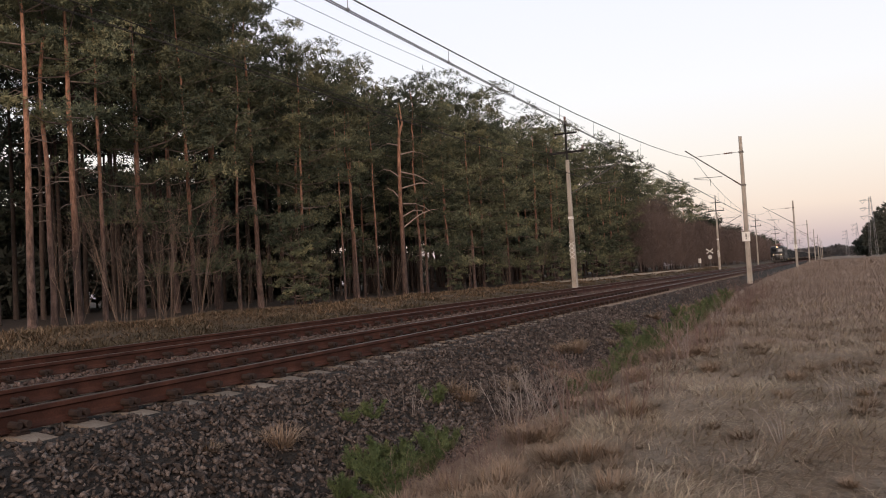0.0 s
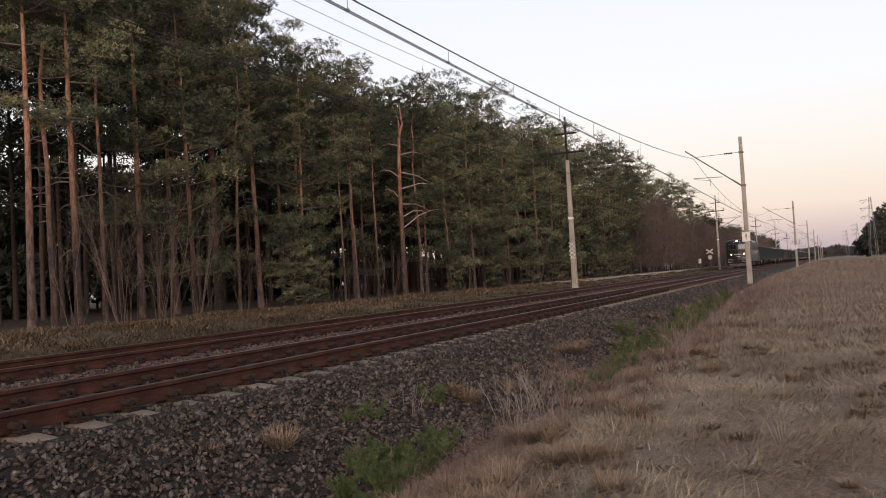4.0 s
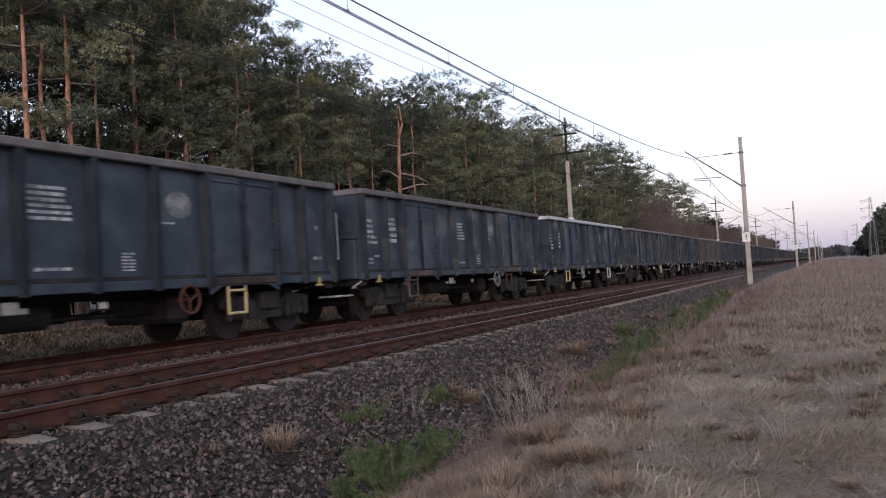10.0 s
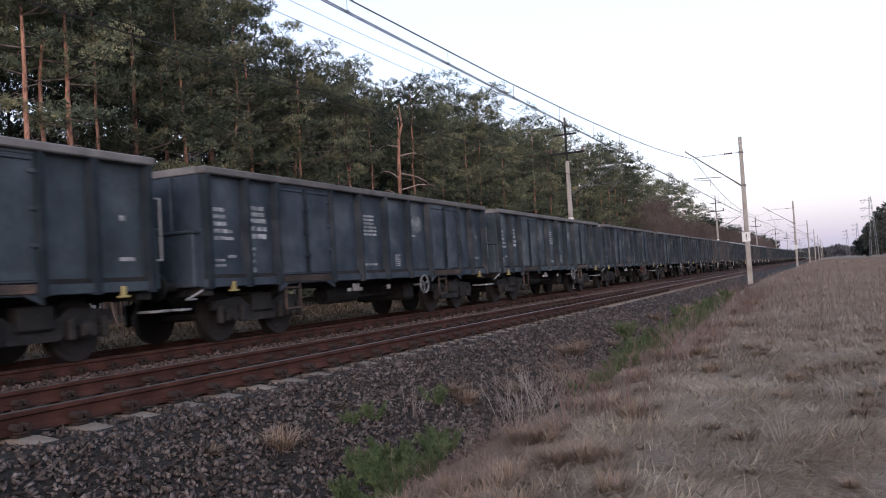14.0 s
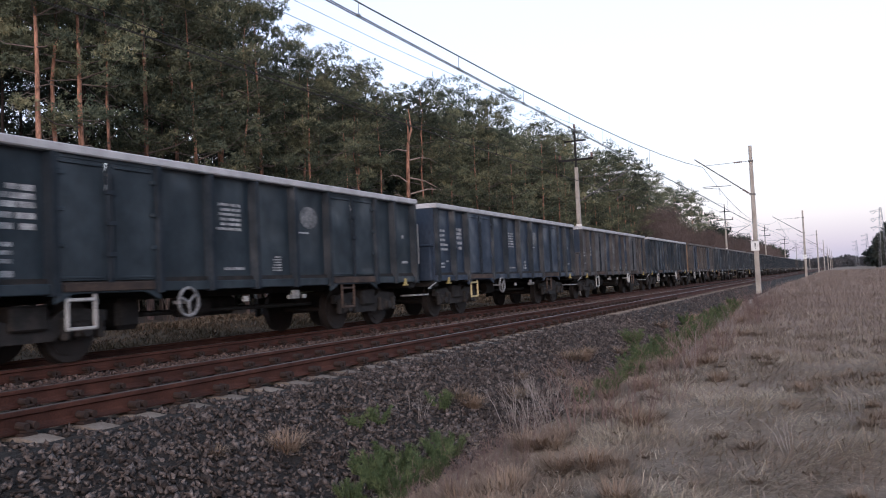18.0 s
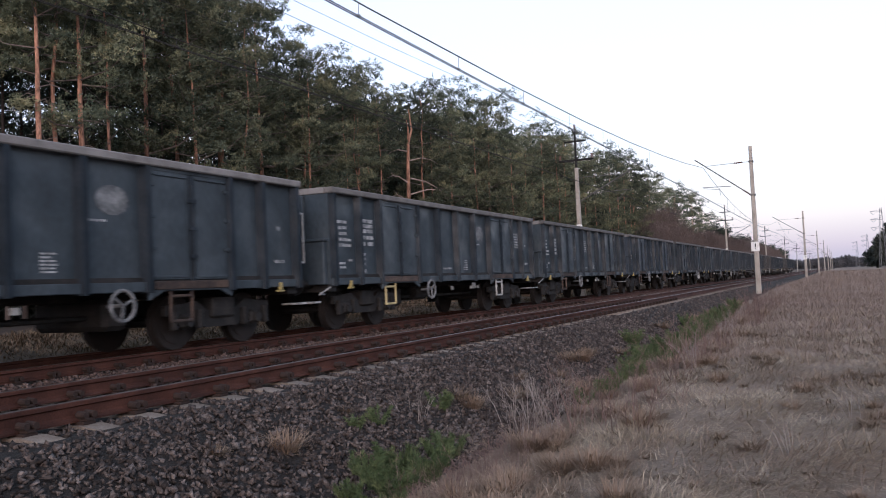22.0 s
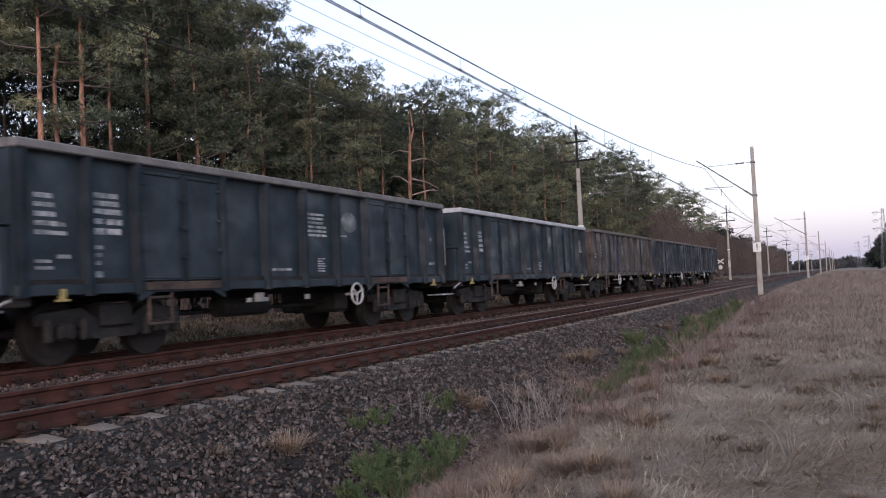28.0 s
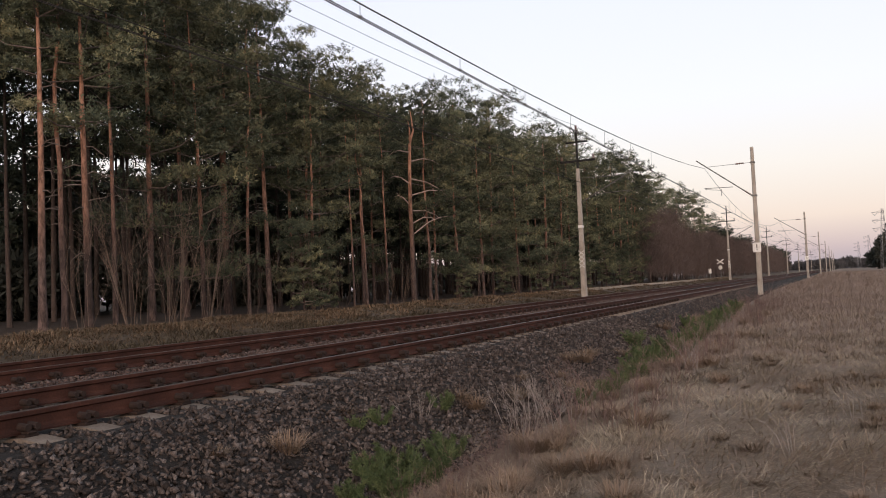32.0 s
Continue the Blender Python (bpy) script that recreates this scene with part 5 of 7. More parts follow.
def loco_front(t, m, lit):
    """Windscreens, lamps, steps and buffers of one cab end; m brings the front end to its place."""
    def pane(name, y0, y1, z0, z1, material, parent, label="", x=-16.965, thick=0.02, bevel=0.01):
        xx = lambda y: -16.5 + np.interp(abs(y), [0, 0.8, 1.25, 1.40], [-0.44, -0.32, -0.16, -0.02]) + (x + 16.965)
        bm = bmesh.new()
        ys = [y0] + [q for q in (-1.25, -0.8, 0.0, 0.8, 1.25) if y0 < q < y1] + [y1]
        prism(bm, [(xx(q) + 0.012, q) for q in ys] + [(xx(q) - thick, q) for q in ys[::-1]], z0, z1, "z")
        bmesh.ops.transform(bm, matrix=m, verts=bm.verts)
        bmesh.ops.recalc_face_normals(bm, faces=bm.faces)
        return part(name, bm, material, parent, label)
    for y0, y1 in ((-1.10, -0.16), (0.16, 1.10)):
        f = pane("windscreen", y0 - 0.09, y1 + 0.09, 2.42, 3.24, P_FRAME, t, "framed cab windscreen", thick=0.04)
        # the near pane gets the painted sky reflection
        bright = lit and y0 < 0
        g = pane("glass", y0, y1, 2.52, 3.14, P_SKYPANE if bright else P_GLASS, f, "windscreen coloured pale for the sky reflected in it" if bright else "dark reflecting glass", thick=0.046)
        if bright:
            bm = rods(((-16.98, -0.62, 3.14), (-16.90, -0.95, 2.84)), r=0.012)
            bmesh.ops.transform(bm, matrix=m, verts=bm.verts)
            part("wiper", bm, M_DARKSTEEL, f)
    pane("front_panel", -1.40, 1.40, 1.16, 2.2, P_FRONT, t, "grimy brownish front panel", thick=0.006)
    pane("brow", -1.42, 1.42, 2.2, 2.29, P_LOCO, t, "ledge under the windscreens", thick=0.06)
    plate = pane("number_plate", -0.56, 0.56, 1.73, 1.92, P_GRILLE, t, "dark plate", thick=0.03)
    for y0, y1 in ((-0.46, -0.36), (-0.28, 0.06), (0.12, 0.46)):
        pane("marking", y0, y1, 1.77, 1.88, P_LETTER, plate, "white number bar", thick=0.036)
    pane("marking", -0.32, 0.22, 1.51, 1.57, P_LETTER, t, "white number bar", thick=0.014)
    pane("pale_plate", -1.15, -0.55, 1.30, 1.42, P_ROOFGREY, t, "pale plate", thick=0.014)
    for q in (-1, 1):
        bm = bmesh.new()
        for i in range(5):
            rod(bm, (-16.62, q * (0.66 + i * 0.10), 1.83), (-16.90 + i * 0.03, q * (0.66 + i * 0.10), 1.83), 0.13 - 0.012 * abs(i - 1.5), 0.11 - 0.012 * abs(i - 1.5), 16)
        bmesh.ops.transform(bm, matrix=m, verts=bm.verts)
        h = part("headlight", bm, P_GRILLE, t, "dark oblong lamp housing")
        bm = rod(bmesh.new(), (-16.84, q * 0.80, 1.83), (-16.89, q * 0.80, 1.83), 0.095, 0.085, 18)
        bmesh.ops.transform(bm, matrix=m, verts=bm.verts)
        part("lens", bm, P_LAMP if lit else P_GLASS, h, "glowing warm lens" if lit else "dark lens")
    bm = rod(bmesh.new(), (-16.3, 0, 3.70), (-17.16, 0, 3.60), 0.19, 0.19, 20)
    bmesh.ops.transform(bm, matrix=m, verts=bm.verts)
    h = part("roof_lamp", bm, P_LOCO, t)
    bm = rod(bmesh.new(), (-17.16, 0, 3.60), (-17.175, 0, 3.60), 0.11, 0.10, 18)
    bmesh.ops.transform(bm, matrix=m, verts=bm.verts)
    part("lens", bm, P_LAMP if lit else P_GLASS, h, "glowing warm lens" if lit else "dark lens")
    for y in (-0.36, 0.36):
        bm = boxed(-17.14, -16.95, y - 0.055, y + 0.055, 3.38, 3.53, 0.02, m)
        part("marker_lamp", bm, P_LETTER, t, "small pale marker lamp")
    bm = bmesh.new()
    prism(bm, [(-16.55, -1.35), (-16.98, -1.15), (-17.05, 0), (-16.98, 1.15), (-16.55, 1.35)], 0.62, 1.06, "z")
    bmesh.ops.transform(bm, matrix=m, verts=bm.verts)
    part("buffer_beam", bm, M_DARKSTEEL, t)
    bm = bmesh.new()
    a = [bm.verts.new(q) for q in ((-16.55, -1.4, 0.64), (-17.0, -1.2, 0.60), (-17.1, 0, 0.58), (-17.0, 1.2, 0.60), (-16.55, 1.4, 0.64))]
    b = [bm.verts.new(q) for q in ((-16.6, -1.36, 0.40), (-17.15, -1.05, 0.22), (-17.35, 0, 0.2), (-17.15, 1.05, 0.22), (-16.6, 1.36, 0.40))]
    for i in range(4):
        bm.faces.new((a[i], a[i + 1], b[i + 1], b[i]))
    r = bmesh.ops.solidify(bm, geom=list(bm.faces), thickness=0.03)
    bmesh.ops.transform(bm, matrix=m, verts=bm.verts)
    part("snow_plough", bm, P_PLOUGH, t, "grimy dark grey plough")
    for y in (-0.875, 0.875):
        bm = rod(bmesh.new(), (-16.9, y, 0.98), (-17.57, y, 0.98), 0.11, 0.1, 14)
        bmesh.ops.transform(bm, matrix=m, verts=bm.verts)
        bu = part("buffer", bm, M_DARKSTEEL, t)
        part("buffer_plate", boxed(-17.62, -17.55, y - 0.31, y + 0.31, 0.79, 1.17, 0.03, m), P_GRILLE, bu, "dark rectangular plate")
        bm = bmesh.new()
        for q in (-1, 1):
            box(bm, -17.627, -17.615, y - 0.31, y + 0.31, 0.98 + q * 0.18 - 0.012, 0.98 + q * 0.18 + 0.012)
            box(bm, -17.627, -17.615, y + q * 0.3 - 0.012, y + q * 0.3 + 0.012, 0.79, 1.17)
        bmesh.ops.transform(bm, matrix=m, verts=bm.verts)
        part("white_edge", bm, P_LETTER, bu, "white edge line")
    bm = rods(((-17.0, 0, 0.95), (-17.5, 0, 0.93)), ((-17.5, 0, 0.93), (-17.55, 0, 0.5)), r=0.04)
    bmesh.ops.transform(bm, matrix=m, verts=bm.verts)
    part("coupling", bm, M_DARKSTEEL, t)


def window(t, s, x0, x1, z0, z1, blind=0.0, slats=False):
    y = s * HALF
    f = part("side_window", boxed(x0 - 0.05, x1 + 0.05, y - 0.03, y + 0.015 * (1 if s > 0 else -1) * 1 + (0.03 if s < 0 else 0) * 0, z0 - 0.05, z1 + 0.05, 0.008) if s > 0 else boxed(x0 - 0.05, x1 + 0.05, y - 0.015, y + 0.03, z0 - 0.05, z1 + 0.05, 0.008), P_LOCO, t)
    zz = z0 + (z1 - z0) * blind
    if blind:
        part("blind", boxed(x0, x1, y + s * 0.006 - 0.012, y + s * 0.006 + 0.012, z0, zz - 0.01), P_CREAM, f, "cream blind behind the pane")
    part("glass", boxed(x0, x1, y + s * 0.006 - 0.012, y + s * 0.006 + 0.012, zz, z1), P_SIDEGLASS, f)
    if slats:
        for i in range(4):
            z = z1 - 0.06 - i * 0.09
            part("slat", boxed(x0, x1, y + s * 0.02 - 0.008, y + s * 0.02 + 0.008, z, z + 0.03), P_LOCO, f)


def loco_side(t, s):
    """Doors, windows, lettering shapes and markings of one side (s = -1: the side towards the meadow)."""
    y = s * HALF
    k = (lambda a, b: (a, b)) if s < 0 else (lambda a, b: (-16.5 - b, -16.5 - a))
    for a, b in ((-15.6, -14.82), (-1.68, -0.9)):
        a, b = k(a, b)
        d = part("cab_door", boxed(a, b, y - 0.018, y + 0.018, 1.42, 3.15, 0.008), P_LOCO, t)
        part("door_glass", boxed(a + 0.14, b - 0.14, y + s * 0.008 - 0.014, y + s * 0.008 + 0.014, 2.4, 3.02), P_SIDEGLASS, d)
        part("door_handle", boxed(b - 0.12, b - 0.07, y + s * 0.03 - 0.02, y + s * 0.03 + 0.02, 2.1, 2.2, 0.005), P_LETTER, d)
        for q in (a - 0.09, b + 0.09):
            part("hand_rail", rods(((q, y + s * 0.06, 1.35), (q, y + s * 0.06, 2.9)), r=0.018), P_LOCO, t)
        for z in (0.38, 0.66, 0.98, 1.22):
            if z > 0.83:
                # raised dark plate painted as the shade inside the step's hollow
                st = part("step_recess", boxed(a + 0.2, b - 0.15, y - 0.02, y + 0.02, z - 0.06, z + 0.1), M_DARKSTEEL, t)
            part("step", boxed(a + 0.2, b - 0.15, y + s * 0.02 - 0.05, y + s * 0.02 + 0.05, z - 0.07, z - 0.05, 0.004), P_ROOFGREY, t, "worn bright step edge")
        part("step_hanger", rods(((a + 0.2, y - s * 0.05, 0.3), (a + 0.2, y - s * 0.05, 0.85)), r=0.02), M_DARKSTEEL, t)
        part("step_hanger", rods(((b - 0.15, y - s * 0.05, 0.3), (b - 0.15, y - s * 0.05, 0.85)), r=0.02), M_DARKSTEEL, t)
    for a, b, z0, z1, bl, sl in ((-14.05, -13.17, 2.26, 2.86, 0.52, False), (-11.9, -11.2, 2.45, 3.0, 0, True), (-9.4, -8.68, 2.36, 3.0, 0.52, True), (-7.25, -6.55, 2.42, 2.98, 0, False), (-4.75, -4.05, 2.4, 2.96, 0.3, False), (-2.55, -1.95, 2.4, 2.96, 0, False)):
        a, b = k(a, b)
        window(t, s, a, b, z0, z1, bl, sl)
    out = y + s * 0.004

    def flat(name, x0, x1, z0, z1, material, label=""):
        x0, x1 = k(x0, x1)
        return part(name, boxed(x0, x1, out - 0.003, out + 0.003, z0, z1), material, t, label)
    flat("marking", -14.08, -13.07, 2.10, 2.24, P_LETTER, "white number bar")
    flat("marking", -2.75, -1.95, 2.17, 2.28, P_LETTER, "white number bar")
    for z, h, m, w in ((2.93, 0.10, P_ORANGE, 0.74), (2.75, 0.05, P_LETTER, 0.68), (2.66, 0.05, P_LETTER, 0.74), (2.40, 0.06, P_LETTER, 0.74), (2.14, 0.06, P_LETTER, 0.74), (1.98, 0.035, P_ORANGE, 0.6), (1.86, 0.07, P_ORANGE, 0.74)):
        flat("stripe", -13.0, -13.0 + w, z, z + h, m, "orange stripe" if m is P_ORANGE else "white stripe")
    # roundel: a striped disc between two arcs
    cx = -11.5 if s < 0 else -5.0
    for i in range(7):
        z0 = 1.30 + i * 0.148
        w = math.sqrt(max(0.01, 0.52 ** 2 - (z0 + 0.065 - 1.82) ** 2))
        part("roundel_band", boxed(cx - w, cx + w, out - 0.003, out + 0.003, z0, z0 + 0.13, 0, Matrix.Translation((cx, 0, 1.82)) @ Euler((0, radians(-12), 0)).to_matrix().to_4x4() @ Matrix.Translation((-cx, 0, -1.82))), P_ROOFGREY, t, "grey band of the roundel")
    for a0, a1 in ((1.9, 4.3), (-1.7, 0.7)):
        bm = bmesh.new()
        p_in, p_out = [], []
        for i in range(15):
            a = a0 + (a1 - a0) * i / 14
            w = 0.075 * math.sin(math.pi * (i + 0.6) / 15.2)
            p_in.append(bm.verts.new((cx + 0.60 * math.cos(a), out, 1.82 + 0.60 * math.sin(a))))
            p_out.append(bm.verts.new((cx + (0.61 + w) * math.cos(a), out, 1.82 + (0.61 + w) * math.sin(a))))
        for i in range(14):
            bm.faces.new((p_in[i], p_in[i + 1], p_out[i + 1], p_out[i]))
        bmesh.ops.solidify(bm, geom=list(bm.faces), thickness=0.004)
        part("roundel_arc", bm, P_ROOFGREY, t, "grey arc of the roundel")
    # the maker's words as plain shapes, one to a letter: open frames and bars
    x = -10.25
    for kind, w, h in (("o", 0.62, 0.60), ("i", 0.46, 0.56), ("l", 0.46, 0.56), (" ", 0.40, 0), ("l", 0.46, 0.60), ("o", 0.66, 0.52), ("o", 0.66, 0.52), ("i", 0.2, 0.52), ("o", 0.46, 0.52), ("i", 0.44, 0.52), ("i", 0.24, 0.52), ("o", 0.60, 0.52), ("o", 0.46, 0.52)):
        if kind != " ":
            a, b = k(x, x + w - 0.1)
            z0, z1 = 1.68, 1.68 + h
            bm = bmesh.new()
            if kind == "o":
                n_, cx_, cz_, rx, rz = 28, (a + b) / 2, (z0 + z1) / 2, (b - a) / 2, (z1 - z0) / 2
                quad = [[bm.verts.new((cx_ + (rx - e) * math.cos(6.2832 * j / n_), out, cz_ + (rz - e * 0.8) * math.sin(6.2832 * j / n_))) for j in range(n_)] for e in (0.0, 0.075)]
                for j in range(n_):
                    bm.faces.new((quad[0][j], quad[0][(j + 1) % n_], quad[1][(j + 1) % n_], quad[1][j]))
                bmesh.ops.solidify(bm, geom=list(bm.faces), thickness=0.004)
            elif kind == "i":
                m_ = (a + b) / 2
                box(bm, m_ - 0.042, m_ + 0.042, out - 0.003, out + 0.003, z0, z1)
                if w > 0.4:
                    box(bm, a, b, out - 0.0028, out + 0.0028, z1 - 0.055, z1 + 0.002)
            else:
                q = a if s < 0 else a
                box(bm, q, q + 0.085, out - 0.003, out + 0.003, z0, z1)
                box(bm, q, b, out - 0.0028, out + 0.0028, z0 - 0.002, z0 + 0.055)
            part("letter_shape", bm, P_LETTER, t, "white lettering shape")
        x += w + 0.085
    flat("marking", -8.62, -6.9, 1.40, 1.47, P_ROOFGREY, "small pale text bar")
    for x0, x1, z0, z1 in ((-8.0, -7.75, 0.98, 1.16), (-7.6, -7.2, 0.98, 1.16), (-5.2, -4.4, 0.96, 1.08), (-2.7, -2.45, 0.98, 1.28), (-2.2, -1.8, 1.02, 1.1), (-13.75, -13.45, 1.12, 1.17), (-13.75, -13.45, 1.22, 1.26), (-15.0, -14.72, 1.28, 1.34)):
        flat("marking", x0, x1, z0, z1, P_ROOFGREY, "small pale marking")
    for x0 in (-12.35, -3.55):
        a, b = k(x0, x0 + 0.18)
        part("filler_bracket", boxed(a, b, y - 0.05, y + 0.05, 0.86, 1.16, 0.01), P_LOCO, t)
    part("gutter", boxed(SIDE0 + 0.1, SIDE1 - 0.1, y - 0.03, y + 0.03, 3.30, 3.345, 0.008), P_ROOFGREY, t, "pale drip rail")
    part("skirt_edge", boxed(SIDE0 + 0.1, SIDE1 - 0.1, y - 0.014, y + 0.014, 0.82, 0.86, 0.004), P_LOCO, t)
    # sloping roof side: grilles and the grey hatch
    for a, b, m, name in ((-13.9, -11.15, P_GRILLE, "roof_grille"), (-11.1, -5.0, P_ROOFGREY, "roof_hatch"), (-4.95, -1.9, P_GRILLE, "roof_grille")):
        a, b = k(a, b)
        bm = bmesh.new()
        prism(bm, [(s * 1.475, 3.37), (s * 1.39, 3.655), (s * 1.34, 3.645), (s * 1.42, 3.36)], a, b)
        g = part(name, bm, m, t)
        if m is P_GRILLE:
            for i in range(4):
                z = 3.40 + i * 0.065
                yy = s * (1.476 - (z - 3.37) * 0.3)
                part("slat", boxed(a + 0.05, b - 0.05, yy - 0.012, yy + 0.012, z, z + 0.022), P_GRILLE, g)


def pantograph(t, x, raised):
    b = part("pantograph", rods(((x - 1.1, -0.75, 4.02), (x + 1.1, -0.75, 4.02)), ((x - 1.1, 0.75, 4.02), (x + 1.1, 0.75, 4.02)), ((x - 1.1, -0.75, 4.02), (x - 1.1, 0.75, 4.02)), ((x + 1.1, -0.75, 4.02), (x + 1.1, 0.75, 4.02)), r=0.03), P_RED, t, "red pantograph, raised" if raised else "red pantograph, folded")
    kn, zk, zh = (1.75, 4.62, 5.36) if raised else (2.0, 4.12, 4.30)
    for e in (-1, 1):
        lo = [((x + e * 0.7, s * 0.7, 4.06), (x + e * kn, s * 0.55, zk)) for s in (-1, 1)]
        part("lower_arm", rods(*lo, ((x + e * kn, -0.6, zk), (x + e * kn, 0.6, zk)), r=0.022), P_RED, b)
        up = [((x + e * kn, s * 0.55, zk), (x + e * 0.08, s * 0.35, zh)) for s in (-1, 1)]
        part("upper_arm", rods(*up, ((x + e * kn, -0.55, zk), (x + e * 0.08, 0.35, zh)), r=0.016), P_RED if not raised else P_BEIGE, b)
    for e in (-0.14, 0.14):
        part("contact_strip", rods(((x + e, -0.6, zh + 0.06), (x + e, 0.6, zh + 0.06)), ((x + e, -0.6, zh + 0.06), (x + e, -0.95, zh - 0.14)), ((x + e, 0.6, zh + 0.06), (x + e, 0.95, zh - 0.14)), r=0.022), M_STEEL, b)
    for dx in (-0.9, 0.9):
        for s in (-0.75, 0.75):
            bm = rod(bmesh.new(), (x + dx, s, 3.74), (x + dx, s, 4.0), 0.05, 0.05, 8)
            for i in range(3):
                rod(bm, (x + dx, s, 3.79 + i * 0.07), (x + dx, s, 3.83 + i * 0.07), 0.09, 0.07, 10)
            part("insulator", bm, M_INSUL, b)


def build_loco():
    t = thing("electric_locomotive", "charcoal six-axle electric locomotive with white lettering shapes and red pantographs", "locomotive")
    bm = bmesh.new()
    prism(bm, plan_outline(), 0.83, 3.34, "z")
    part("body", bm, P_LOCO, t)
    # roof lofted from end to end, with a visor over each cab
    bm = bmesh.new()
    rows = []
    stations = [(-17.06, 0.42, 0.10), (-17.02, 0.60, 0.40), (-16.9, 0.76, 0.66), (-16.7, 0.89, 0.84), (-16.45, 0.96, 0.94), (-16.1, 1.0, 0.98), (-15.4, 1.0, 1.0), (-14.0, 1.0, 1.0), (-2.5, 1.0, 1.0), (-0.9, 1.0, 1.0), (-0.4, 1.0, 0.98), (-0.05, 0.96, 0.94), (0.2, 0.89, 0.84), (0.4, 0.76, 0.66), (0.52, 0.60, 0.40), (0.56, 0.42, 0.10)]
    sec = [(-1.47, 0.0), (-1.45, 0.06), (-1.37, 0.33), (-1.2, 0.42), (-0.8, 0.48), (0, 0.52), (0.8, 0.48), (1.2, 0.42), (1.37, 0.33), (1.45, 0.06), (1.47, 0.0)]
    for x, sy, sz in stations:
        xx = x + (SIDE0 + 16.5 if x < -15 else SIDE1 if x > -1.5 else 0)
        rows.append([bm.verts.new((xx, y * sy, 3.335 + z * sz)) for y, z in sec])
    for a, b in zip(rows, rows[1:]):
        for i in range(len(sec) - 1):
            bm.faces.new((a[i], b[i], b[i + 1], a[i + 1]))
        bm.faces.new((a[-1], b[-1], b[0], a[0]))
    bm.faces.new(rows[0])
    bm.faces.new(rows[-1][::-1])
    bmesh.ops.recalc_face_normals(bm, faces=bm.faces)
    part("roof", bm, P_LOCO, t, smooth=True)
    turn = Matrix.Translation((SIDE1, 0, 0)) @ Matrix.Rotation(math.pi, 4, "Z") @ Matrix.Translation((16.5, 0, 0))
    loco_front(t, Matrix.Translation((SIDE0 + 16.5, 0, 0)), True)
    loco_front(t, turn, False)
    for s in (-1, 1):
        loco_side(t, s)
    pantograph(t, -14.1, False)
    pantograph(t, -2.4, True)
    for s in (-1, 1):
        part("roof_conduit", rods(((-12.0, s * 0.95, 3.95), (-4.5, s * 0.95, 3.95)), r=0.022), M_STEEL, t)
        for x in (-11.6, -9.8, -8.0, -6.2, -4.8):
            part("roof_post", rods(((x, s * 0.95, 3.72), (x, s * 0.95, 3.95)), r=0.03), M_DARKSTEEL, t)
    for x0, x1, h in ((-11.4, -10.2, 0.22), (-9.6, -8.0, 0.16), (-7.4, -6.0, 0.24), (-5.4, -4.6, 0.18)):
        part("roof_box", boxed(x0, x1, -0.6, 0.6, 3.8, 3.84 + h, 0.03), P_GRILLE, t)
    part("busbar", rods(((-13, 0.2, 4.12), (-3.4, 0.2, 4.12)), r=0.02), M_STEEL, t)
    for x in (-12.0, -9.0, -6.0):
        bm = rod(bmesh.new(), (x, 0.2, 3.82), (x, 0.2, 4.1), 0.05, 0.05, 8)
        for i in range(3):
            rod(bm, (x, 0.2, 3.88 + i * 0.07), (x, 0.2, 3.92 + i * 0.07), 0.09, 0.07, 10)
        part("insulator", bm, M_INSUL, t)
    for c in (-12.7, -3.8):
        b = part("bogie", boxed(c - 3.0, c + 3.0, -1.2, -1.08, 0.48, 0.80, 0.03), M_DARKSTEEL, t)
        part("frame_side", boxed(c - 3.0, c + 3.0, 1.08, 1.2, 0.48, 0.80, 0.03), M_DARKSTEEL, b)
        for dx in (-1.35, 0.7):
            part("motor", boxed(c + dx, c + dx + 0.75, -0.6, 0.6, 0.2, 0.66, 0.08), M_DARKSTEEL, b)
        # added dark sheet, no real part, closing bright gaps between the wheels
        part("brake_screen", boxed(c - 3.1, c + 3.1, -0.03, 0.03, 0.10, 0.72), M_DARKSTEEL, b)
        part("cross_beam", boxed(c - 2.6, c + 2.6, -1.08, 1.08, 0.62, 0.8, 0.03), M_DARKSTEEL, b)
        for dx in (-2.05, 0.0, 2.05):
            x = c + dx
            bm = rod(bmesh.new(), (x, -1.1, 0.62), (x, 1.1, 0.62), 0.09, seg=10)
            for s in (-1, 1):
                rod(bm, (x, s * 0.70, 0.62), (x, s * 0.83, 0.62), 0.62, 0.62, 32)
                rod(bm, (x, s * 0.67, 0.62), (x, s * 0.70, 0.62), 0.645, 0.645, 32)
                rod(bm, (x, s * 0.83, 0.62), (x, s * 0.85, 0.62), 0.5, 0.48, 28)
            part("wheelset", bm, M_WHEEL, b)
            for s in (-1, 1):
                bm = boxed(x - 0.2, x + 0.2, s * 1.22 - 0.08, s * 1.22 + 0.08, 0.42, 0.84, 0.04)
                rod(bm, (x, s * 1.25, 0.62), (x, s * 1.36, 0.62), 0.15, 0.13, 14)
                part("axle_box", bm, M_DARKSTEEL, b)
                for q in (-0.42, 0.42):
                    coil(b, x + q, s * 1.2, 0.3, 0.68, 0.1)
        for dx in (-1.02, 1.02):
            for s in (-1, 1):
                part("brake_gear", rods(((c + dx - 0.2, s * 1.1, 0.25), (c + dx + 0.2, s * 1.1, 0.78)), ((c + dx + 0.25, s * 1.1, 0.25), (c + dx - 0.15, s * 1.1, 0.78)), r=0.035), M_DARKSTEEL, b)
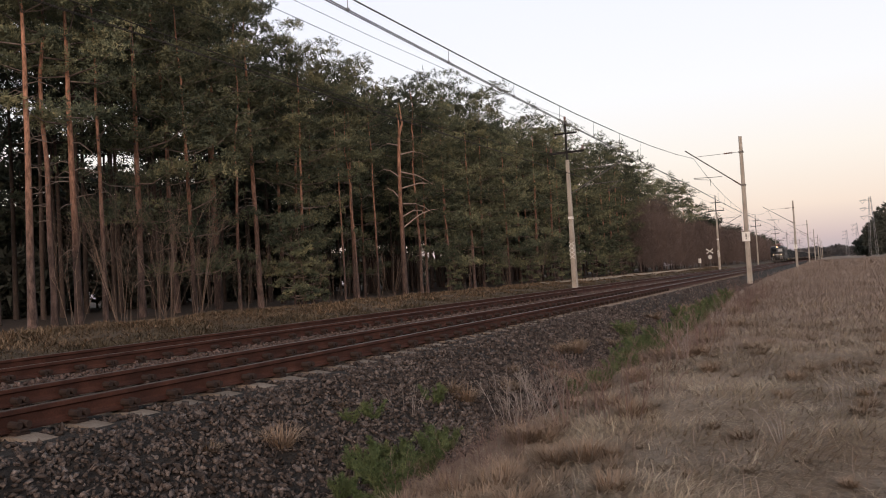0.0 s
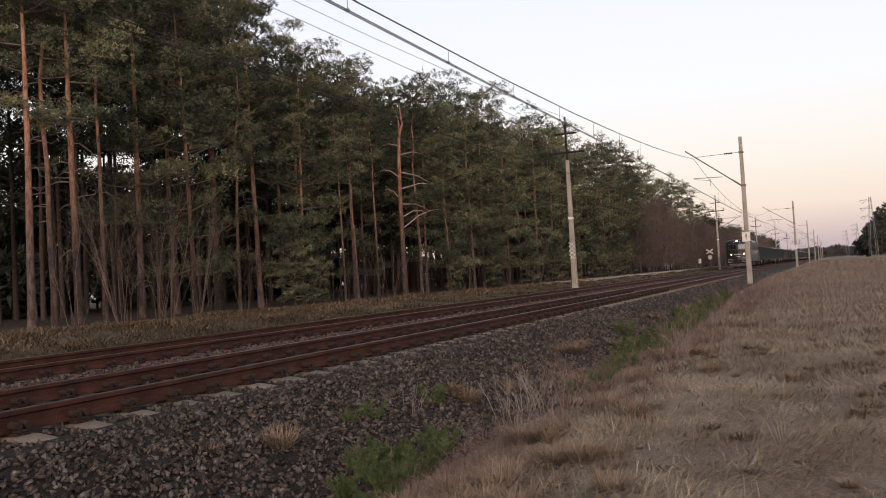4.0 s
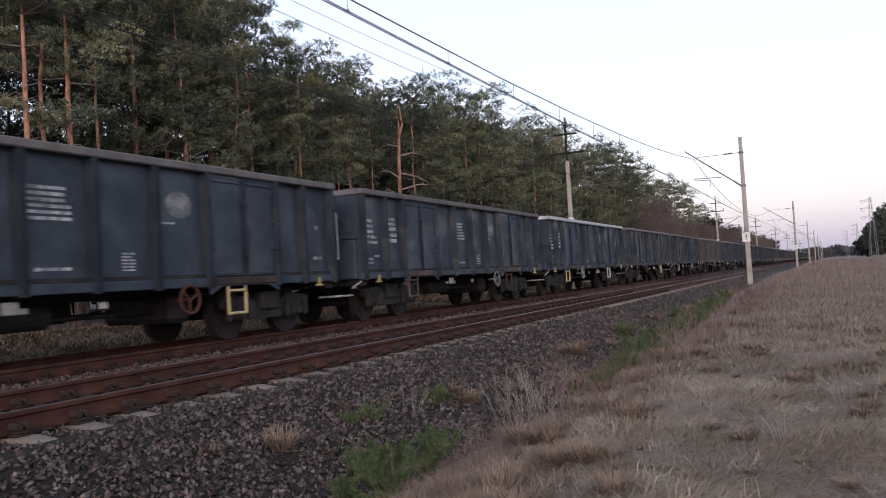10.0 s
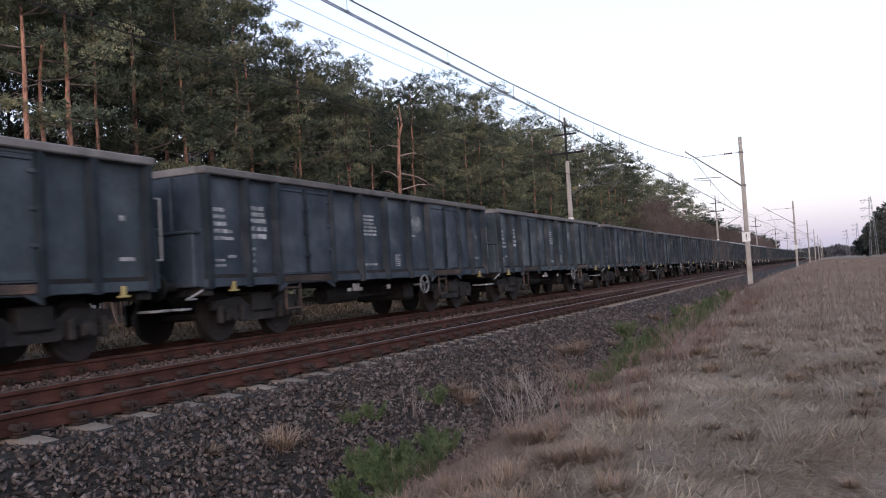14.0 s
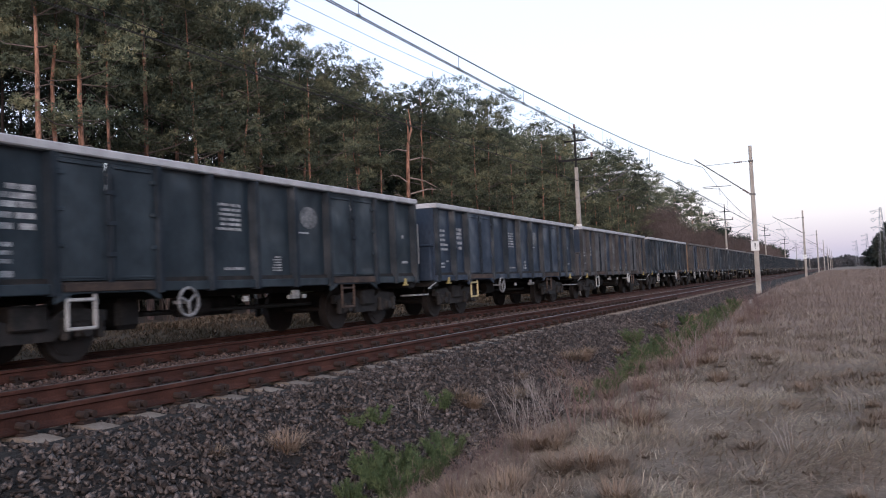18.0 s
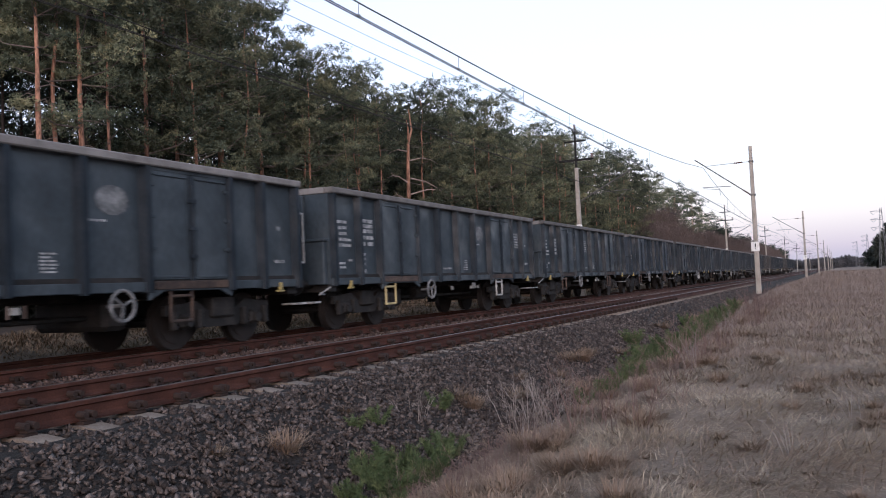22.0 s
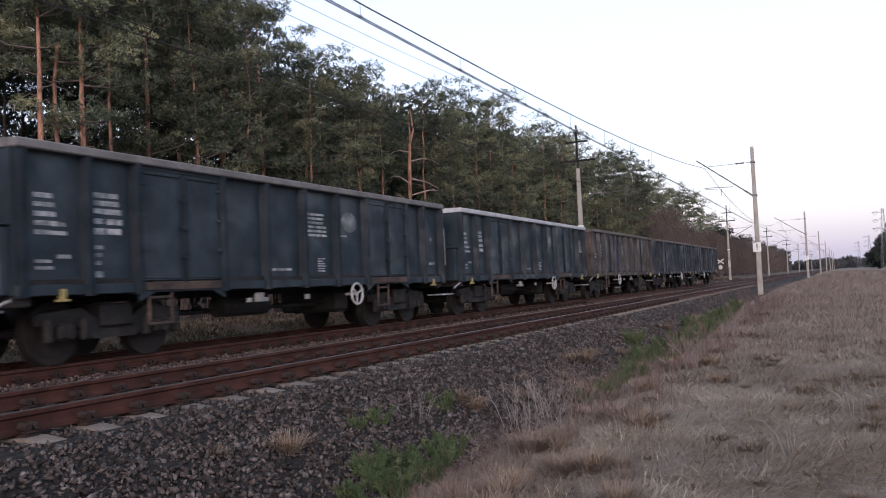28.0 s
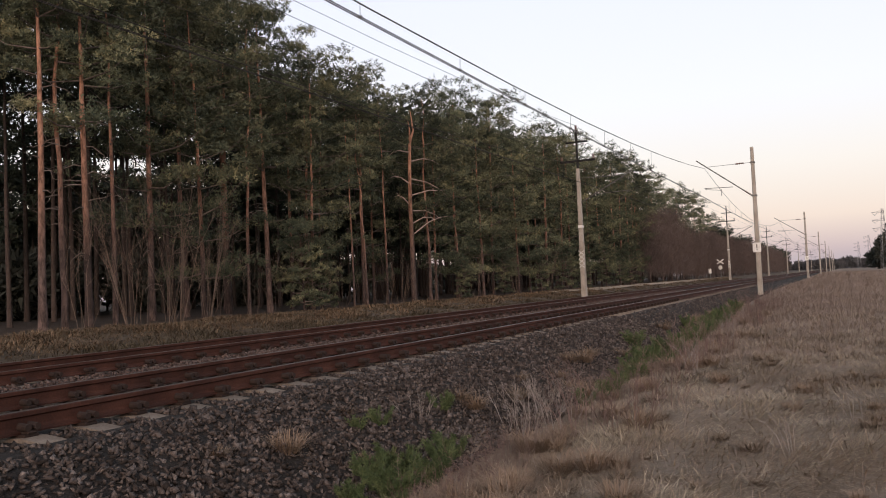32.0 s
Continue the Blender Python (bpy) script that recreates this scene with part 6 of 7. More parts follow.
        for s in (-1, 1):
            part("sand_box", boxed(c - 1.25 if c < -8 else c + 0.75, c - 0.65 if c < -8 else c + 1.35, s * 1.4 - 0.08, s * 1.4 + 0.08, 0.36, 0.80, 0.03), M_DARKSTEEL, t)
    part("battery_box", boxed(-9.55, -6.95, -1.3, 1.3, 0.2, 0.83, 0.04), M_DARKSTEEL, t)
    return t


LOCO = build_loco()


# ---- ballast stones ----
def ballast_top(y):
    return np.interp(y, [3.75, 4.5, 5.3, 5.55, 12.3, 12.6, 13.4], [-0.95, -0.62, -0.29, -0.235, -0.235, -0.3, -0.7])


def stones_np(x, y, z, size, r):
    """Angular stones: eight-faced lumps, turned and squashed at random."""
    n = len(x)
    o = np.array([(1, 0, 0), (-1, 0, 0), (0, 1, 0), (0, -1, 0), (0, 0, 1), (0, 0, -1)], float)
    v = o[None] * r.uniform(0.55, 1.15, (n, 6, 1)) + r.normal(size=(n, 6, 3)) * 0.22
    v *= np.stack([r.uniform(0.95, 1.25, n), r.uniform(0.6, 0.95, n), r.uniform(0.42, 0.75, n)], 1)[:, None, :]
    q = r.normal(size=(n, 4))
    q /= np.linalg.norm(q, axis=1, keepdims=True)
    w, a, b, c = q.T
    R = np.stack([1 - 2 * (b * b + c * c), 2 * (a * b - w * c), 2 * (a * c + w * b), 2 * (a * b + w * c), 1 - 2 * (a * a + c * c), 2 * (b * c - w * a), 2 * (a * c - w * b), 2 * (b * c + w * a), 1 - 2 * (a * a + b * b)], 1).reshape(n, 3, 3)
    v = np.einsum("nij,nkj->nki", R, v) * size[:, None, None] + np.stack([x, y, z], 1)[:, None, :]
    f = np.array([(0, 2, 4), (2, 1, 4), (1, 3, 4), (3, 0, 4), (2, 0, 5), (1, 2, 5), (3, 1, 5), (0, 3, 5)])
    F = (f[None] + 6 * np.arange(n)[:, None, None]).reshape(-1, 3)
    return v.reshape(-1, 3), F


def build_stones():
    r = np.random.RandomState(21)
    chunks = []
    for x0, x1, y0, y1, dens, lo, hi in ((3, 12, 3.35, 6.12, 640, 0.023, 0.049), (12, 24, 3.5, 6.12, 380, 0.028, 0.055), (24, 60, 3.9, 5.75, 80, 0.035, 0.07), (60, 110, 4.2, 5.75, 12, 0.05, 0.09), (-6, 3, 3.5, 5.7, 50, 0.025, 0.05)):
        n = int((x1 - x0) * (y1 - y0) * dens)
        x, y = r.uniform(x0, x1, n), r.uniform(y0, y1, n)
        z = np.maximum(ballast_top(y), ground_z(x, y)) + r.uniform(-0.01, 0.036, n) - np.where(y > 5.45, 0.018, 0)
        off = np.abs((x - 4.797 + 0.3) % 0.6 - 0.3)
        keep = (y < 5.58) | (off > 0.175)
        x, y, z = x[keep], y[keep], z[keep]
        n = len(x)
        chunks.append(stones_np(x, y, z, r.uniform(lo, hi, n) * r.uniform(0.8, 1.15, n), r))
    v, f = join_np(chunks)
    tagged(arrays("ballast_stones", v, f, M_BALLAST, BED), "loose angular grey ballast stones", kind="stuff")
    chunks = []
    for x0, x1, y0, y1, dens, lo, hi in ((3, 16, 7.85, 10.05, 300, 0.028, 0.055), (16, 60, 7.85, 10.05, 70, 0.04, 0.075), (2, 30, 6.35, 7.55, 70, 0.025, 0.045), (2, 40, 10.4, 11.5, 40, 0.03, 0.05), (4, 40, 11.8, 12.9, 40, 0.03, 0.05)):
        n = int((x1 - x0) * (y1 - y0) * dens)
        x, y = r.uniform(x0, x1, n), r.uniform(y0, y1, n)
        z = ballast_top(y) + r.uniform(-0.01, 0.045, n)
        chunks.append(stones_np(x, y, z, r.uniform(lo, hi, n), r))
    v, f = join_np(chunks)
    tagged(arrays("track_stones", v, f, M_RUSTSTONE, BED), "rust-stained ballast stones between the tracks", kind="stuff")


build_stones()


# ---- grass ----
def blades_np(x, y, z, length, width, lie, r, toward=None):
    """Bent blades of two leaves each: a quad and a tip."""
    n = len(x)
    a = r.uniform(0, 2 * math.pi, n) if toward is None else toward + r.normal(size=n) * 0.7
    up = np.clip(lie + r.normal(size=n) * 0.22, 0.03, 1.3)
    d = np.stack([np.cos(a) * np.cos(up), np.sin(a) * np.cos(up), np.sin(up)], 1)
    s = np.stack([-np.sin(a), np.cos(a), np.zeros(n)], 1) * (width / 2)[:, None]
    p = np.stack([x, y, z], 1)
    m = p + d * (length * 0.55)[:, None]
    t = m + (d * np.array([1, 1, 0.45]) - np.array([0, 0, 0.12])) * (length * 0.5)[:, None]
    V = np.stack([p - s, p + s, m + s * 0.8, m - s * 0.8, t], 1).reshape(-1, 3)
    f = np.array([(0, 1, 2), (0, 2, 3), (3, 2, 4)])
    return V, (f[None] + 5 * np.arange(n)[:, None, None]).reshape(-1, 3)


def clumpy(x, y, k, seed):
    """A field of 0..1 that makes the grass grow in patches."""
    return 0.5 + 0.25 * (np.sin(x * k + 1.3 * np.sin(y * k * 0.8 + seed)) + np.sin(y * k * 1.3 + 1.7 * np.sin(x * k * 0.6 + seed * 2)))


M_BANKGRASS = mat("bank_straw", [(0.13, 0.088, 0.056), (0.235, 0.168, 0.108)], 0.8, 7, 0.9, bump=0, island=0.3, spec=0.15)
M_WEED = mat("bank_weed", [(0.055, 0.046, 0.030), (0.12, 0.095, 0.063)], 0.8, 9, 0.9, bump=0, island=0.35, spec=0.2)

M_SCRUB = mat("purplish_scrub", [(0.13, 0.085, 0.075), (0.22, 0.155, 0.135)], 3, 30, 0.9, bump=0.2, vary=0.25)


def build_meadow():
    r = np.random.RandomState(33)
    straw, brown, tall = [], [], []
    tri = np.array([(0, 1, 2), (0, 2, 3), (3, 2, 4)])
    for x0, x1, side0, side1, n, lo, hi, w in ((3.6, 9, -1.0, 3.9, 74000, 0.10, 0.28, 0.005), (9, 20, -1.9, 3.9, 78000, 0.12, 0.30, 0.0065), (20, 45, -3.6, 4.0, 60000, 0.14, 0.32, 0.0085), (45, 140, -11, 4.2, 76000, 0.2, 0.42, 0.013),
                                               (140, 300, -24, 4.2, 22000, 0.3, 0.6, 0.06), (-8, 30, -14, -1.2, 12000, 0.15, 0.4, 0.02), (-6, 3.6, -3.5, 3.9, 16000, 0.1, 0.28, 0.008)):
        x = r.uniform(x0, x1, n)
        edge = np.maximum(side0, -0.075 * x - 0.5) if x0 > 0 and x1 < 50 else side0
        y = edge + (side1 - edge) * r.uniform(0, 1, n)
        c = clumpy(x, y, 2.6, 1.0)
        # the sward thins out in tufts towards the ditch
        fade = np.clip((3.35 + 0.9 * (clumpy(x, y, 3.4, 8.0) - 0.5) - y) / 0.8, 0, 1)
        keep = r.uniform(0, 1, n) < fade * np.where(x < 20, 0.6 + 0.4 * c, 1.0)
        x, y, c = x[keep], y[keep], c[keep]
        far = np.clip((x - 10) / 22, 0, 1)
        L = r.uniform(lo, hi, len(x)) * (0.85 + 0.35 * c * (1 - far) + 0.25 * far)
        b = blades_np(x, y, ground_z(x, y) - 0.01, L, w * r.uniform(0.6, 1.4, len(x)), 0.13 + 0.22 * c * (1 - far) + 0.6 * far, r, np.where(r.uniform(0, 1, len(x)) < 0.3 + far, r.uniform(0, 6.3, len(x)), clumpy(x, y, 0.9, 3.0) * 7 + c * 2))
        patch = np.clip((clumpy(x, y, 1.25, 5.0) * 0.6 + clumpy(x, y, 4.1, 2.0) * 0.4 - 0.45) * 3.0, 0, 1)
        u = r.uniform(0, 1, len(x))
        kind = np.where(u < 0.08 + 0.90 * far * (0.75 + 0.25 * patch), 2, np.where(u > 0.93 - 0.42 * patch, 1, 0))
        for want, dest in ((0, straw), (1, brown), (2, tall)):
            idx = np.nonzero(kind == want)[0]
            V = b[0].reshape(-1, 5, 3)[idx].reshape(-1, 3)
            dest.append((V, (tri[None] + 5 * np.arange(len(idx))[:, None, None]).reshape(-1, 3)))
    # brown litter on the slope of the ditch
    n = 16000
    x, y = r.uniform(3.6, 16, n), 2.9 + 0.95 * r.uniform(0, 1, n)
    V, F = blades_np(x, y, ground_z(x, y) - 0.005, r.uniform(0.05, 0.16, n), 0.005 * r.uniform(0.6, 1.4, n), np.full(n, 0.3), r)
    brown.append((V, F))
    # upright stalks that stand over the sward
    for x0, x1, n, h, w in ((4.5, 14, 2600, 0.3, 0.003), (14, 30, 9000, 0.42, 0.0035), (30, 75, 14000, 0.6, 0.007)):
        x = r.uniform(x0, x1, n)
        y = np.maximum(-0.11 * x - 1.0, -9) + (3.4 + np.maximum(0.11 * x + 1.0, 0)) * r.uniform(0, 1, n)
        keep = r.uniform(0, 1, n) < 0.25 + 0.75 * clumpy(x, y, 0.8, 6.0) * np.clip(0.35 + (y + 0.05 * x) / 3.5, 0.2, 1)
        x, y = x[keep], y[keep]
        tall.append(blades_np(x, y, ground_z(x, y) - 0.01, h * r.uniform(0.5, 1.2, len(x)), w * r.uniform(0.6, 1.4, len(x)), np.full(len(x), 1.15), r))
    for chunks, name, m, label in ((straw, "dry_grass", M_STRAW, "matted pale dry grass of the meadow"), (brown, "brown_grass", M_STRAW2, "brown withered grass of the meadow"), (tall, "tall_grass", M_HAZE, "tall pinkish-brown withered grass of the meadow")):
        v, f = join_np(chunks)
        tagged(arrays(name, v, f, m), label, "grass", kind="stuff")
    # strip on the forest side
    chunks, dark = [], []
    for x0, x1, n, w in ((8, 26, 52000, 0.015), (26, 60, 34000, 0.026), (60, 150, 16000, 0.06)):
        x, y = r.uniform(x0, x1, n), r.uniform(13.0, 19.0, n)
        c = clumpy(x, y, 1.5, 2.0)
        L = r.uniform(0.12, 0.30, n) * (0.5 + 0.8 * c) * np.where(y > 18.2, 0.6, 1.0)
        V, F = blades_np(x, y, ground_z(x, y) - 0.01, L, w * r.uniform(0.6, 1.4, n), 0.45 + 0.35 * c, r)
        sel = r.uniform(0, 1, n) < np.where(y < 14.6 + clumpy(x, y, 0.8, 4.0) * 1.6, 0.90, 0.38)
        T = F.reshape(n, 3, 3)
        chunks.append((V, T[~sel].reshape(-1, 3)))
        dark.append((V, T[sel].reshape(-1, 3)))
    for ch, name, m, label in ((chunks, "bank_grass", M_BANKGRASS, "tall dry grass on the bank before the forest"), (dark, "bank_weeds", M_WEED, "dark brown weeds at the foot of the bank")):
        v, f = join_np(ch)
        tagged(arrays(name, v, f, m), label, "grass", kind="stuff")


build_meadow()


# ---- single plants ----
def make_tussock(seed, n, length, width, lie, material, name, label, spread=0.12):
    r = np.random.RandomState(seed)
    a, q = r.uniform(0, 2 * math.pi, n), spread * np.sqrt(r.uniform(0, 1, n))
    v, f = blades_np(q * np.cos(a), q * np.sin(a), np.full(n, -0.02), length * r.uniform(0.5, 1.15, n), width * r.uniform(0.6, 1.3, n), np.full(n, lie), r, a)
    return tagged(arrays(name, v, f, material), label, "grass", "tussocks" if "tussock" in name else "")


TUSS = [make_tussock(51, 420, 0.36, 0.006, 0.75, M_STRAW2, "straw_tussock", "rounded tussock of light brown grass"),
        make_tussock(52, 360, 0.30, 0.006, 0.60, M_TUSS, "brown_tussock", "rounded tussock of brown withered grass")]
SPOTS_T = [(6.34, 4.63, 0, 1.15), (5.64, 4.85, 1, 0.7), (6.6, 2.72, 0, 1.1), (6.2, 2.35, 0, 1.2), (6.0, 1.95, 1, 1.1), (5.6, 1.4, 0, 0.9), (6.9, 2.2, 0, 1.0), (7.4, 2.6, 1, 1.2), (12.0, 3.05, 0, 1.0), (14.9, 4.55, 1, 1.6), (15.4, 4.4, 0, 1.4),
           (16.2, 4.5, 1, 1.4), (19.6, 4.42, 1, 1.8), (10.0, 4.55, 1, 1.2), (9.9, 4.3, 0, 1.1), (11.2, 4.2, 1, 1.3), (13.0, 3.9, 1, 1.4), (24.0, 4.5, 1, 2.0), (28.5, 4.2, 0, 2.0), (8.6, 2.7, 0, 1.1), (9.6, 2.4, 0, 1.0), (10.8, 2.2, 1, 1.0), (7.8, 4.9, 1, 0.6),
           (6.9, 4.2, 1, 0.7), (12.6, 1.6, 0, 1.0), (15.0, 1.2, 1, 1.1), (17.0, 2.2, 0, 1.2), (20.0, 1.6, 1, 1.4), (25.0, 2.4, 0, 1.6), (13.4, 4.25, 1, 1.2), (17.6, 4.2, 1, 1.5), (12.2, 4.5, 1, 1.0), (33, 4.2, 1, 2.2), (38, 3.9, 0, 2.4)]
edge_r = random.Random(19)
SPOTS_T += [(4.7, 2.9, 1, 1.1), (4.9, 2.6, 0, 1.2), (5.1, 3.1, 1, 1.0), (5.3, 2.8, 0, 1.2), (5.5, 3.0, 1, 1.1), (5.7, 2.6, 0, 1.2), (5.0, 2.3, 0, 1.1), (5.9, 3.0, 0, 0.9), (6.3, 3.05, 1, 1.1), (4.5, 2.5, 1, 1.1), (5.3, 2.4, 1, 1.0)]
for i in range(46):
    x = 4.6 + 26 * edge_r.random() ** 1.6
    SPOTS_T.append((x, edge_r.uniform(1.9, 3.5), edge_r.choice([0, 0, 1]), edge_r.uniform(0.8, 1.3) * (1 + x * 0.02)))
for i in range(70):
    x = 4.4 + 12 * edge_r.random() ** 1.3
    SPOTS_T.append((x, edge_r.uniform(-0.09 * x - 0.6, 2.4), edge_r.choice([0, 1, 1]), edge_r.uniform(0.35, 0.75) * (1 + x * 0.02)))
for i, (x, y, k, s) in enumerate(SPOTS_T):
    put(TUSS[k], x, y, i * 53, s * 0.82, first=i in (0, 1), z=float(max(ground_z(x, y), ballast_top(y) if y > 3.75 else -9)))


def make_weed(seed, stems, height, label, name="green_weed", leaf=0.06, width=0.008, blades=15, material=M_GREEN):
    """Feathery green weed: leaning stems beset with narrow leaves."""
    r = np.random.RandomState(seed)
    t = thing(name, label, "plant", "green weeds by the ballast")
    st, cs, ws = [], [], []
    for i in range(stems):
        a = r.uniform(0, 2 * math.pi)
        h = height * r.uniform(0.55, 1.1)
        p0 = np.array([math.cos(a), math.sin(a), 0]) * 0.1 * r.uniform(0, 1)
        tip = p0 + np.array([math.cos(a) * 0.55, math.sin(a) * 0.55, 0.9]) * h
        st.append(tube_np([p0 - (0, 0, 0.03), (p0 + tip) / 2 + (0, 0, 0.05 * h), tip], [0.006, 0.004, 0.001], 4))
        m = int(h / 0.028)
        w = np.linspace(0.12, 1.0, m)
        cs.append(p0 + (tip - p0) * w[:, None] + r.normal(size=(m, 3)) * 0.012)
        ws.append(np.tile((tip - p0) / np.linalg.norm(tip - p0), (m, 1)))
    v, f = join_np(st)
    tagged(arrays("stem_tuft", v, f, material, t), kind="stuff")
    v, f = needles(np.concatenate(cs), np.concatenate(ws), r, blades, leaf, width, 0.25)
    tagged(arrays("foliage", v, f, material, t), kind="stuff")
    return t


WEEDS = [make_weed(61, 20, 0.42, "bushy feathery green weed at the foot of the ballast"), make_weed(62, 14, 0.30, "low green weed growing between ballast stones")]
SPOTS_W = [(7.0, 3.82, 0, 1.15), (7.93, 4.55, 1, 0.95), (6.3, 3.65, 0, 1.0), (6.6, 3.95, 0, 0.9), (7.3, 3.5, 0, 1.05), (7.8, 3.65, 0, 1.0), (6.1, 3.35, 0, 1.1), (6.75, 3.4, 0, 1.15), (7.55, 4.6, 1, 0.7), (9.28, 4.45, 1, 1.1), 
           (11.6, 3.3, 0, 0.9), (12.2, 3.1, 1, 1.2), (12.8, 3.2, 0, 0.9), (15.4, 3.5, 0, 1.1), (16.4, 3.4, 0, 1.2), (17.3, 3.3, 0, 1.1), (18.5, 3.3, 0, 1.3), (20.0, 3.2, 0, 1.3), (21.0, 3.1, 0, 1.4), (22.4, 3.2, 0, 1.3), (24.5, 3.3, 0, 1.4), (27.0, 3.4, 0, 1.5), (29.5, 3.4, 0, 1.6), (32.0, 3.5, 0, 1.6), (19.4, 4.3, 1, 1.6), (26.0, 4.1, 0, 1.3), (35.0, 3.6, 0, 1.6),
           (5.6, 3.2, 0, 1.0), (5.9, 3.7, 0, 0.8), (13.8, 3.3, 0, 1.0), (14.6, 3.2, 1, 1.3), (16.0, 3.0, 1, 1.4), (17.0, 3.6, 1, 1.5), (18.0, 2.9, 1, 1.5), (19.0, 3.5, 1, 1.6), (20.6, 3.5, 1, 1.6), (21.8, 3.4, 0, 1.2), (23.4, 3.2, 1, 1.8), (25.6, 3.4, 1, 1.9), (28.2, 3.3, 1, 2.0)]
for i, (x, y, k, s) in enumerate(SPOTS_W):
    s *= 1.0 if x < 11 else 1.1
    w = WEEDS[k] if i < 2 else copy_thing(WEEDS[k], Matrix.Identity(4))
    w.matrix_basis = pose(x, y, float(max(ground_z(x, y), ballast_top(y) if y > 3.75 else -9)), 0, 0, i * 67) @ Matrix.Scale(s * 0.68, 4)

DRY = [make_brush(71, 0.68, 8, 0.62, "dead_herb", "dead grey branching herb stalks in the dry grass", M_TWIG, 12, "dead herbs", True), make_brush(72, 0.5, 6, 0.45, "dead_herb", "dead grey branching herb stalks in the dry grass", M_TWIG, 9, "dead herbs", True)]
for i, (x, y, k, s) in enumerate([(9.36, 3.5, 0, 1.0), (10.2, 3.5, 1, 1.1), (10.7, 3.6, 0, 0.9), (9.0, 3.2, 1, 1.0), (9.7, 3.1, 0, 0.95), (8.5, 3.2, 1, 0.8), (13.66, 1.95, 1, 1.2), (16.5, 2.6, 0, 0.6), (18.2, 2.4, 1, 0.7), (11.6, 3.9, 1, 0.9), (23, 2.6, 0, 0.7), (20, 2.2, 1, 0.7), (7.3, 0.3, 1, 0.8), (9.2, -0.2, 1, 0.9), (26, 2.8, 0, 0.7)]):
    put(DRY[k], x, y, i * 61, s, first=i < 2)
put(DRY[0], 8.6, 4.45, 40, 0.6, z=-0.68)
SCRUB = make_brush(73, 0.6, 11, 0.5, "dry_scrub", "low purplish-brown leafless scrub along the ditch", M_SCRUB, 10, "ditch scrub", True)
for i in range(26):
    put(SCRUB, edge_r.uniform(4.4, 9.5), edge_r.uniform(2.6, 3.3), edge_r.uniform(0, 360), edge_r.uniform(0.3, 0.55), first=i == 0)
for i in range(28):
    x = 8.5 + 30 * edge_r.random() ** 1.3
    put(SCRUB, x, edge_r.uniform(1.8, 2.9), edge_r.uniform(0, 360), edge_r.uniform(0.6, 1.15) * (1 + x * 0.012))


# ---- beyond the line ----
def build_crossing():
    x, y = 135.0, 15.9
    t = thing("crossing_sign", "level-crossing sign with a white cross above a round disc", "road sign", at=pose(x, y, 0.0, 0, 0, -20))
    part("pole", rods(((0, 0, -0.3), (0, 0, 2.9)), r=0.05, seg=8), M_STEEL, t)
    for a in (32, -32):
        m = Matrix.Translation((-0.08 - 0.012 * (a > 0), 0, 2.65)) @ Euler((radians(a), 0, 0)).to_matrix().to_4x4()
        part("cross_arm", boxed(-0.012, 0.012, -0.65, 0.65, -0.09, 0.09, 0.004, m), M_WHITE, t, "white cross arm")
    disc = part("disc", rod(bmesh.new(), (-0.07, 0, 1.75), (-0.10, 0, 1.75), 0.42, 0.42, 24), M_STEEL, t)
    part("face", rod(bmesh.new(), (-0.101, 0, 1.75), (-0.106, 0, 1.75), 0.32, 0.32, 24), M_WHITE, disc, "pale round face")
    p = thing("marker_post", "short grey marker post with a pale plate", "post", at=pose(128.0, 16.6, 0.0))
    part("post", boxed(-0.07, 0.07, -0.07, 0.07, -0.3, 1.3, 0.01), M_STEEL, p)
    part("plate", boxed(-0.1, -0.08, -0.2, 0.2, 0.9, 1.6, 0.01), M_WHITE, p)


build_crossing()


# pale strip added to stand for the lit edge of the bank
def build_lit_edge():
    xs = np.arange(54, 160, 3.0)
    V, F = [], []
    for i, x in enumerate(xs):
        w = 0.9 + 0.25 * math.sin(x * 0.31)
        for s in (-w, 0, w):
            V.append((x, 17.3 + 0.5 * math.sin(x * 0.05) + s, float(ground_z(x, 17.3 + s)) + 0.09 - abs(s) * 0.03))
        if i:
            k = 3 * i
            F += [(k - 3, k, k + 1, k - 2), (k - 2, k + 1, k + 2, k - 1)]
    o = arrays("sandy_path", V, F, mat("sand", [(0.28, 0.23, 0.17), (0.42, 0.36, 0.28)], 1.5, 20, 0.95, bump=0.4))
    tagged(o, "pale strip painted for the lit grassy edge of the bank", "path", kind="structure")


build_lit_edge()
# far foliage colour, greyed slightly for distance haze
M_FARWOOD = mat("far_foliage", [(0.045, 0.05, 0.042), (0.075, 0.08, 0.068)], 0.1, 1.0, 0.9, bump=0, island=0.3, spec=0.1)
# paler and greyer: the haze of distance is put into the colour
M_HORIZON_HAZE = mat("misty_far_foliage", [(0.085, 0.086, 0.092), (0.12, 0.118, 0.122)], 0.1, 1.0, 0.9, bump=0, island=0.15, spec=0.05)
# steel grey made paler, with distance haze painted into it
M_PYLON = mat("pylon_steel", [(0.20, 0.205, 0.215), (0.27, 0.27, 0.28)], 1, 8, 0.6, metal=0.3, bump=0)


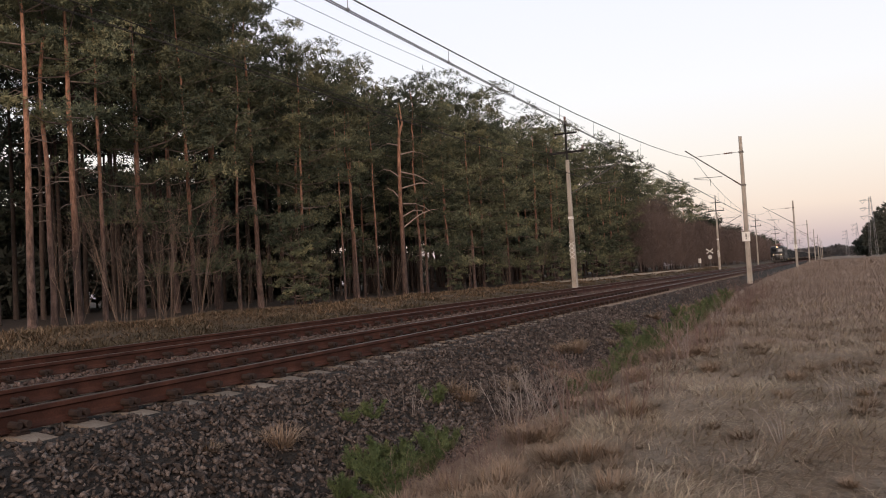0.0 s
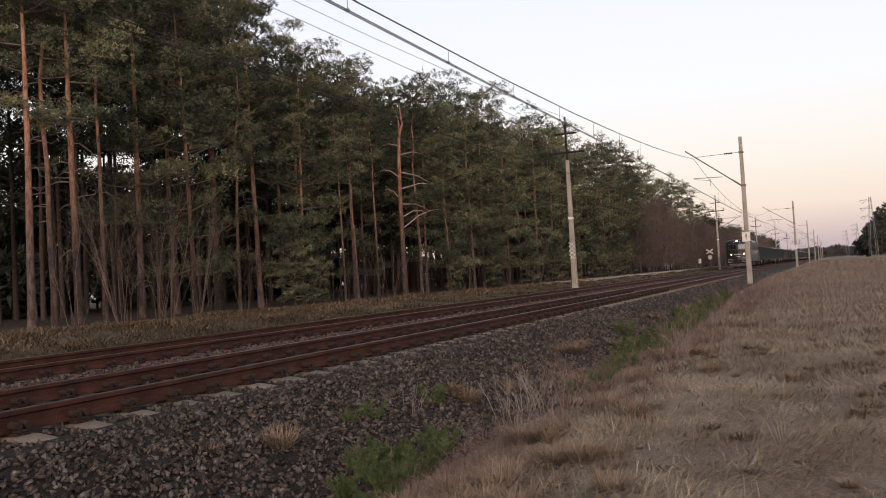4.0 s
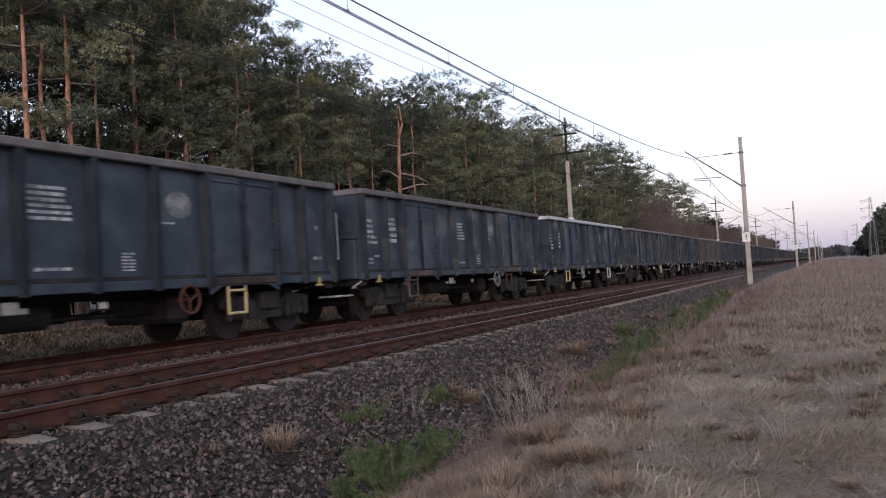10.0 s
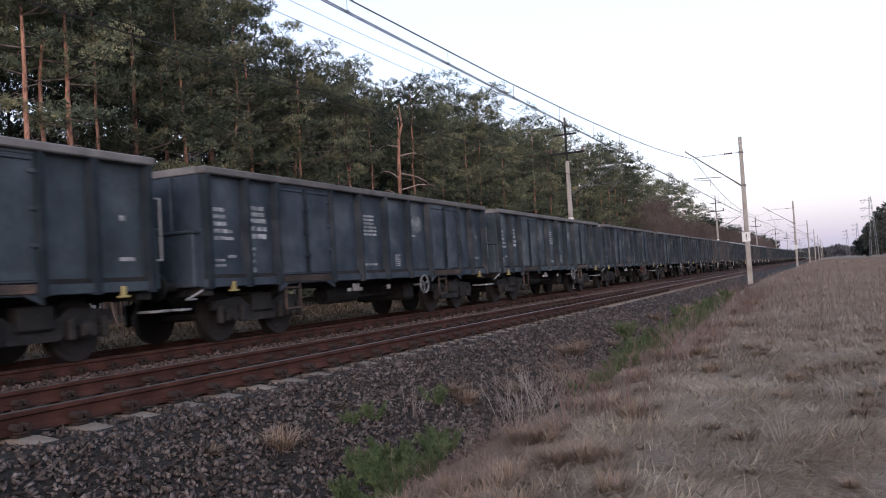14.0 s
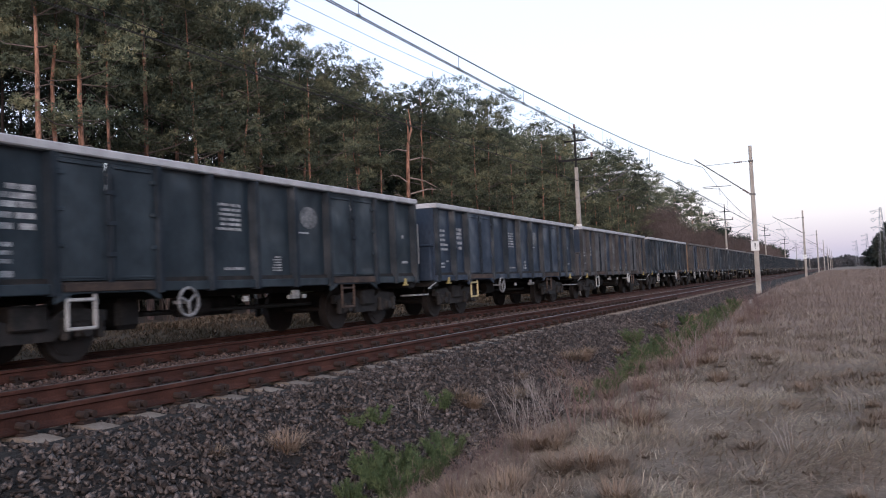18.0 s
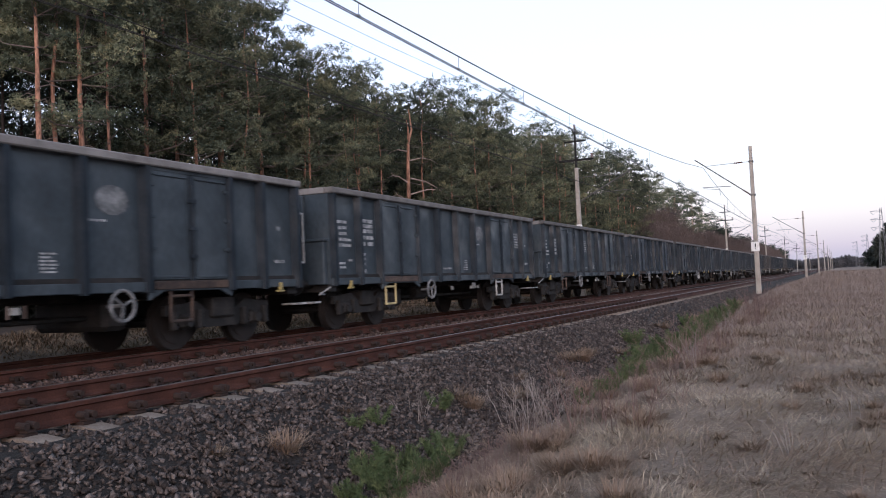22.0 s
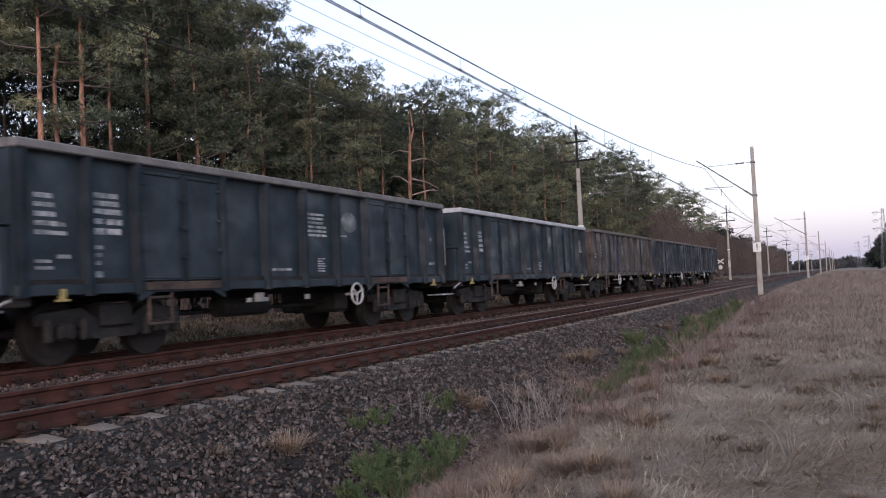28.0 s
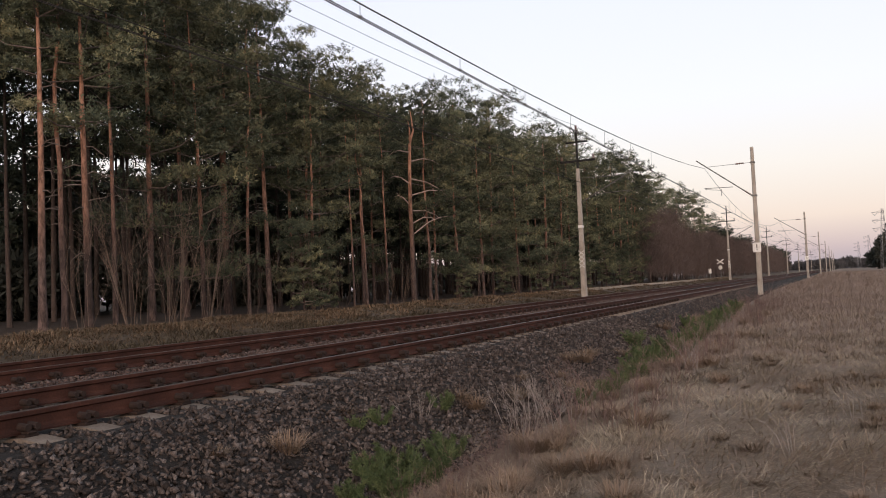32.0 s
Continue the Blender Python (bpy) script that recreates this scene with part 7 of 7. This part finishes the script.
def far_wood(name, label, spots, r, leaf, count=240, material=M_FARWOOD):
    """A distant wood as one mass of leaf clumps with an uneven top."""
    C, W = [], []
    for x, y, h, w in spots:
        u = r.normal(size=(count, 3))
        u /= np.linalg.norm(u, axis=1, keepdims=True)
        u *= r.uniform(0.5, 1.0, (count, 1))
        C.append(np.array([x, y, h * 0.5]) + u * np.array([w, w, h * 0.5]))
        W.append(u)
    v, f = needles(np.concatenate(C), np.concatenate(W), r, 6, leaf, leaf * 0.45, 0.2)
    return tagged(arrays(name, v, f, material), label, "woods", kind="stuff")


def build_distance():
    r = np.random.RandomState(81)
    spots = [(450 + r.uniform(-20, 60), -19 - i * 2.0 + r.uniform(-1.5, 1.5), r.uniform(20, 27) * min(1.0, 0.35 + i * 0.16), r.uniform(4, 6)) for i in range(26)]
    far_wood("far_wood", "dark stand of trees beyond the meadow", spots, r, 1.6, 260)
    spots = [(1150 + r.uniform(-60, 60), 60 - i * 6.5, r.uniform(7, 15), r.uniform(6, 9)) for i in range(38)]
    far_wood("far_wood", "low line of woods on the horizon", spots, r, 2.2, 200, M_HORIZON_HAZE)
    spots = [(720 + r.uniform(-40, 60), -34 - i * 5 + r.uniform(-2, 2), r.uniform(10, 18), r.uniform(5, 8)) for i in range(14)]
    far_wood("far_wood", "low line of woods on the horizon", spots, r, 1.6, 240, M_HORIZON_HAZE)
    spots = [(80 + i * 5.5, 74 + 3 * (i % 3), r.uniform(4.5, 7), 4.5) for i in range(62)]
    thick = [(14 + i * 3.0, 48 + 3 * (i % 3), r.uniform(8.0, 11.5), 3.6) for i in range(22)] + [(20 + i * 3, 38 + 2 * (i % 3), r.uniform(2.2, 4.4), 2.4) for i in range(14)]
    far_wood("undergrowth", "dark undergrowth deep in the forest", thick, r, 0.6, 420)
    far_wood("undergrowth", "dark undergrowth deep in the forest", spots, r, 1.5, 70)

    def pylon(x, y, h):
        t = thing("lattice_pylon", "tall steel lattice pylon beyond the meadow", "pylon", "pylons", pose(x, y, -0.5, 0, 0, 15))
        b, top = h * 0.06, h * 0.013
        legs = [((sx * b, sy * b, 0), (sx * top, sy * top, h)) for sx in (-1, 1) for sy in (-1, 1)]
        for a, c in legs:
            part("leg", rods((a, c), r=h * 0.0026, seg=5), M_PYLON, t)
        ends = []
        for k in range(9):
            z0, z1 = h * k / 9, h * (k + 1) / 9
            w0, w1 = b + (top - b) * k / 9, b + (top - b) * (k + 1) / 9
            for q in (-1, 1):
                ends += [((-w0, q * w0, z0), (w1, q * w1, z1)), ((w0, q * w0, z0), (-w1, q * w1, z1)), ((q * w0, -w0, z0), (q * w1, w1, z1))]
        part("lattice", rods(*ends, r=h * 0.0010, seg=4), M_PYLON, t)
        for z in (0.66, 0.80, 0.93):
            arm = part("crossarm", rods(((0, -h * 0.02, h * z), (0, h * 0.17, h * z + h * 0.01)), ((0, 0, h * z + h * 0.035), (0, h * 0.17, h * z + h * 0.01)), r=h * 0.0028, seg=5), M_PYLON, t)
            part("insulator", rods(((0, h * 0.16, h * z), (0, h * 0.12, h * z - h * 0.04)), ((0, h * 0.08, h * z), (0, h * 0.12, h * z - h * 0.04)), r=h * 0.0028, seg=5), M_PYLON, arm)
    pylon(430, -21.2, 27.5)
    pylon(820, -28.5, 29)
    pylon(1020, -25, 29)


build_distance()


# ---- the train rolls ----
def motions():
    """The train rolls along the farther track at a steady speed."""
    def gone(s):
        return SPEED * (s - 9) + float(np.interp(s, [9.5, 18, 25, 28], [0, 0.42, 0.42, 0.28]))

    def rows(x_at_9, turn=Matrix.Identity(4)):
        return [(s, lane(x_at_9 - gone(s), FAR) @ turn) for s in (0, 2, 4, 6, 8, 10, 12, 14, 16, 18, 20, 22, 24, 26, 28, 30, 32)]
    walk(LOCO, rows(LOCO_REAR))
    for i, w in enumerate(WAGONS):
        walk(w, rows(LOCO_REAR + 8.21 + 14.04 * i, pose(0, 0, 0, 0, 0, 180 if i in TURNED else 0)))


motions()
